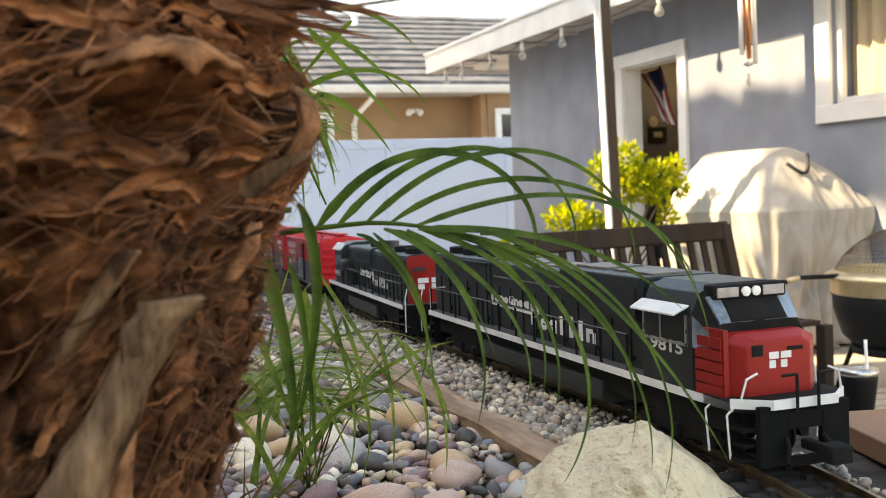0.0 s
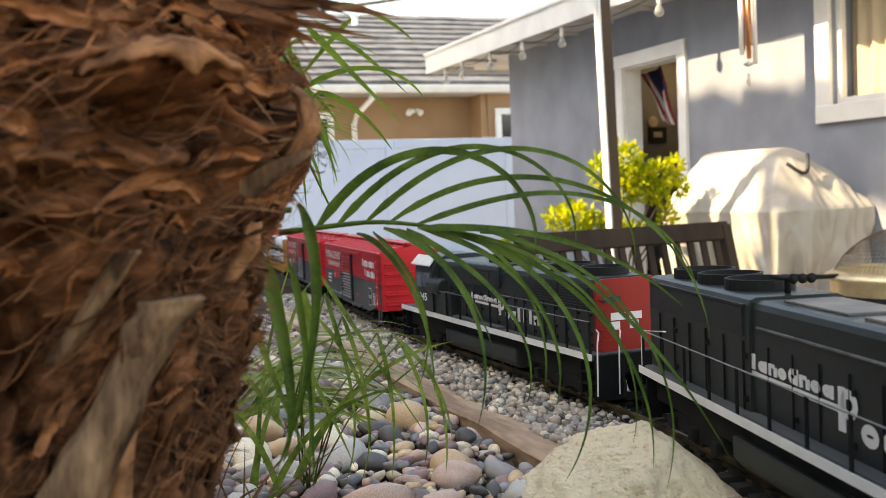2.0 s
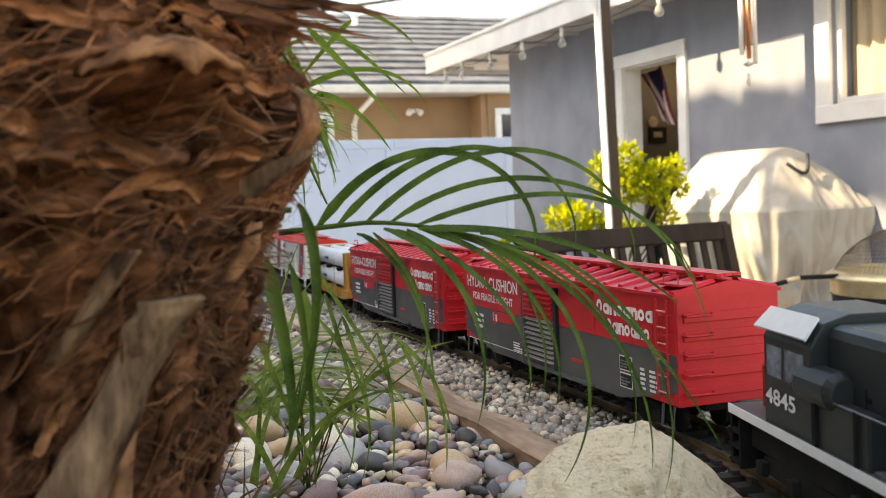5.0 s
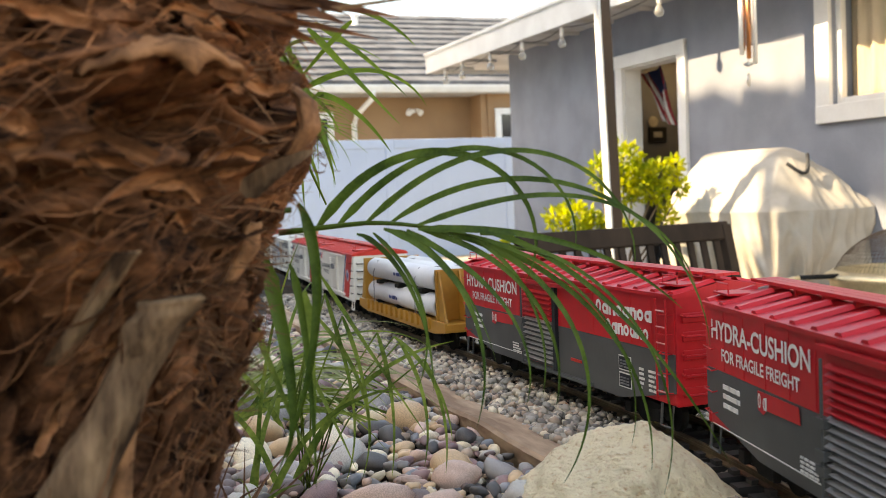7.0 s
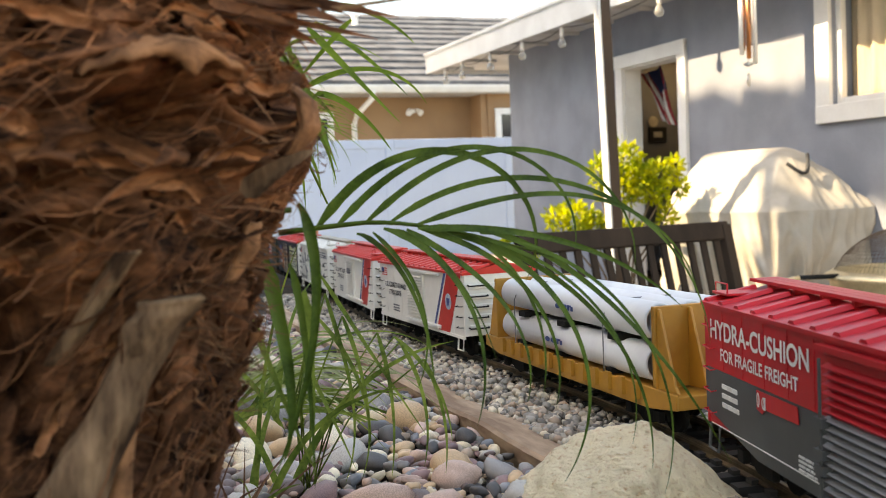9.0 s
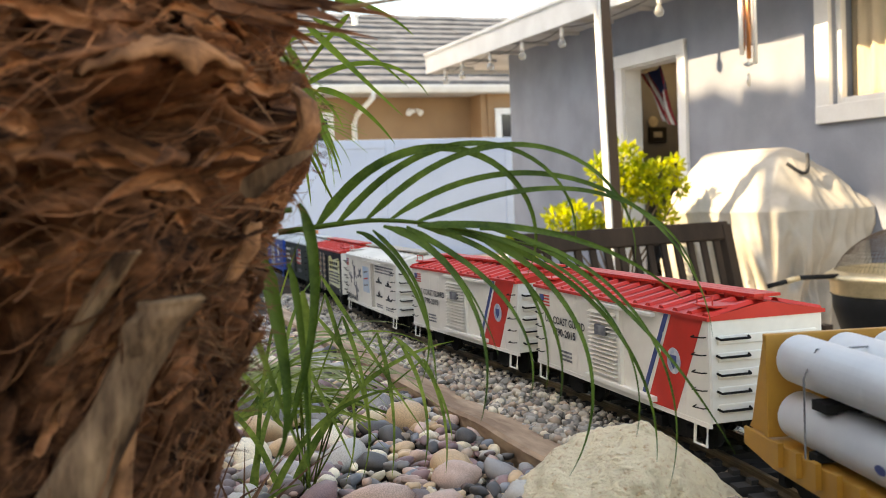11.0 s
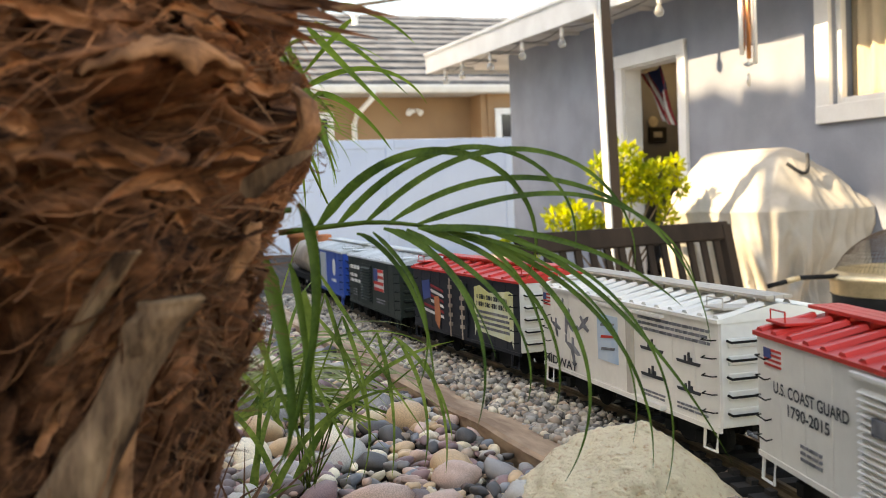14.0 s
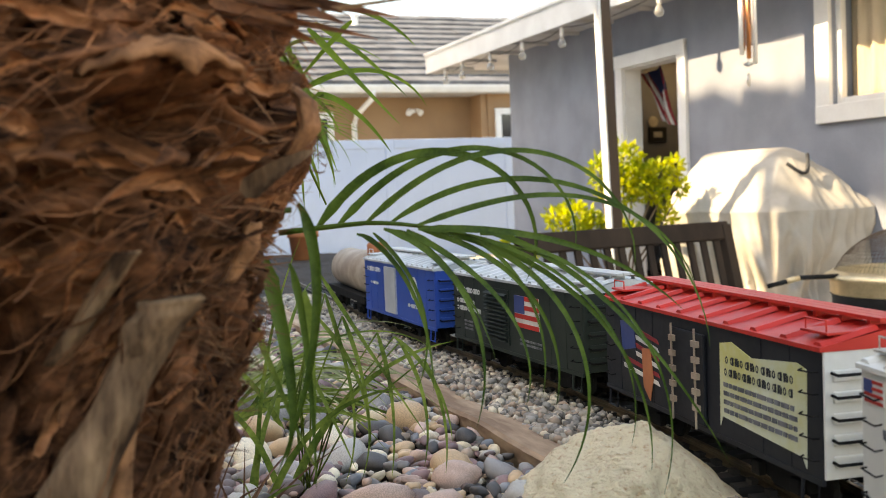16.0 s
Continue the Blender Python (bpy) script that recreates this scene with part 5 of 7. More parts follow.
def ship_car(off):
    c, body = boxcar("boxcar", "white model boxcar printed with grey aircraft and ships", off, 0.377, 0.1193, CAR_WHITE, CAR_WHITE, rib_n=15, walkway=CANVAS, step_mat=CAR_WHITE)
    small_flag(-0.184, -0.164, 0.099, 0.1125, body)
    writing("MIDWAY", -0.185, -0.093, 0.0345, 0.0095, INK, body)
    aircraft(-0.118, 0.090, 0.020, -0.75, body)
    aircraft(-0.150, 0.078, 0.014, -0.2, body)
    aircraft(-0.075, 0.088, 0.016, 0.6, body)
    aircraft(-0.105, 0.058, 0.020, -0.25, body)
    bm = bmesh.new()
    extrude_xz(bm, rect(-0.042, 0.030, 0.036, 0.112), S - 0.003, S)
    d = part("door", bm, CAR_WHITE, body, bevel=0.0008)
    plate("sky_picture", rect(-0.034, 0.012, 0.058, 0.104), SKY_PRINT, d, S - 0.003, 0.0005, "pale blue picture of aircraft")
    for k in range(3):
        bm = bmesh.new()
        z = 0.068 + k * 0.012
        extrude_xz(bm, [(-0.026, z), (0.004, z + 0.003), (0.006, z + 0.0055), (-0.024, z + 0.003)], S - 0.0040, S - 0.0035)
        part("plane_print", bm, STRIPE_RED if k == 1 else INK_GREY, d)
    bm = bmesh.new()
    box(bm, 0.0305, 0.040, S - 0.004, S, 0.034, 0.114)
    part("door_post", bm, CANVAS, body)
    bm = bmesh.new()
    box(bm, -0.045, 0.10, S - 0.005, S, 0.1125, 0.1155)
    part("door_track", bm, CAR_WHITE, body)
    bm = bmesh.new()
    box(bm, -0.045, 0.10, S - 0.006, S, 0.031, 0.0355)
    part("door_track", bm, CAR_WHITE, body)
    line_bars(0.05, 0.175, 0.098, 0.113, 3, INK_GREY, body)
    ship(0.075, 0.080, 0.022, body), ship(0.075, 0.056, 0.022, body)
    ship(0.140, 0.078, 0.020, body), ship(0.140, 0.054, 0.020, body)
    line_bars(0.055, 0.10, 0.038, 0.045, 2, INK_GREY, body), line_bars(0.12, 0.17, 0.038, 0.045, 2, INK_GREY, body)
    return c


def flag_car(off):
    c, body = boxcar("boxcar", "dark blue-black model boxcar with red roof, flag and parchment scroll", off, 0.377, 0.1193, CAR_BLACK, STRIPE_RED, rib_n=9, ends=CAR_WHITE, walkway=STRIPE_RED, step_mat=CAR_BLACK)
    bm = bmesh.new()
    extrude_xz(bm, [(-0.150, 0.100), (-0.118, 0.104), (-0.114, 0.078), (-0.145, 0.072)], S - 0.0007, S)
    part("flag_print", bm, STRIPE_BLUE, body, "waving flag print")
    for k in range(6):
        z = 0.098 - k * 0.0075
        plate("flag_stripe", [(-0.114 - 0.03 * (k > 3), z), (-0.066, z - 0.006), (-0.062, z - 0.010), (-0.112 - 0.03 * (k > 3), z - 0.0042)], FLAG_RED if k % 2 == 0 else FLAG_WHITE, body)
    plate("brown_print", [(-0.098, 0.080), (-0.080, 0.082), (-0.074, 0.055), (-0.082, 0.034), (-0.096, 0.045)], TERRACOTTA, body, S - 0.0007)
    bm = bmesh.new()
    extrude_xz(bm, rect(-0.036, 0.028, 0.034, 0.108), S - 0.003, S)
    d = part("door", bm, CAR_BLACK, body, bevel=0.0008)
    bm = bmesh.new()
    for k in range(5):
        z = 0.045 + k * 0.013
        box(bm, -0.030, -0.022, S - 0.006, S - 0.003, z, z + 0.005)
        box(bm, 0.012, 0.022, S - 0.006, S - 0.003, z, z + 0.005)
    rod(bm, [(-0.026, S - 0.005, 0.03), (-0.026, S - 0.005, 0.112)], 0.001)
    rod(bm, [(0.017, S - 0.005, 0.03), (0.017, S - 0.005, 0.112)], 0.001)
    part("latch", bm, TANK_TAN, d)
    scroll = plate("scroll_print", [(0.050, 0.040), (0.054, 0.048), (0.165, 0.043), (0.170, 0.036), (0.172, 0.103), (0.160, 0.106), (0.100, 0.100), (0.070, 0.108), (0.052, 0.105)], PARCHMENT, body, label="pale parchment scroll with verses")
    bars(0.062, 0.160, 0.0905, (0.006,) * 13, INK, scroll, S - 0.0006, 0.6)
    bars(0.060, 0.158, 0.0810, (0.006,) * 14, INK, scroll, S - 0.0006, 0.6)
    line_bars(0.058, 0.160, 0.052, 0.079, 4, INK_GREY, scroll, S - 0.0006)
    return c


def green_car(off):
    c, body = boxcar("boxcar", "dark green model boxcar with silver roof and flag decal", off, 0.377, 0.1193, CAR_GREEN, SILVER, rib_n=15, walkway=SILVER, step_mat=CAR_GREEN)
    bars(-0.175, -0.09, 0.095, (0.007,) * 10, LETTER, body)
    bars(-0.175, -0.11, 0.080, (0.006,) * 7, LETTER, body)
    bars(-0.175, -0.09, 0.070, (0.006,) * 9, LETTER, body)
    line_bars(-0.15, -0.12, 0.045, 0.06, 3, INK_GREY, body)
    ribbed_door(-0.075, 0.0, 0.040, 0.108, CAR_GREEN, body, 12)
    small_flag(0.018, 0.085, 0.066, 0.104, body)
    line_bars(0.03, 0.09, 0.045, 0.055, 2, INK_GREY, body)
    return c


def blue_car(off):
    c, body = boxcar("boxcar", "bright blue model boxcar with silver roof and white emblem", off, 0.377, 0.1193, CAR_BLUE, SILVER, rib_n=15, walkway=SILVER, step_mat=CAR_BLUE)
    bars(-0.17, -0.085, 0.100, (0.008,) * 7, LETTER, body)
    bars(-0.15, -0.10, 0.078, (0.005,) * 4, LETTER, body)
    boxpart("door", (-0.06, 0.0, S - 0.003, S, 0.036, 0.112), SILVER, body, "grey sliding door")
    bm = bmesh.new()
    lathe(bm, [(0.010, 0.0), (0.018, 0.0), (0.018, 0.0006), (0.010, 0.0006)], 20, pose(0.09, S, 0.085, 90, 0, 0))
    part("emblem", bm, LETTER, body, "white ring emblem")
    bars(0.06, 0.12, 0.054, (0.006,) * 4, LETTER, body)
    return c


def flat_car(off):
    L = 0.47
    c = rolling("flatcar", "ochre yellow bulkhead flatcar loaded with white pipes", "flatcar", off, L, "cars of the train")
    h = L / 2
    bm = bmesh.new()
    box(bm, -h, h, S + 0.002, -S - 0.002, 0.030, 0.042)
    extrude_xz(bm, [(-h, 0.030), (-h, 0.044), (h, 0.044), (h, 0.030), (h - 0.05, 0.024), (-h + 0.05, 0.024)], S, S + 0.003)
    extrude_xz(bm, [(-h, 0.030), (-h, 0.044), (h, 0.044), (h, 0.030), (h - 0.05, 0.024), (-h + 0.05, 0.024)], -S - 0.003, -S)
    deck = part("deck", bm, CAR_YELLOW, c, bevel=0.001)
    for k in range(13):
        x = -0.17 + k * 0.028
        boxpart("stake_pocket", (x - 0.005, x + 0.005, S - 0.004, S, 0.030, 0.047), CAR_YELLOW, deck)
    for sgn in (-1, 1):
        bm = bmesh.new()
        a = sgn * (h - 0.042)
        box(bm, min(a, a + sgn * 0.006), max(a, a + sgn * 0.006), S + 0.001, -S - 0.001, 0.044, 0.119)
        for y in (-0.050, -0.018, 0.018, 0.047):
            vs = [(a + sgn * 0.006, 0.044), (a + sgn * 0.040, 0.044), (a + sgn * 0.034, 0.050), (a + sgn * 0.010, 0.117), (a + sgn * 0.006, 0.117)]
            if sgn < 0:
                vs = list(reversed(vs))
            extrude_xz(bm, vs, y, y + 0.003)
        part("bulkhead", bm, CAR_YELLOW, c, bevel=0.0008)
        coupler(c, sgn * h, sgn)
    pr, x0, x1 = 0.0175, -h + 0.050, h - 0.050
    for row, z in ((0, 0.044 + pr + 0.001), (1, 0.044 + pr * 3 + 0.006)):
        for k in range(3):
            y = -0.034 + k * 0.034
            bm = bmesh.new()
            lathe(bm, [(pr - 0.003, -0.178), (pr, -0.178), (pr, -0.06), (pr + 0.0002, -0.06), (pr, 0.0), (pr, 0.178), (pr - 0.003, 0.178), (pr - 0.003, -0.176)], 22, pose(0, y, z, 0, 90, 0))
            pp = part("pipe", bm, PIPE_WHITE, c, "white plastic pipe", smooth=False)
            pp.data.polygons.foreach_set("use_smooth", [True] * len(pp.data.polygons))
            if k == 0:
                bars(-0.045 + row * 0.03, 0.0 + row * 0.03, z - 0.004, (0.006, 0.006, 0.006), STRIPE_BLUE, pp, y - pr - 0.0004)
    for x in (-0.12, -0.01, 0.11):
        bm = bmesh.new()
        box(bm, x - 0.010, x + 0.010, -0.049, 0.049, 0.044 + 2 * pr - 0.001, 0.044 + 2 * pr + 0.0055)
        box(bm, x - 0.014, x - 0.002, -0.050, 0.049, 0.0435, 0.049)
        part("timber_block", bm, UNDER, c, "dark spacer block")
    for x in (-0.13, 0.10):
        bm = bmesh.new()
        tube(bm, [(x, S - 0.0005, 0.045), (x, S - 0.0005, 0.098), (x, -0.045, 0.117), (x, 0.045, 0.117), (x, 0.052, 0.10), (x, 0.052, 0.045)], 0.0007, 5)
        part("strap", bm, INK_GREY, c, "thin load strap")
    trucks(c, (-h + 0.075, h - 0.075), 2)


def tank_car(off):
    c = rolling("tank_car", "tan and dark tank car with a terracotta dome", "tank car", off, 0.377, "cars of the train")
    bm = bmesh.new()
    lathe(bm, [(0.002, -0.178), (0.03, -0.172), (0.042, -0.16), (0.043, 0.16), (0.03, 0.172), (0.002, 0.178)], 26, pose(0, 0, 0.078, 0, 90, 0))
    part("tank", bm, TANK_TAN, c, smooth=True)
    bm = bmesh.new()
    lathe(bm, [(0.020, 0.11), (0.020, 0.138), (0.017, 0.141), (0.002, 0.142)], 18, Matrix.Translation((0.12, 0, 0)))
    part("dome", bm, TERRACOTTA, c, "terracotta coloured dome")
    boxpart("frame", (-0.188, 0.188, -0.045, 0.045, 0.028, 0.042), UNDER, c)
    trucks(c, (-0.115, 0.115), 2)
    coupler(c, 0.188, 1)


def name_shapes(x0, x1, z0, k, parent, y):
    """The company's name as plain shapes: a small word, a bar under it, and a tall word stepping down."""
    w = x1 - x0
    a = x0 + w * 0.44
    bars(x0, a - 0.004, z0 + 0.024 * k, (0.0115 * k,) + (0.0085 * k,) * 3 + (0.011 * k,) + (0.0085 * k,) * 3, LETTER, parent, y, 0.86)
    plate("name_bar", [(x0 - 0.004, z0 + 0.0195 * k), (a, z0 + 0.0175 * k), (a, z0 + 0.0215 * k), (x0 - 0.006, z0 + 0.0225 * k)], LETTER, parent, y, 0.0009)
    bm = bmesh.new()
    box(bm, a, a + 0.008 * k, y - 0.0009, y, z0 + 0.006 * k, z0 + 0.034 * k)
    ring_shape(bm, a + 0.002 * k, a + 0.024 * k, z0 + 0.0145 * k, z0 + 0.0345 * k, 0.0062 * k, y)
    part("lettering", bm, LETTER, parent)
    bars(a + 0.027 * k, x1, z0 + 0.003 * k, (0.0145 * k, 0.0145 * k, 0.021 * k, 0.023 * k, 0.021 * k, 0.0145 * k), LETTER, parent, y, 0.86)


def railing(car, x0, x1, n, z0, z1, y=S + 0.002):
    for k in range(n):
        x = x0 + (x1 - x0) * k / (n - 1)
        bm = bmesh.new()
        box(bm, x - 0.0012, x + 0.0012, y - 0.001, y + 0.001, z0, z1)
        part("stanchion", bm, UNDER, car)
    bm = bmesh.new()
    rod(bm, [(x0, y, z1), (x1, y, z1)], 0.0007)
    part("handrail", bm, RAIL_GREY, car, "thin metal handrail")


def fan(car, x, z, r):
    bm = bmesh.new()
    lathe(bm, [(0.002, z + 0.004), (r * 0.9, z + 0.004), (r * 0.92, z + 0.009), (r, z + 0.009), (r, z), (0.002, z)], 26, Matrix.Translation((x, 0, 0)))
    part("roof_fan", bm, BLACK_STEEL, car, "round black roof fan")


def hood(bm, x0, x1, half, z0, z1, r=0.006):
    ring = [(-half, z0), (-half, z1 - r), (-half + r * 0.3, z1 - r * 0.3), (-half + r, z1), (half - r, z1), (half - r * 0.3, z1 - r * 0.3), (half, z1 - r), (half, z0)]
    loft(bm, [[(x0, y, z) for y, z in ring], [(x1, y, z) for y, z in ring]])


def loco_under(c, x0, x1, tank, tcs):
    bm = bmesh.new()
    box(bm, x0, x1, S + 0.001, -S - 0.001, 0.0485, 0.055)
    part("walkway_deck", bm, CAR_GREY, c, "grey walkway deck")
    bm = bmesh.new()
    box(bm, x0, x1, S, S + 0.001, 0.0485, 0.0555)
    box(bm, x0, x1, -S - 0.001, -S, 0.0485, 0.0555)
    part("sill_stripe", bm, LETTER, c, "white sill stripe")
    bm = bmesh.new()
    box(bm, x0 + 0.02, x1 - 0.02, -0.044, 0.044, 0.026, 0.0484)
    part("frame", bm, UNDER, c)
    bm = bmesh.new()
    ring = [(-0.044, 0.012), (-0.050, 0.020), (-0.050, 0.036), (0.050, 0.036), (0.050, 0.020), (0.044, 0.012)]
    loft(bm, [[(tank[0], y, z) for y, z in ring], [(tank[1], y, z) for y, z in ring]])
    part("fuel_tank", bm, LOCO_GREY, c, bevel=0.002)
    trucks(c, tcs, 3, 0.040, 0.125)


def pilot(c, x, sgn, half=0.050):
    for y0, y1, z0, z1 in ((-half, -0.016, 0.006, 0.054), (0.016, half, 0.006, 0.054), (-0.016, 0.016, 0.034, 0.054), (-0.016, 0.016, 0.004, 0.012)):
        boxpart("pilot_plate", (min(x, x + sgn * 0.006), max(x, x + sgn * 0.006), y0, y1, z0, z1), PILOT, c, "black pilot plate", bevel=0.001)
    for k in range(3):
        z = 0.010 + k * 0.012
        boxpart("pilot_step", (min(x - sgn * 0.021, x), max(x - sgn * 0.021, x), S, S + 0.014, z, z + 0.0025), PILOT, c, bevel=0.0005)
    boxpart("step_side", (min(x - sgn * 0.024, x - sgn * 0.021), max(x - sgn * 0.024, x - sgn * 0.021), S, S + 0.014, 0.008, 0.046), PILOT, c, bevel=0.0005)
    coupler(c, x + sgn * 0.004, sgn)
    bm = bmesh.new()
    for y in (-0.018, 0.016):
        tube(bm, [(x + sgn * 0.006, y, 0.028), (x + sgn * 0.012, y * 1.1, 0.022), (x + sgn * 0.013, y * 1.2, 0.010)], 0.0018, 6)
    part("air_hose", bm, UNDER, c)


def loco_a():
    c = rolling("locomotive", "dark grey diesel model locomotive with red nose and white handrails", "locomotive", 0.795, 0.87, "locomotives")
    loco_under(c, -0.425, 0.360, (-0.21, 0.13), (-0.30, 0.265))
    bm = bmesh.new()
    hood(bm, -0.205, 0.215, 0.036, 0.047, 0.1395)
    body = part("hood", bm, LOCO_GREY, c)
    bm = bmesh.new()
    hood(bm, -0.43, -0.20, 0.0385, 0.047, 0.1415)
    rear = part("radiator_hood", bm, LOCO_GREY, c)
    boxpart("radiator_grille", (-0.422, -0.21, -0.0400, -0.0386, 0.1115, 0.1335), DARK_MESH, rear, "black radiator grille")
    bm = bmesh.new()
    box(bm, -0.424, -0.206, -0.041, -0.0386, 0.1345, 0.1365)
    part("radiator_lip", bm, LOCO_GREY, rear)
    bm = bmesh.new()
    box(bm, 0.02, 0.20, -0.041, 0.041, 0.117, 0.1435)
    sec = part("upper_section", bm, LOCO_GREY, body, bevel=0.002)
    boxpart("grille", (0.035, 0.100, -0.0425, -0.0411, 0.120, 0.138), DARK_MESH, sec)
    boxpart("grille", (0.108, 0.190, -0.0425, -0.0411, 0.100, 0.132), DARK_MESH, sec)
    bm = bmesh.new()
    for k in range(16):
        x = -0.40 + k * 0.038
        if x > 0.2:
            break
        box(bm, x - 0.0005, x + 0.0005, -0.0400 if x < -0.2 else -0.0372, -0.034, 0.05, 0.108)
        if k % 2:
            for z in (0.062, 0.095):
                box(bm, x + 0.004, x + 0.007, -0.0410 if x < -0.2 else -0.0378, -0.034, z, z + 0.004)
    part("door_seams", bm, UNDER, body)["kind"] = "stuff"
    bm = bmesh.new()
    box(bm, -0.19, 0.03, -0.0375, -0.036, 0.1195, 0.1210)
    part("drip_rail", bm, RAIL_GREY, body)
    name_shapes(-0.205, 0.098, 0.064, 1.0, body, -0.0361)
    boxpart("electrical_cabinet", (-0.19, 0.02, -0.050, -0.0365, 0.047, 0.056), CAR_GREY, c)
    for x in (-0.385, -0.325, -0.265):
        fan(c, x, 0.1412, 0.028)
    bm = bmesh.new()
    for x, w, hh in ((-0.13, 0.09, 0.0022), (-0.035, 0.06, 0.0022), (0.06, 0.07, 0.0028), (0.15, 0.08, 0.0022)):
        z = 0.1435 if x > 0.0 else 0.1395
        box(bm, x - w / 2, x + w / 2, -0.022, 0.022, z - 0.001, z + hh)
        part("roof_hatch", bm, DUSTY_ROOF, c, "dusty tan roof hatch", bevel=0.0008)
        bm = bmesh.new()
    bm.free()
    bm = bmesh.new()
    tube(bm, [(-0.215, 0.0, 0.142), (-0.215, 0.0, 0.154)], 0.0025, 8)
    for dy in (-0.007, 0.0, 0.007):
        tube(bm, [(-0.222, dy, 0.154), (-0.195, dy, 0.155), (-0.190, dy, 0.155)], [0.002, 0.002, 0.004], 8)
    part("horn", bm, UNDER, c, smooth=True)
    # cab
    bm = bmesh.new()
    ring = [(-0.050, 0.047), (-0.050, 0.120), (-0.041, 0.137), (-0.026, 0.144), (0.026, 0.144), (0.041, 0.137), (0.050, 0.120), (0.050, 0.047)]
    loft(bm, [[(0.216, y, z) for y, z in ring], [(0.300, y, z) for y, z in ring]])
    cab = part("cab", bm, LOCO_GREY, c, bevel=0.001)
    bm = bmesh.new()
    ring2 = [(y, min(z, 0.118) if abs(y) > 0.045 else z) for y, z in ring]
    loft(bm, [[(0.300, y, z) for y, z in ring], [(0.324, y * 0.92, 0.047 + (z - 0.047) * (0.70 if z > 0.1 else 1)) for y, z in ring]])
    front = part("cab_front", bm, UNDER, cab)
    for y0, y1 in ((-0.040, -0.006), (0.006, 0.040)):
        bm = bmesh.new()
        p = [(0.3055, y0, 0.133), (0.3055, y1, 0.133), (0.3225, y1 * 0.95, 0.112), (0.3225, y0 * 0.95, 0.112)]
        lo = [bm.verts.new(q) for q in p]
        hi = [bm.verts.new((q[0] + 0.0016, q[1], q[2] + 0.0014)) for q in p]
        bm.faces.new(lo), bm.faces.new(list(reversed(hi)))
        for j in range(4):
            bm.faces.new((lo[j], lo[(j + 1) % 4], hi[(j + 1) % 4], hi[j]))
        part("windshield", bm, CAB_GLASS_SKY, front, "glossy windshield with sky reflection in its colour")
    bm = bmesh.new()
    vs = [bm.verts.new(q) for q in ((0.301, -0.0505, 0.119), (0.322, -0.0475, 0.106), (0.322, -0.0475, 0.090), (0.301, -0.0505, 0.092))]
    bm.faces.new(vs)
    part("side_windshield", bm, CAB_GLASS_SKY, front, "quarter window with bluish sky reflection in its colour")
    bm = bmesh.new()
    for a, b in ((0.222, 0.248), (0.252, 0.290)):
        box(bm, a, b, -0.0506, -0.050, 0.094, 0.116)
    part("side_window", bm, DARK_MESH, cab, "dark cab side window")
    bm = bmesh.new()
    for a in (0.2195, 0.249, 0.2905):
        box(bm, a, a + 0.0025, -0.0515, -0.050, 0.092, 0.118)
    box(bm, 0.2195, 0.293, -0.0515, -0.050, 0.0915, 0.094)
    part("window_frame", bm, STEEL, cab)
    bm = bmesh.new()
    vs = [(0.218, -0.050, 0.1255), (0.296, -0.050, 0.1255), (0.294, -0.064, 0.1185), (0.220, -0.064, 0.1185)]
    lo = [bm.verts.new(q) for q in vs]
    hi = [bm.verts.new((q[0], q[1], q[2] + 0.0015)) for q in vs]
    bm.faces.new(list(reversed(lo))), bm.faces.new(hi)
    for j in range(4):
        bm.faces.new((lo[j], lo[(j + 1) % 4], hi[(j + 1) % 4], hi[j]))
    part("sun_shade", bm, LETTER, cab, "white sun shade over the cab window")
    writing("9815", 0.232, 0.286, 0.083, 0.0115, LETTER, cab, -0.0500)
    # lamps and boards over the windshield
    bm = bmesh.new()
    box(bm, 0.296, 0.312, -0.036, 0.036, 0.131, 0.1435)
    brow = part("brow", bm, UNDER, cab, bevel=0.002)
    for y0, y1 in ((-0.033, -0.012), (0.012, 0.033)):
        boxpart("number_board", (0.312, 0.3135, y0, y1, 0.1328, 0.1412), BOARD_PALE, brow, "pale number board", bevel=0.0008)
    for y in (-0.005, 0.005):
        bm = bmesh.new()
        lathe(bm, [(0.0005, 0.0), (0.0042, 0.0), (0.0042, 0.002), (0.0005, 0.0025)], 14, pose(0.312, y, 0.137, 0, 90, 0))
        part("headlight", bm, HEADLAMP, brow, "bright round headlight")
    # nose
    bm = bmesh.new()
    ring0 = [(-0.043, 0.047), (-0.043, 0.100), (-0.030, 0.106), (0.030, 0.106), (0.043, 0.100), (0.043, 0.047)]
    ring1 = [(-0.030, 0.047), (-0.030, 0.096), (-0.022, 0.101), (0.022, 0.101), (0.030, 0.096), (0.030, 0.047)]
    loft(bm, [[(0.324, y, z) for y, z in ring0], [(0.337, y, z) for y, z in ring0], [(0.349, y, z) for y, z in ring1]])
    nose = part("nose", bm, LOCO_RED, c, "red nose", bevel=0.0015)
    bm = bmesh.new()
    for k in range(5):
        z = 0.055 + k * 0.010
        box(bm, 0.303, 0.340, -0.0497, -0.0475, z, z + 0.0085)
    part("red_louvres", bm, LOCO_RED, cab, "red louvred panel")
    bm = bmesh.new()
    box(bm, 0.300, 0.342, -0.0476, -0.043, 0.049, 0.110)
    part("cab_skirt", bm, LOCO_RED, cab)
    bm = bmesh.new()
    for y0, y1 in ((-0.010, -0.001), (0.001, 0.011)):
        box(bm, 0.349, 0.349 + 0.0008, y0, y1, 0.0850, 0.0905)
        box(bm, 0.349, 0.349 + 0.0008, y0, y0 + 0.006, 0.0775, 0.0838)
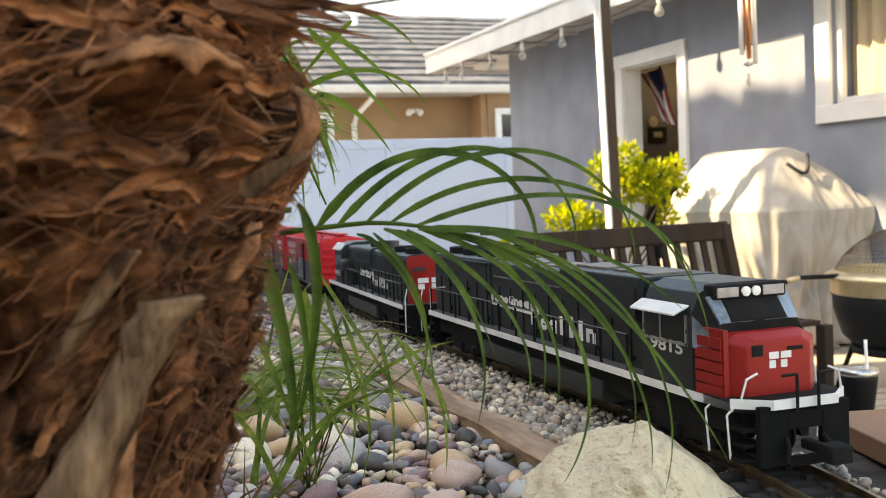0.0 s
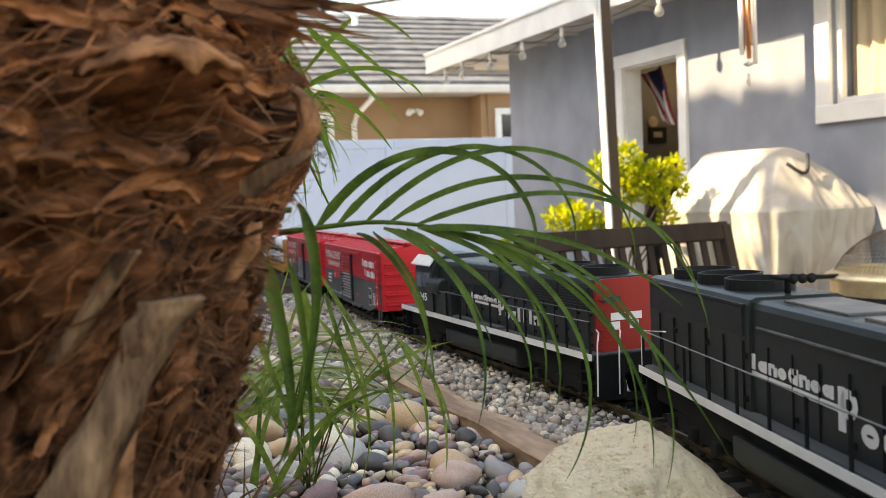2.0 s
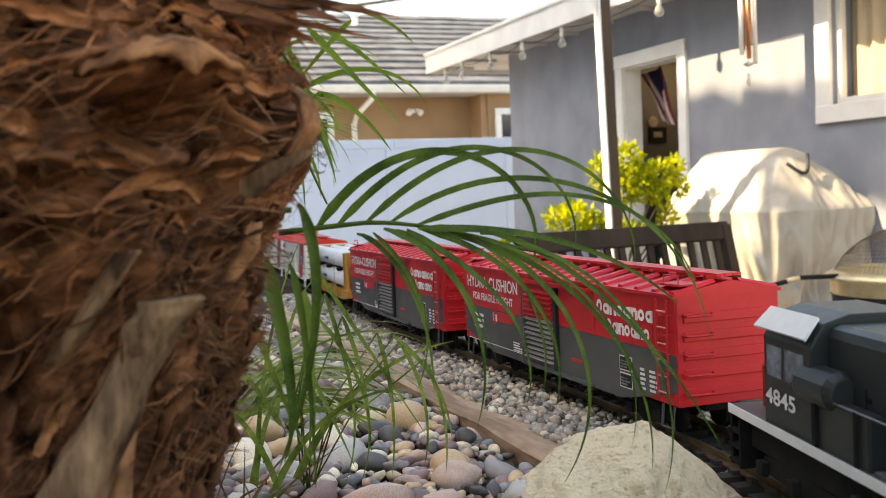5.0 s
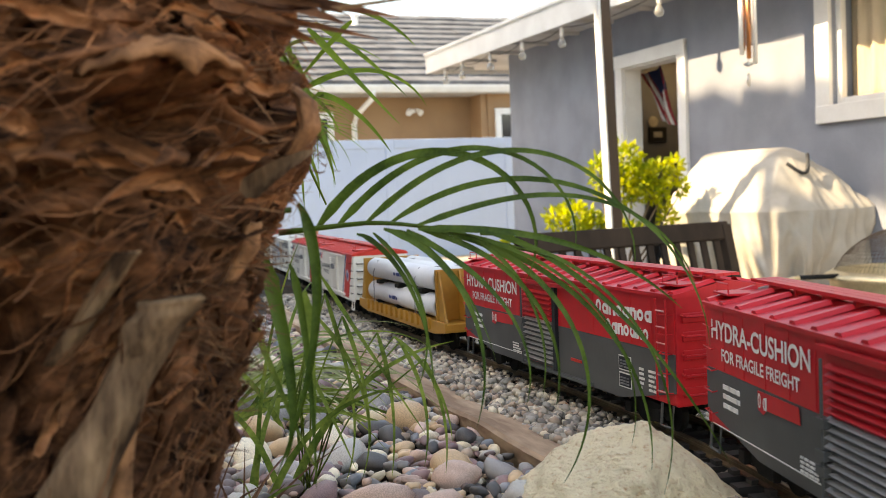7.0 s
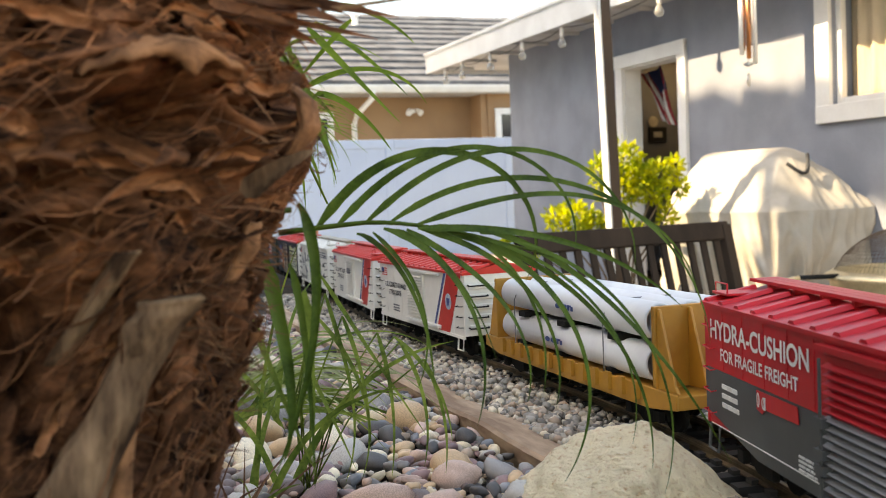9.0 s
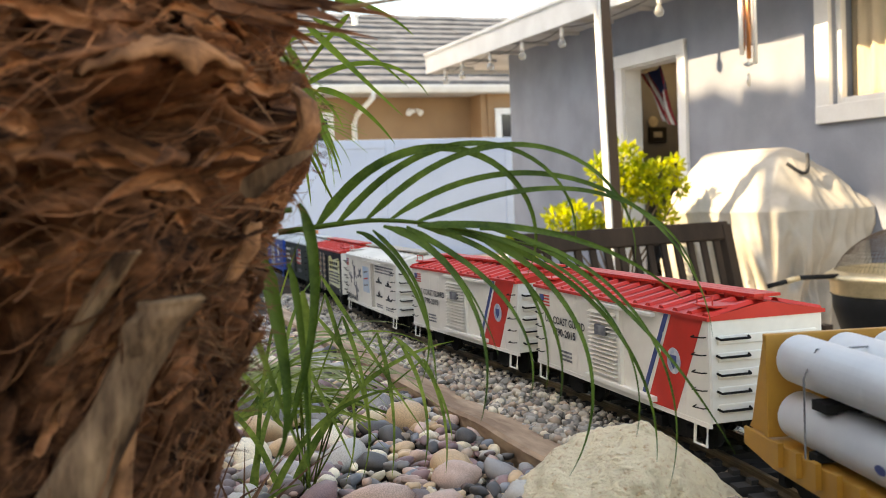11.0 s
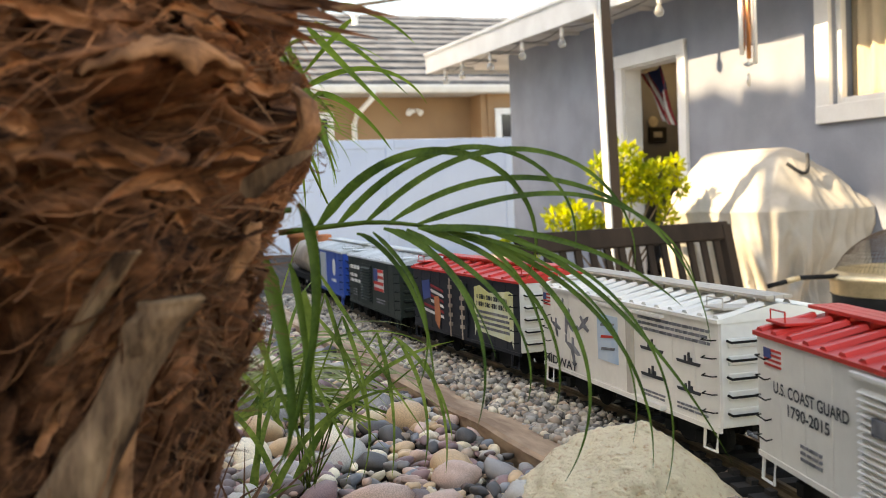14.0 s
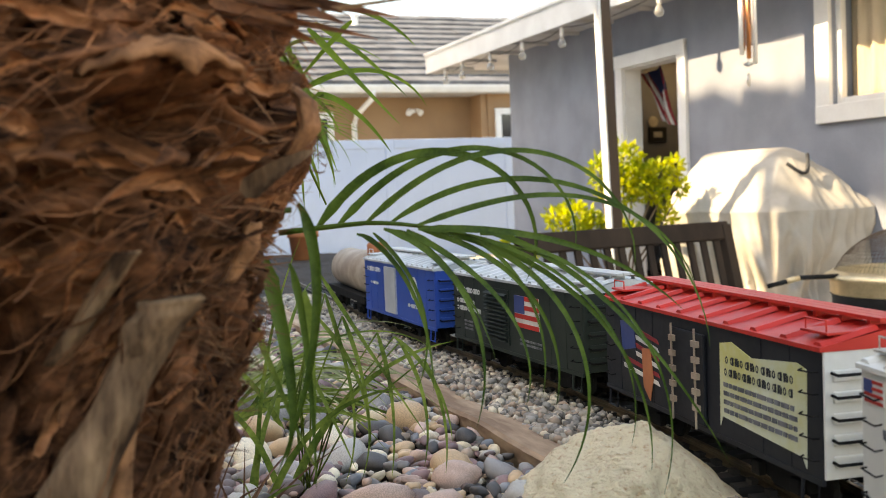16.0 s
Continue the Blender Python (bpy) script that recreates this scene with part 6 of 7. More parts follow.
    part("emblem", bm, LETTER, nose, "white nose emblem")
    bm = bmesh.new()
    box(bm, 0.3485, 0.3500, -0.026, -0.016, 0.088, 0.097)
    box(bm, 0.349, 0.3502, 0.008, 0.022, 0.091, 0.094)
    part("nose_hatch", bm, UNDER, nose)
    # front platform with its white edge
    bm = bmesh.new()
    outline = [(0.320, S), (0.358, S), (0.380, -0.030), (0.380, 0.030), (0.358, -S), (0.320, -S)]
    lo = [bm.verts.new((x, y, 0.048)) for x, y in outline]
    hi = [bm.verts.new((x, y, 0.056)) for x, y in outline]
    bm.faces.new(list(reversed(lo))), bm.faces.new(hi)
    for j in range(6):
        bm.faces.new((lo[j], lo[(j + 1) % 6], hi[(j + 1) % 6], hi[j]))
    part("front_platform", bm, UNDER, c)
    bm = bmesh.new()
    for j in (1, 2, 3):
        p, q = outline[j], outline[j + 1]
        d = Vector((q[0] - p[0], q[1] - p[1], 0)).normalized()
        nn = Vector((d.y, -d.x, 0)) * 0.0012
        vs = [bm.verts.new(v) for v in ((p[0] + nn.x, p[1] + nn.y, 0.051), (q[0] + nn.x, q[1] + nn.y, 0.051), (q[0] + nn.x, q[1] + nn.y, 0.0585), (p[0] + nn.x, p[1] + nn.y, 0.0585))]
        ws = [bm.verts.new(v.co - nn * 2) for v in vs]
        bm.faces.new(vs), bm.faces.new(list(reversed(ws)))
        for k in range(4):
            bm.faces.new((vs[k], ws[k], ws[(k + 1) % 4], vs[(k + 1) % 4]))
    part("platform_edge", bm, LETTER, c, "white platform edge")
    for x in (0.330, 0.360):
        bm = bmesh.new()
        rod(bm, [(x - 0.004, S + 0.0005, 0.010), (x - 0.004, S - 0.002, 0.045), (x + 0.004, S + 0.006, 0.058), (x + 0.006, S + 0.010, 0.074), (x + 0.006, S + 0.020, 0.078)], 0.0010)
        part("white_handrail", bm, LETTER, c, "white bent handrail")
        bm = bmesh.new()
        rod(bm, [(x - 0.004, -S - 0.0005, 0.010), (x - 0.004, -S + 0.002, 0.045), (x + 0.004, -S - 0.006, 0.058), (x + 0.006, -S - 0.010, 0.074), (x + 0.006, -S - 0.020, 0.078)], 0.0010)
        part("white_handrail", bm, LETTER, c, "white bent handrail")
    bm = bmesh.new()
    for y in (-0.010, 0.010):
        rod(bm, [(0.384, y, 0.048), (0.384, y, 0.078)], 0.0014)
    rod(bm, [(0.384, -0.010, 0.078), (0.384, -0.024, 0.078)], 0.0012)
    rod(bm, [(0.384, 0.010, 0.078), (0.384, 0.024, 0.078)], 0.0012)
    part("front_railing", bm, UNDER, c)
    pilot(c, 0.374, 1, 0.042)
    pilot(c, -0.425, -1)
    railing(c, -0.415, 0.19, 12, 0.055, 0.090)
    bm = bmesh.new()
    for k in range(2):
        y = S + 0.006 + k * 0.03
        rod(bm, [(-0.432, y, 0.012), (-0.432, y, 0.088), (-0.384, y + 0.01, 0.092)], 0.0009)
        part("rear_handrail", bm, LETTER, c, "white bent handrail")
        bm = bmesh.new()
    bm.free()


def loco_b():
    c = rolling("locomotive", "dark grey diesel model locomotive with red end and roof fans", "locomotive", 1.615, 0.64, "locomotives")
    loco_under(c, -0.315, 0.305, (-0.13, 0.11), (-0.215, 0.215))
    bm = bmesh.new()
    hood(bm, -0.175, 0.288, 0.0385, 0.047, 0.1335, 0.008)
    body = part("hood", bm, LOCO_GREY, c)
    bm = bmesh.new()
    hood(bm, 0.286, 0.293, 0.0385, 0.047, 0.1320, 0.008)
    end = part("red_end", bm, LOCO_RED, c, "red hood end")
    bm = bmesh.new()
    for y0, y1 in ((-0.022, -0.004), (0.001, 0.016)):
        box(bm, 0.293, 0.293 + 0.0008, y0, y1, 0.0955 - 0.0080, 0.0955)
        box(bm, 0.293, 0.293 + 0.0008, y0, y0 + 0.011, 0.0775, 0.0955 - 0.0095)
    part("emblem", bm, LETTER, end, "white end emblem")
    boxpart("number_board", (0.293, 0.2950, -0.031, -0.010, 0.107, 0.1135), INK, end, "black number board")
    bm = bmesh.new()
    for k in range(6):
        z = 0.056 + k * 0.011
        rod(bm, [(0.293, -0.036, z), (0.297, -0.036, z), (0.297, -0.024, z), (0.293, -0.024, z)], 0.0008)
    part("end_ladder", bm, LOCO_RED, end)
    for x0, x1 in ((0.140, 0.206), (0.210, 0.278)):
        bm = bmesh.new()
        box(bm, x0, x1, -0.0398, -0.0384, 0.1005, 0.1230)
        g = part("grille", bm, DARK_MESH, body, "black radiator grille")
        bm = bmesh.new()
        for k in range(7):
            z = 0.1015 + k * 0.0031
            box(bm, x0 + 0.001, x1 - 0.001, -0.0408, -0.0398, z, z + 0.0010)
        part("grille_screen", bm, LOCO_GREY, g)
    bm = bmesh.new()
    hood(bm, -0.09, 0.045, 0.043, 0.105, 0.136, 0.008)
    blister = part("blister", bm, LOCO_GREY, body, bevel=0.002)
    boxpart("grille", (-0.07, 0.02, -0.0440, -0.0430, 0.113, 0.124), DARK_MESH, blister)
    bm = bmesh.new()
    for k in range(17):
        x = -0.155 + k * 0.027
        box(bm, x - 0.0005, x + 0.0005, -0.0392, -0.036, 0.05, 0.10)
        for z in (0.060, 0.072, 0.092):
            box(bm, x + 0.003, x + 0.006, -0.0400, -0.036, z, z + 0.003)
    part("door_seams", bm, UNDER, body)["kind"] = "stuff"
    name_shapes(-0.055, 0.158, 0.066, 0.78, body, -0.0386)
    bm = bmesh.new()
    box(bm, 0.03, 0.285, -0.0395, -0.0385, 0.0965, 0.0975)
    part("drip_rail", bm, RAIL_GREY, body)
    boxpart("air_duct", (-0.10, 0.06, -0.050, -0.0390, 0.047, 0.058), CAR_GREY, c, bevel=0.001)
    for x in (0.245, 0.170):
        fan(c, x, 0.1333, 0.027)
    fan(c, -0.01, 0.1358, 0.027)
    bm = bmesh.new()
    lathe(bm, [(0.010, 0.1335), (0.010, 0.147), (0.007, 0.147), (0.007, 0.136)], 14, Matrix.Translation((0.06, 0, 0)))
    part("exhaust_stack", bm, CAR_GREY, c)
    # cab at the trailing end
    bm = bmesh.new()
    ring = [(-0.050, 0.047), (-0.050, 0.118), (-0.040, 0.134), (-0.022, 0.1395), (0.022, 0.1395), (0.040, 0.134), (0.050, 0.118), (0.050, 0.047)]
    loft(bm, [[(-0.252, y, z) for y, z in ring], [(-0.178, y, z) for y, z in ring]])
    cab = part("cab", bm, LOCO_GREY, c, bevel=0.001)
    bm = bmesh.new()
    for a, b in ((-0.245, -0.222), (-0.216, -0.188)):
        box(bm, a, b, -0.0506, -0.050, 0.090, 0.112)
    # this glass too has the sky reflection in its base colour
    part("side_window", bm, CAB_GLASS_SKY, cab, "dark cab side window")
    bm = bmesh.new()
    vs = [(-0.262, -0.052, 0.1225), (-0.180, -0.052, 0.1225), (-0.182, -0.041, 0.1365), (-0.256, -0.041, 0.1365)]
    lo = [bm.verts.new(q) for q in vs]
    hi = [bm.verts.new((q[0], q[1] - 0.001, q[2] + 0.0015)) for q in vs]
    bm.faces.new(list(reversed(lo))), bm.faces.new(hi)
    for j in range(4):
        bm.faces.new((lo[j], lo[(j + 1) % 4], hi[(j + 1) % 4], hi[j]))
    part("cab_roof_edge", bm, LETTER, cab, "white cab roof edge")
    bm = bmesh.new()
    loft(bm, [[(-0.300, y * 0.62, 0.047 + (z - 0.047) * 0.55) for y, z in ring], [(-0.252, y * 0.72, 0.047 + (z - 0.047) * 0.62) for y, z in ring]])
    part("short_nose", bm, LOCO_RED, c, "red short nose")
    writing("4845", -0.248, -0.200, 0.070, 0.0115, LETTER, cab, -0.0500)
    bm = bmesh.new()
    lathe(bm, [(0.012, -0.045), (0.013, -0.04), (0.013, 0.0), (0.010, 0.006)], 16, pose(-0.150, -0.044, 0.094, 0, 90, 0))
    box(bm, -0.176, -0.105, -0.050, -0.0386, 0.047, 0.088)
    part("air_intake", bm, LOCO_GREY, c, bevel=0.0015)
    pilot(c, 0.304, 1)
    pilot(c, -0.316, -1)
    railing(c, -0.17, 0.300, 10, 0.055, 0.089)
    bm = bmesh.new()
    for x, y in ((0.306, S + 0.004), (0.306, S + 0.03), (0.306, 0.03)):
        rod(bm, [(x + 0.004, y, 0.012), (x + 0.006, y, 0.066), (x + 0.002, y + 0.004, 0.078), (x - 0.006, y + 0.006, 0.080)], 0.0009)
        part("white_handrail", bm, LETTER, c, "white bent handrail")
        bm = bmesh.new()
    bm.free()


loco_a()
loco_b()
red_boxcar(2.2997)
red_boxcar(2.9026)
flat_car(3.468)
guard_car(3.9558)
guard_car(4.3873)
ship_car(4.8394)
flag_car(5.2834)
green_car(5.72)
blue_car(6.165)
tank_car(6.61)


# ---- plants ----
def blade(bm, p, d, n, length, width, bend_by, power=1.4, steps=12, fold=0.25, taper=0.12, twist=0.0):
    """A leaf blade with a fold along its middle: it starts at p along d and bends down by bend_by degrees."""
    p, d, n = Vector(p), Vector(d).normalized(), Vector(n).normalized()
    flat = Vector((d.x, d.y, 0))
    flat = flat.normalized() if flat.length > 1e-4 else Vector((1, 0, 0))
    a0 = math.atan2(d.z, Vector((d.x, d.y, 0)).length)
    rows, done = [], 0.0
    for i in range(steps + 1):
        f = i / steps
        a = a0 - radians(bend_by) * f ** power
        t = flat * math.cos(a) + Vector((0, 0, math.sin(a)))
        nn = (Matrix.Rotation(twist * f, 3, t) @ n)
        side = t.cross(nn).normalized()
        face = side.cross(t)
        w = width * 0.5 * min(1.0, 0.35 + 5 * f) * (1 - f) ** 0.6 if f > taper else width * 0.5 * (0.35 + 0.65 * f / taper)
        w = max(w, width * 0.02)
        rows.append((bm.verts.new(p + side * w), bm.verts.new(p - face * w * fold), bm.verts.new(p - side * w)))
        p = p + t * (length / steps)
    for a, b in zip(rows, rows[1:]):
        bm.faces.new((a[0], a[1], b[1], b[0]))
        bm.faces.new((a[1], a[2], b[2], b[1]))


def plant(name, label, category, at=None):
    return thing(name, label, category, Matrix.Translation(at) if at is not None else None)


TRUNK = Vector((-0.250, 0.52, 0.0))


def trunk_r(z, a):
    k = 0.119 + 0.026 * (z - 0.75) / 0.35 + 0.014 * math.exp(-((z - 1.025) / 0.036) ** 2) - 0.012 * min(1.0, max(0.0, (z - 1.055) / 0.03))
    return k + 0.008 * noise.noise((math.cos(a) * 2.2, math.sin(a) * 2.2, z * 9))


def trunk_at(z, a, off=0.0):
    r = trunk_r(z, a) + off
    return Vector((TRUNK.x + 0.19 * (z - 0.9) + r * math.cos(a), TRUNK.y + r * math.sin(a), z))


def fibre_flow(a, z):
    """The way the fibre runs over the trunk: wavy and level above, slanting below, upright along the flank."""
    low = min(1.0, max(0.0, (0.99 - z) / 0.05))
    flank = min(1.0, max(0.0, (math.degrees(a) + 30) / 12))
    wave = noise.noise((a * 2.4, z * 15, 3.0))
    return (0.20 + 0.9 * wave) * (1 - low) + low * ((0.85 + 0.35 * wave) * (1 - flank) + (1.40 + 0.3 * wave) * flank)


# dark hollows between the leaf bases: angle, height, reach in degrees and metres, depth
HOLLOWS = [(-45, 1.040, 10, 0.010, 0.034), (-35, 1.036, 8, 0.012, 0.034), (-20, 0.997, 6, 0.013, 0.032), (-33, 1.006, 6, 0.006, 0.020), (-62, 1.070, 6, 0.008, 0.022), (-62, 1.036, 5, 0.008, 0.020),
           (-56, 0.990, 6, 0.007, 0.020), (-59, 0.950, 8, 0.020, 0.030), (-66, 0.905, 7, 0.018, 0.028), (-52, 0.915, 4, 0.018, 0.024), (-26, 0.950, 4, 0.016, 0.022), (-31, 0.915, 4, 0.022, 0.024), (-30, 1.085, 7, 0.007, 0.020), (-18, 1.050, 5, 0.008, 0.022), (-50, 1.088, 6, 0.006, 0.016), (-11, 1.010, 8, 0.009, 0.030), (-8, 0.972, 7, 0.010, 0.016), (-70, 0.975, 5, 0.012, 0.022), (-68, 0.915, 6, 0.016, 0.022), (-58, 1.012, 5, 0.005, 0.016), (-25, 1.020, 4, 0.006, 0.02), (-14, 0.935, 4, 0.012, 0.012), (-46, 0.902, 4, 0.020, 0.02)]


def hollow(a, z):
    deg = math.degrees(a)
    return sum(depth * math.exp(-((deg - ha) / ra) ** 2 - ((z - hz) / rz) ** 2) for ha, hz, ra, rz, depth in HOLLOWS)


def fibre_relief(a, z):
    s, h = (a + 0.7) * 0.13, z - 0.98
    s += 0.012 * noise.noise((s * 28, h * 28, 4.0))
    h += 0.012 * noise.noise((s * 28, h * 28, 9.0))
    flow = fibre_flow(a, z)
    u, v = s * math.cos(flow) + h * math.sin(flow), h * math.cos(flow) - s * math.sin(flow)
    d = 0.046 * (0.34 - abs(noise.noise((u * 16, v * 48, 1.0)))) + 0.014 * (0.34 - abs(noise.noise((u * 36, v * 130, 5.0))))
    d += 0.0022 * noise.noise((u * 70, v * 320, 2.0)) + 0.0008 * noise.noise((u * 150, v * 800, 7.0))
    return d - 1.5 * hollow(a, z)


def build_palm():
    palm = plant("palm_tree", "shaggy palm trunk wrapped in brown fibre and old leaf stubs", "palm tree")
    # the core: folded fibre matting with deep hollows
    bm = bmesh.new()
    heights = [0.66 + 0.014 * j for j in range(10)] + [0.80 + 0.0011 * j for j in range(320)] + [1.16 + 0.02 * j for j in range(12)]
    na = 400
    rows = []
    for z in heights:
        row = []
        for i in range(na):
            a = radians(-135 + 200 * i / (na - 1))
            row.append(bm.verts.new(trunk_at(z, a, -0.010 + fibre_relief(a, z))))
        rows.append(row)
    for p, q in zip(rows, rows[1:]):
        for i in range(na - 1):
            bm.faces.new((p[i], p[i + 1], q[i + 1], q[i]))
    part("trunk", bm, MATTING, palm, smooth=True)
    bm = bmesh.new()
    tube(bm, [(-0.30, 0.56, 0.60), (-0.285, 0.56, 1.0), (-0.27, 0.56, 1.9)], [0.085, 0.085, 0.08], 16)
    part("heartwood", bm, MATTING, palm)
    rng = random.Random(5)

    def frame_of(a):
        return Vector((math.cos(a), math.sin(a), 0)), Vector((-math.sin(a), math.cos(a), 0))

    def stub(path, material, seed, label):
        """An old leaf base: rings along (angle, height, stand-off, half width, half thickness), with a rough cut end."""
        bm = bmesh.new()
        rings = []
        fine = []
        for p, q in zip(path, path[1:]):
            fine += [[x + (y - x) * j / 6 for x, y in zip(p, q)] for j in range(6)]
        fine.append(list(path[-1]))
        for i, (deg, z, off, hw, ht) in enumerate(fine):
            a = radians(deg)
            rad, tan = frame_of(a)
            c = trunk_at(z, a, off)
            ring = []
            for k in range(28):
                g = 6.28319 * k / 28
                w = 1 + 0.30 * noise.noise((math.cos(g) * 1.6, math.sin(g) * 1.6, i * 0.20 + seed)) + 0.14 * noise.noise((math.cos(g) * 6, math.sin(g) * 6, i * 0.08 + seed))
                ring.append(c + tan * (hw * w * math.cos(g)) + rad * (ht * w * math.sin(g)) + Vector((0, 0, 0.0022 * noise.noise((g * 2.0, seed, i * 0.3)) if i == 0 else 0)))
            rings.append(ring)
        loft(bm, rings)
        return part("leaf_stub", bm, material, palm, label, smooth=True)

    stub([(-36.5, 0.961, 0.018, 0.0150, 0.011), (-37.5, 0.953, 0.017, 0.0140, 0.010), (-39, 0.937, 0.013, 0.0112, 0.009), (-41.5, 0.915, 0.010, 0.0125, 0.010), (-45, 0.885, 0.006, 0.0170, 0.011), (-49, 0.840, 0.000, 0.0240, 0.012)], BOOT, 1, "thick tan leaf stub with a rough cut end")
    stub([(-45, 0.982, 0.010, 0.0044, 0.006), (-46, 0.974, 0.008, 0.0046, 0.006), (-47.5, 0.955, 0.000, 0.0050, 0.006), (-49, 0.935, -0.012, 0.0060, 0.006)], BOOT, 2, "narrow brown leaf stub")
    stub([(-64, 0.930, 0.002, 0.006, 0.007), (-65, 0.905, -0.002, 0.009, 0.008), (-68, 0.860, -0.006, 0.014, 0.009)], BOOT, 4, "weathered brown leaf stub")
    stub([(-37.5, 0.925, 0.006, 0.0035, 0.005), (-38, 0.900, 0.008, 0.0050, 0.006), (-37, 0.870, 0.006, 0.0065, 0.007)], LEDGE, 6, "split orange-brown leaf stub")
    stub([(-6, 1.062, -0.004, 0.008, 0.003), (-8, 1.048, 0.012, 0.0125, 0.004), (-9, 1.034, 0.014, 0.0120, 0.004), (-10, 1.022, 0.008, 0.0060, 0.003)], LEDGE, 8, "torn reddish bark chip")
    stub([(-10, 0.990, 0.004, 0.007, 0.004), (-11, 0.978, 0.008, 0.009, 0.004), (-13, 0.962, 0.004, 0.006, 0.004)], LEDGE, 9, "torn reddish bark chip")
    # the ledge of a broken leaf base, lit on top, with a drooping tongue at its middle
    bm = bmesh.new()
    rings = []
    for i in range(41):
        f = i / 40 * 2 - 1
        a = radians(-42 + 14.0 * f)
        z = 1.063 - 0.011 * abs(f) ** 1.8 + 0.0012 * noise.noise((f * 3, 1, 0))
        rad, tan = frame_of(a)
        reach = 0.013 * (1 - f * f) ** 0.5 + 0.003
        tongue = 0.009 * math.exp(-((f - 0.05) / 0.16) ** 2)
        thin = 0.35 + 0.65 * (1 - f * f)
        prof = [(-0.016, 0.006 * thin), (reach * 0.4, 0.0060 * thin), (reach, 0.001), (reach + 0.001, -0.002 * thin - tongue), (reach - 0.002, -0.003 * thin - tongue), (reach * 0.4, -0.002 * thin), (-0.016, -0.003 * thin)]
        rings.append([trunk_at(z, a, 0.0) + rad * (u + 0.0030 * noise.noise((f * 6, u * 80, 2))) + Vector((0, 0, w + 0.0028 * noise.noise((f * 8, u * 60, 5)))) for u, w in prof])
    loft(bm, rings)
    part("leaf_stub", bm, LEDGE, palm, "broken pale brown leaf base with a drooping tongue", smooth=True)
    # torn, curling pieces of matting
    spots = [(-41 + 4 * k, 1.004 + 0.0045 * k, 0.028, 0.005, 0.40) for k in range(4)] + [(-60, 1.012, 0.035, 0.008, 0.2), (-52, 1.000, 0.04, 0.007, 0.1), (-12, 1.012, 0.030, 0.010, 0.9), (-14, 0.905, 0.028, 0.012, 0.5), (-48, 1.016, 0.03, 0.006, 0.15)]
    for k in range(270):
        if k < len(spots):
            deg, z, L, wd, flow = spots[k]
            a, dirn = radians(deg), 1
            curl = 0.014
        else:
            a, z = radians(rng.uniform(-85, 8)), rng.uniform(0.84, 1.13)
            if hollow(a, z) > 0.006:
                continue
            flow = fibre_flow(a, z) + rng.gauss(0, 0.30)
            L, wd, dirn = rng.uniform(0.016, 0.050), rng.choice((0.0018, 0.0025, 0.0035, 0.005, 0.008)), rng.choice((-1, 1))
            curl = rng.uniform(0.002, 0.014) * (0.55 if math.cos(a) > 0.9 else 1.0)
        arch = rng.uniform(-0.010, 0.012)
        rise = rng.uniform(0.0, 0.006)
        bm = bmesh.new()
        rows = []
        for i in range(13):
            f = i / 12
            row = []
            for q in range(7):
                v = q / 6 - 0.5
                edge = wd * (0.55 + 1.1 * f * (1 - f) * 2) * (1 + 0.7 * noise.noise((f * 6, q * 1.1, k * 1.7)))
                uu, vv = dirn * L * f, v * edge + arch * math.sin(3.14 * f) + 0.003 * noise.noise((f * 4, k * 2.3, 0))
                aa = a + (uu * math.cos(flow) - vv * math.sin(flow)) / 0.14
                zz = z + uu * math.sin(flow) + vv * math.cos(flow)
                out = max(-0.004, fibre_relief(a, z) * (1 - f)) - 0.006 + rise * f + curl * (f * f + 1.2 * (v + 0.2) ** 2) + 0.004 * noise.noise((f * 5, q * 0.7, k * 3.1))
                row.append(trunk_at(zz, aa, out))
            rows.append(row)
        vs = [[bm.verts.new(x) for x in r] for r in rows]
        for g, h in zip(vs, vs[1:]):
            for q in range(6):
                bm.faces.new((g[q], g[q + 1], h[q + 1], h[q]))
        part("fibre_flap", bm, FLAP, palm, smooth=True)
    # matted fibre in wandering threads
    bm = bmesh.new()
    for k in range(1500):
        a, z = radians(rng.uniform(-90, 14)), rng.uniform(0.83, 1.13)
        if hollow(a, z) > 0.008 and k % 6:
            continue
        L = rng.uniform(0.010, 0.045)
        wd = rng.choice((0.0002, 0.0003, 0.0004, 0.0006))
        flow = fibre_flow(a, z) + rng.gauss(0, 0.35)
        dirn, off, ph = rng.choice((-1, 1)), rng.uniform(-0.008, 0.002), rng.uniform(0, 9)
        lift = rng.uniform(-0.002, 0.006) if rng.random() < 0.9 else rng.uniform(0.006, 0.016)
        lie = fibre_relief(a, z)
        prev = None
        for i in range(6):
            f = i / 5
            run = dirn * L * f
            aa = a + run * math.cos(flow) / 0.13
            zz = z + run * math.sin(flow) + 0.004 * math.sin(ph + f * 5)
            c = trunk_at(zz, aa, lie + off + lift * f + 0.002 * math.sin(ph * 2 + f * 6))
            w = wd * (1 - 0.7 * f)
            up = Vector((0, 0, 1)) * math.cos(flow) + Vector((-math.sin(aa), math.cos(aa), 0)) * -math.sin(flow)
            cur = (bm.verts.new(c + up * w), bm.verts.new(c - up * w))
            if prev:
                bm.faces.new((prev[0], prev[1], cur[1], cur[0]))
            prev = cur
    part("fibre", bm, STRAND, palm, "matted reddish brown palm fibre")["kind"] = "stuff"
    # loose hairs along the outline, thickest on the lower flank
    bm = bmesh.new()
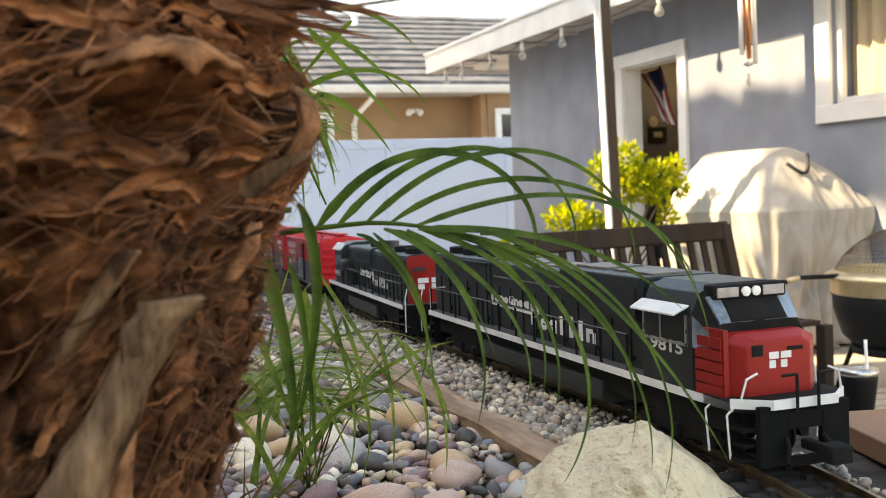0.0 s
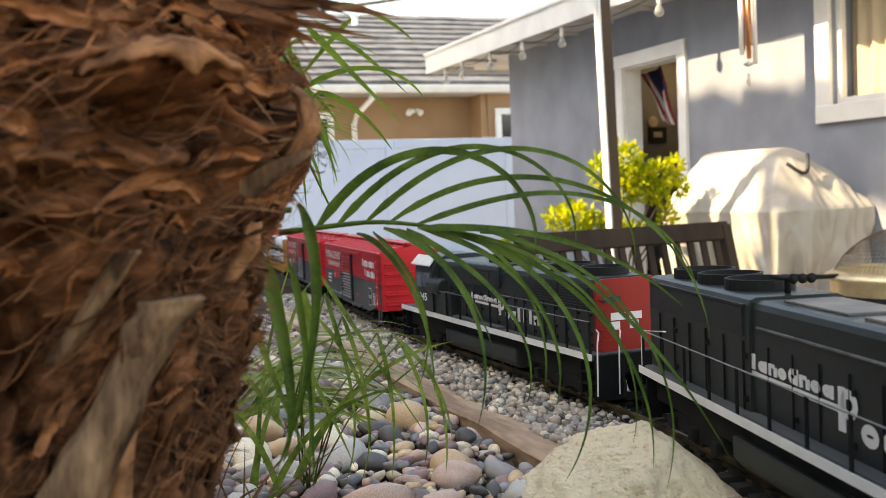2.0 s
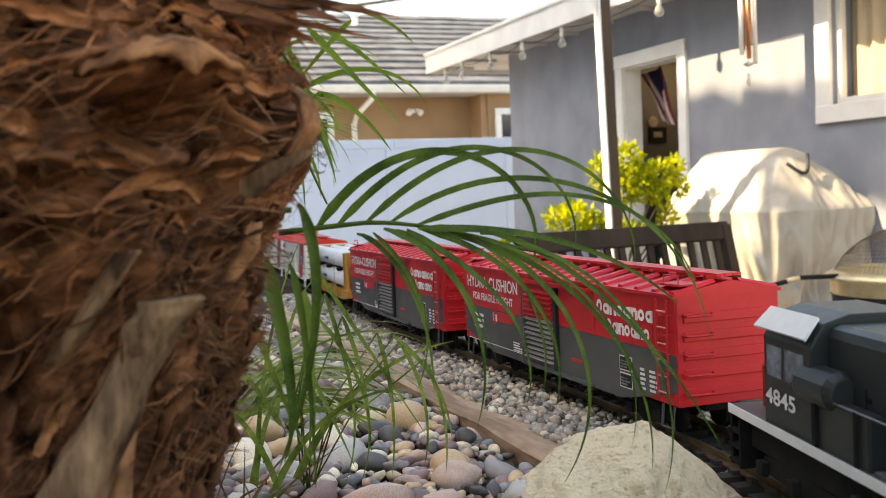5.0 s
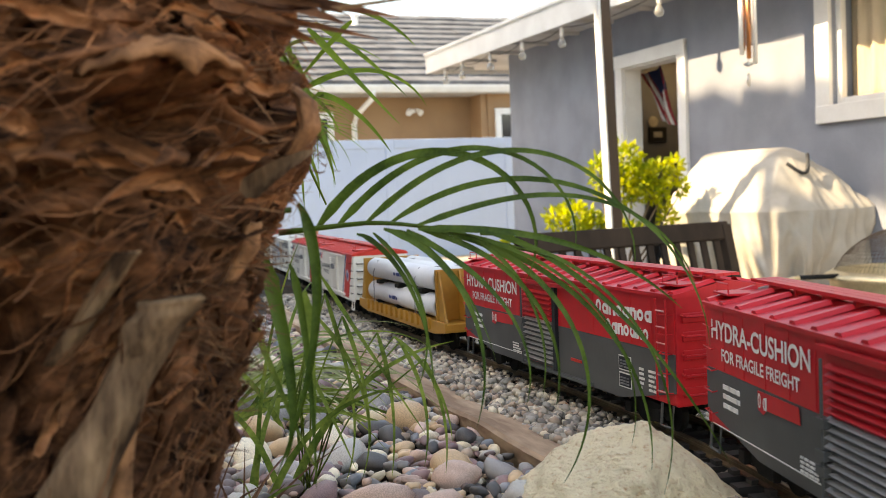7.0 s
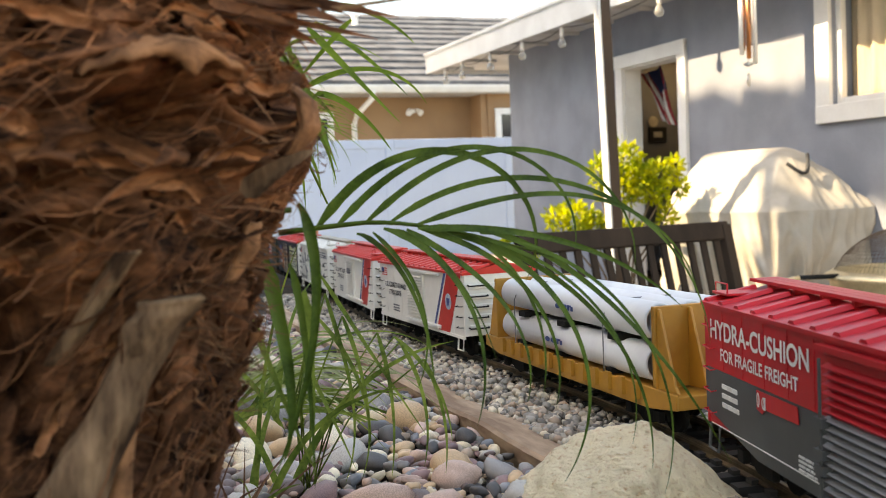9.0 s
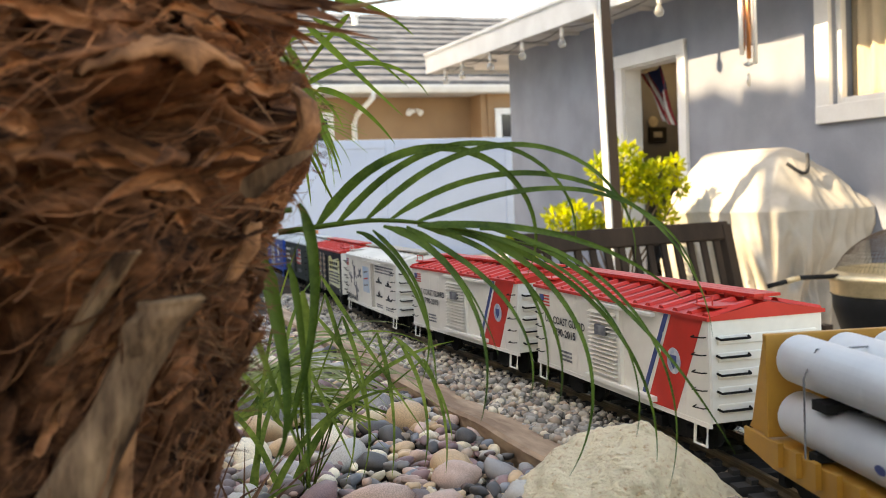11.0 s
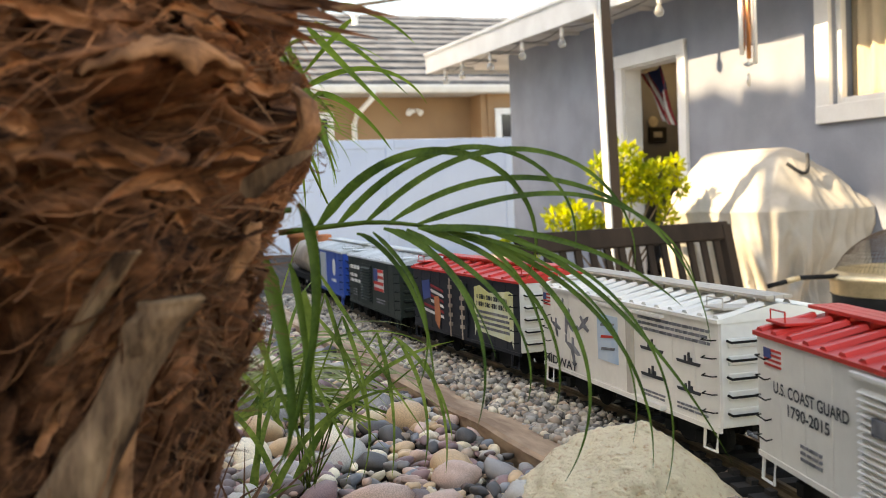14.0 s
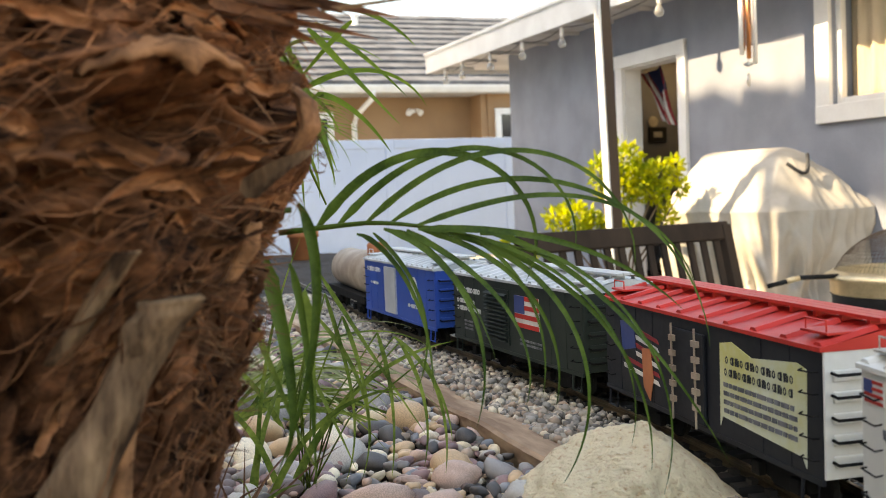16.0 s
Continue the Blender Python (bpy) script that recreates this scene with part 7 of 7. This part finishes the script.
    for k in range(420):
        a = rng.uniform(-0.6, 0.5)
        z = rng.uniform(0.86, 1.12) if k % 2 else rng.gauss(0.935, 0.03)
        d = Vector((math.cos(a) + rng.uniform(-0.6, 0.6), math.sin(a) * 0.3 + rng.uniform(-0.5, 0.3), rng.uniform(-0.9, 0.5)))
        blade(bm, trunk_at(z, a, -0.006), d, (0, -1, 0.2), rng.uniform(0.012, 0.034), rng.choice((0.0006, 0.0009, 0.0014)), rng.uniform(-30, 60), steps=5, fold=0.0)
    part("loose_fibre", bm, STRAW, palm, "loose dry fibre hairs")["kind"] = "stuff"
    # a pointed splinter on the flank and a ragged sheath standing out at the top
    bm = bmesh.new()
    blade(bm, (-0.092, 0.475, 1.004), (0.75, 0.05, 0.55), (0.1, -1, 0.3), 0.040, 0.013, 20, steps=10, fold=0.5)
    part("splinter", bm, BOOT, palm, "pointed grey-brown splinter", smooth=True)
    for k in range(14):
        bm = bmesh.new()
        f = k / 13
        blade(bm, (-0.125 + 0.06 * f, 0.45 + 0.014 * (k % 3), 1.094 - 0.003 * (k % 4)), (1.0, 0.1, rng.uniform(-0.25, 0.05)), (0.1, -0.8, 0.7), 0.030 + 0.022 * rng.random(), rng.uniform(0.006, 0.014), rng.uniform(0, 40), steps=8, fold=0.5)
        part("sheath", bm, MATTING, palm, "ragged brown leaf sheath", smooth=True)
    bm = bmesh.new()
    tube(bm, [(-0.05, 0.46, 1.084), (-0.01, 0.46, 1.088), (0.012, 0.46, 1.086)], [0.0012, 0.0008, 0.0003], 5)
    part("spine", bm, BOOT, palm, "thin dry spine")


def build_fronds():
    rng = random.Random(11)
    base = Vector((-0.13, 0.70, 0.970))
    # the arching frond before the train
    fr = plant("palm_frond", "arching green palm frond with long drooping leaflets", "palm frond", base)
    def rachis(u):
        # u: 0 to 1 along the midrib
        return Vector((0.018 + 0.19 * u, 0.004 * u, 0.0085 + 0.006 * math.sin(min(u, 0.6) * 2.6) - 0.055 * max(0.0, u - 0.30) ** 1.5))
    bm = bmesh.new()
    tube(bm, [rachis(i / 16) for i in range(17)], [0.0022 - 0.0016 * i / 16 for i in range(17)], 7)
    part("midrib", bm, LEAF, fr, "thin green midrib", smooth=True)

    # where each leaflet springs from, its first slope, how far and how it bends down, length, width
    for x, z, a, b, power, L, w in (
            (-0.0861, 0.9803, 51.3, 177.2, 1.39, 0.233, 0.0078), (-0.0725, 0.9809, 44.5, 150.0, 1.6, 0.225, 0.0062), (-0.0519, 0.9828, 39.8, 141.6, 1.52, 0.246, 0.0056), (-0.0356, 0.9821, 31.2, 120.9, 1.11, 0.291, 0.0052),
            (-0.0163, 0.9801, 17.1, 96.3, 1.78, 0.220, 0.0050), (-0.0165, 0.9774, -1.2, 46.3, 1.45, 0.194, 0.0060), (-0.0592, 0.9753, -16.0, 77.1, 0.48, 0.130, 0.0045), (-0.0397, 0.9784, -18.1, 92.6, 0.82, 0.167, 0.0056),
            (-0.0242, 0.9770, -32.4, 79.3, 1.86, 0.159, 0.0052), (-0.0146, 0.9766, -17.6, 91.7, 1.28, 0.175, 0.0048), (-0.0087, 0.9763, 2.1, 105.1, 0.70, 0.159, 0.0040), (-0.0030, 0.9757, -14.7, 113.0, 1.11, 0.235, 0.0056),
            (0.0067, 0.9745, -19.9, 78.0, 1.28, 0.239, 0.0050), (0.0260, 0.9718, -0.7, 63.7, 0.40, 0.248, 0.0052), (-0.0475, 0.9760, -44.5, 73.2, 1.16, 0.121, 0.0036), (0.0182, 0.9721, -19.0, 88.4, 1.35, 0.206, 0.0034),
            (-0.0320, 0.9769, -20.1, 57.6, 0.59, 0.120, 0.0036), (0.0452, 0.9671, -17.7, 92.7, 1.06, 0.232, 0.0034)):
        bm = bmesh.new()
        blade(bm, (x - base.x, rng.uniform(-0.006, 0.012), z - base.z), (math.cos(radians(a)), 0.0, math.sin(radians(a))), (0.12, -1, 0.35 + rng.uniform(-0.2, 0.2)), L, w, b, power, 26, 0.6, 0.08, rng.uniform(-0.7, 0.7))
        part("leaflet", bm, LEAF, fr, smooth=True)
    SWAYING.append((fr, Matrix.Translation(base), (-2.2, -0.4)))

    # leaflets hanging close before the trunk
    base2 = Vector((-0.085, 0.58, 0.985))
    f2 = plant("palm_frond", "hanging green palm frond close to the trunk", "palm frond", base2)
    bm = bmesh.new()
    tube(bm, [(-0.06, 0.0, -0.01), (-0.03, 0, 0.008), (0.0, 0, 0.010)], 0.0018, 6)
    part("midrib", bm, LEAF, f2, smooth=True)
    for x, y, z, a, b, power, L, w, green in (
            (-0.0812, 0.0, 0.9985, -60.4, 55.3, 0.47, 0.1605, 0.0072, LEAF), (-0.1024, 0.008, 0.9666, -79.6, 33.4, 3.0, 0.1202, 0.0100, LEAF), (-0.0838, 0.03, 0.9458, -86.0, 8.0, 1.16, 0.1000, 0.0065, GRASS),
            (-0.0900, 0.015, 0.9635, -67.8, 23.3, 0.25, 0.135, 0.0050, LEAF), (-0.1124, 0.01, 0.9354, -76.7, -9.4, 0.45, 0.1015, 0.0045, GRASS)):
        bm = bmesh.new()
        blade(bm, (x - base2.x, y, z - base2.z), (math.cos(radians(a)), 0.0, math.sin(radians(a))), (0.1, -1, 0.2), L, w, b, power, 30, 0.6, 0.1, rng.uniform(-0.5, 0.5))
        part("leaflet", bm, green, f2, smooth=True)
    SWAYING.append((f2, Matrix.Translation(base2), (3.0, 1.0)))

    # brighter frond higher up behind the trunk
    base3 = Vector((-0.20, 0.98, 1.135))
    f3 = plant("palm_frond", "bright green palm frond fanning out behind the trunk", "palm frond", base3)
    bm = bmesh.new()
    tube(bm, [(-0.05, -0.40, 0.02), (-0.03, -0.15, 0.04), (0.0, 0, 0.02), (0.04, 0, -0.04), (0.07, 0, -0.09), (0.09, 0, -0.14)], [0.004, 0.0034, 0.003, 0.0022, 0.0016, 0.001], 7)
    part("midrib", bm, LEAF_FAR, f3, smooth=True)
    for x, z, s, a, b, power, L, w in (
            (-0.0891, 1.1805, 1, -4.8, 45.4, 0.75, 0.0833, 0.007), (-0.1148, 1.1709, 1, -31.6, 17.3, 0.74, 0.1147, 0.0082), (-0.1184, 1.1615, 1, -49.0, -1.5, 2.0, 0.1252, 0.0082), (-0.1303, 1.106, 1, 26.5, 96.5, 1.43, 0.1374, 0.0070),
            (-0.1184, 1.0959, 1, 38.2, 97.9, 0.26, 0.0978, 0.0070), (-0.1325, 1.1371, 1, -72.8, -1.4, 0.7, 0.1165, 0.0075), (-0.0773, 1.1678, -1, -39.4, 8.7, 0.3, 0.0854, 0.0060), (-0.1438, 1.1588, 1, -78.4, 4.6, 2.79, 0.0939, 0.0060),
            (-0.1419, 1.0893, 1, -7.9, 75.7, 0.33, 0.0903, 0.0055), (-0.1446, 1.1429, 1, 59.7, 97.8, 0.39, 0.1058, 0.0050), (-0.1453, 1.0761, 1, -58.1, 42.1, 2.09, 0.0805, 0.0055), (-0.1511, 1.1218, 1, -29.6, 48.5, 1.53, 0.0861, 0.0055),
            (-0.1500, 1.1500, 1, -60.0, 10.0, 1.0, 0.0900, 0.0055), (-0.1400, 1.1000, 1, -80.0, 10.0, 1.0, 0.1100, 0.0055)):
        bm = bmesh.new()
        blade(bm, (x - base3.x, rng.uniform(-0.02, 0.02), z - base3.z), (s * math.cos(radians(a)), 0.0, math.sin(radians(a))), (0.1, -1, 0.4 + rng.uniform(-0.2, 0.3)), L, w, b, power, 14, 0.3, 0.12, rng.uniform(-0.5, 0.5))
        part("leaflet", bm, LEAF_FAR, f3, smooth=True)
    SWAYING.append((f3, Matrix.Translation(base3), (-5.0, -2.0)))

    # feathery tips of a farther frond
    base4 = Vector((-0.36, 2.3, 1.20))
    f4 = plant("palm_frond", "feathery grey-green palm frond hanging before the fence", "palm frond", base4)
    bm = bmesh.new()
    tube(bm, [(-0.42, 0.05, -0.46), (-0.30, 0.03, -0.10), (-0.18, 0, 0.12), (-0.08, 0, 0.16), (0.0, 0, 0.12), (0.06, 0, 0.04), (0.10, 0, -0.05)], [0.006, 0.005, 0.005, 0.004, 0.003, 0.002, 0.001], 6)
    part("midrib", bm, LEAF_FAR, f4, smooth=True)
    bm = bmesh.new()
    for k in range(90):
        f = rng.random()
        at = Vector((-0.08 + 0.18 * f, rng.uniform(-0.03, 0.03), 0.16 - 0.21 * f ** 1.4))
        a = rng.uniform(-85, 0)
        blade(bm, at, (math.cos(radians(a)), rng.uniform(-0.3, 0.3), math.sin(radians(a))), (0.1, -1, 0.3), rng.uniform(0.07, 0.15), 0.0035, rng.uniform(10, 45), 1.2, 7)
    part("foliage", bm, LEAF_FAR, f4)["kind"] = "stuff"


def tuft(name, label, at, count, lengths, width, spread, material, lean=(0, 0), bend_range=(50, 120), seed=1, rise=(35, 88)):
    rng = random.Random(seed)
    t = plant(name, label, "grass", at)
    for k in range(count):
        bm = bmesh.new()
        az = rng.uniform(0, 6.283)
        el = radians(rng.uniform(*rise))
        d = Vector((math.cos(az) * math.cos(el) + lean[0], math.sin(az) * math.cos(el) + lean[1], math.sin(el)))
        p = Vector((rng.uniform(-spread, spread), rng.uniform(-spread, spread), 0))
        blade(bm, p, d, (rng.uniform(-0.3, 0.3), -1, rng.uniform(0.1, 0.6)), rng.uniform(*lengths), width * rng.uniform(0.7, 1.25), rng.uniform(*bend_range), 1.3, 14, 0.3, 0.08, rng.uniform(-0.5, 0.5))
        part("blade", bm, material, t, smooth=True)
    return t


def build_grass():
    tuft("strap_grass", "tuft of green strap-leaved grass beside the trunk", (-0.165, 0.86, BED - 0.005), 5, (0.12, 0.26), 0.0066, 0.035, GRASS, (0.10, 0), (20, 100), 3, (58, 88))
    tuft("strap_grass", "tuft of green strap-leaved grass beside the trunk", (-0.205, 1.06, BED - 0.005), 4, (0.14, 0.30), 0.0062, 0.035, GRASS, (0.16, 0), (30, 110), 4, (52, 86))
    tuft("strap_grass", "tuft of green strap-leaved grass at the pebbles' edge", (-0.15, 0.72, BED - 0.005), 6, (0.06, 0.13), 0.004, 0.02, GRASS, (0.1, 0), (20, 90), 5, (40, 85))
    tuft("arching_grass", "arching pale striped grass leaning over the pebbles", (-0.30, 1.30, BED - 0.005), 44, (0.22, 0.38), 0.0034, 0.03, PALE_STEM, (1.25, -0.1), (70, 120), 6, (30, 60))
    tuft("arching_grass", "arching thin green grass leaning over the pebbles", (-0.26, 1.15, BED - 0.005), 26, (0.18, 0.36), 0.0042, 0.03, GRASS, (1.15, -0.1), (60, 110), 7, (30, 62))
    arch = plant("strap_grass", "long green grass blades bowing over the pebbles", "grass", (-0.11, 0.85, BED - 0.005))
    stem_rng = random.Random(9)
    for x, z, a, b, power, L in ((-0.1027, 0.9368, -60.3, -2.0, 0.72, 0.1606), (-0.1001, 0.9216, -75.2, 40.9, 2.25, 0.1651), (-0.1081, 0.9029, -51.4, 62.7, 1.27, 0.1513), (-0.1194, 0.8653, -66.9, 3.2, 2.95, 0.1000),
                              (-0.0865, 0.902, -70, 22, 1.0, 0.115), (-0.0395, 0.878, -60, 45, 1.0, 0.110), (-0.044, 0.883, -40, 50, 1.0, 0.105), (-0.058, 0.887, -75, 25, 1.0, 0.125), (-0.020, 0.863, -65, 35, 1.0, 0.100)):
        bm = bmesh.new()
        root = Vector((-0.02 + 0.01 * stem_rng.random(), 0.02, 0.0))
        top = Vector((x + 0.11, 0.0, z - BED + 0.005))
        tube(bm, [root, root.lerp(top, 0.5) + Vector((-0.012, 0, 0.01)), top], 0.0008, 5)
        blade(bm, top, (math.cos(radians(a)), 0.0, math.sin(radians(a))), (0.1, -1, 0.3), L, 0.0042, b, power, 18, 0.3, 0.1, stem_rng.uniform(-0.5, 0.5))
        part("blade", bm, GRASS, arch, smooth=True)
    tuft("dry_stalks", "dry reddish brown stalks at the foot of the trunk", (-0.175, 0.76, BED - 0.005), 26, (0.05, 0.11), 0.0022, 0.02, STRAW, (0.2, 0), (-10, 50), 8, (20, 80))


def leaf_cloud(bm, rng, c, r, count, size):
    for _ in range(count):
        v = Vector((rng.gauss(0, 1), rng.gauss(0, 1), rng.gauss(0, 1))).normalized()
        p = Vector(c) + Vector((v.x * r[0], v.y * r[1], v.z * r[2])) * rng.uniform(0.35, 1.0)
        d = (v + Vector((rng.uniform(-0.7, 0.7), rng.uniform(-0.7, 0.7), rng.uniform(-0.2, 1.0)))).normalized()
        n = Vector((rng.uniform(-1, 1), rng.uniform(-1, 1), rng.uniform(0, 1))).normalized()
        s = d.cross(n)
        if s.length < 1e-3:
            continue
        s.normalize()
        L, w = size * rng.uniform(0.7, 1.3), size * rng.uniform(0.22, 0.36)
        q = [p, p + d * L * 0.45 + s * w, p + d * L, p + d * L * 0.45 - s * w]
        bm.faces.new([bm.verts.new(x) for x in q])


def build_shrub():
    rng = random.Random(21)
    sh = plant("shrub", "sunlit yellow-green leafy shrub behind the bench", "shrub", (1.06, 6.22, 0))
    clumps = [(0.07, 0.0, 1.16, 0.11, 0.13), (0.12, 0.0, 1.05, 0.13, 0.10), (-0.10, 0.0, 1.10, 0.06, 0.10), (0.02, 0, 0.98, 0.12, 0.10), (0.26, 0, 1.07, 0.09, 0.07), (0.36, 0, 1.11, 0.05, 0.06), (0.22, 0, 0.96, 0.10, 0.07),
              (-0.24, 0, 0.83, 0.12, 0.09), (-0.36, 0, 0.82, 0.07, 0.07), (-0.14, 0, 0.77, 0.10, 0.08), (0.32, 0.05, 0.80, 0.05, 0.08), (-0.65, 0.0, 0.68, 0.05, 0.05), (-0.50, 0, 0.66, 0.08, 0.05), (0.05, 0, 0.72, 0.14, 0.08), (0.40, 0, 0.98, 0.035, 0.05)]
    for x, y, z, r, h in clumps:
        bm = bmesh.new()
        tube(bm, [(0.02, 0, 0.0), (x * 0.3, y, z * 0.55), (x * 0.8, y, z * 0.85), (x + rng.uniform(-0.03, 0.03), y, z)], [0.009, 0.007, 0.005, 0.002], 5)
        part("stem", bm, TWIG, sh, "thin brown stem")
    for x, y, z, r, h in clumps:
        bm = bmesh.new()
        leaf_cloud(bm, rng, (x, y, z), (r, r * 0.9, h), int(190 * (r / 0.1) ** 1.5) + 30, 0.045)
        part("leaf_clump", bm, SHRUB, sh)


def build_sun_blockers():
    """Unseen sun blockers added on the sunny side: a plain tall wall and a row of flat-crowned trees behind it."""
    bm = bmesh.new()
    box(bm, -4.4, -4.2, -9, 1.3, 0, 5.2)
    # the taller stretch is added to shade the fire pit and table
    box(bm, -4.4, -4.2, 1.3, 4.75, 0, 6.9)
    box(bm, -4.4, -4.2, 4.75, 11.0, 0, 5.2)
    setting("shade_wall", bm, STUCCO, "unseen plain stucco wall added to shade the yard")
    rng = random.Random(31)
    for k in range(6):
        along = -4.0 + k * 1.45
        at = (1.722 - 0.358 * along - 7.06, 8.254 + 0.934 * along - 0.79, 0)
        y = along
        tree = plant("tree", "unseen flat-crowned tree added to shade the house wall", "tree", at)
        bm = bmesh.new()
        tube(bm, [(0, 0, 0), (0.05, 0.02, 3.5), (0, 0, 7.2)], [0.16, 0.12, 0.06], 10)
        for j in range(6):
            a = j * 1.05 + k
            tube(bm, [(0, 0, 6.6), (0.15 * math.cos(a), 0.5 * math.sin(a), 7.2), (0.25 * math.cos(a), 0.9 * math.sin(a), 7.6)], [0.05, 0.03, 0.01], 6)
        part("trunk", bm, TWIG, tree)
        bm = bmesh.new()
        for _ in range(9000 if y > -1.0 else 4200):
            run = rng.uniform(-0.76, 0.76)
            # crown limits cut to leave the sun band on the house wall, grill and shrub
            tall = 9.0 if y + run > -0.45 else 8.06 + 0.05 * min(0.0, y + run + 0.5)
            low = 6.5 if y + run > -0.45 else 7.42
            p = Vector((rng.uniform(-0.12, 0.12), run, rng.uniform(low, tall)))
            p = Vector((p.x - 0.358 * run, 0.934 * run, p.z))
            d = Vector((rng.uniform(-1, 1), rng.uniform(-1, 1), rng.uniform(-0.5, 0.5))).normalized()
            s = d.cross(Vector((rng.uniform(-1, 1), rng.uniform(-1, 1), rng.uniform(-1, 1)))).normalized()
            k2 = rng.uniform(0.09, 0.15)
            bm.faces.new([bm.verts.new(x) for x in (p - d * k2 * 0.5, p + s * k2 * 0.3, p + d * k2 * 0.5, p - s * k2 * 0.3)])
        part("crown", bm, TREE_LEAF, tree)


def build_pot():
    pot = thing("flower_pot", "terracotta flower pot at the far end of the bed", "pot", pose(-0.615, 4.5, BED - 0.02))
    bm = bmesh.new()
    lathe(bm, [(0.03, 0), (0.05, 0.0), (0.062, 0.11), (0.07, 0.11), (0.07, 0.14), (0.06, 0.14), (0.05, 0.02)], 22)
    part("body", bm, TERRACOTTA, pot, smooth=True)


build_palm()
build_fronds()
build_grass()
build_shrub()
build_sun_blockers()
build_pot()
build_stones(BED_OB)
motions()
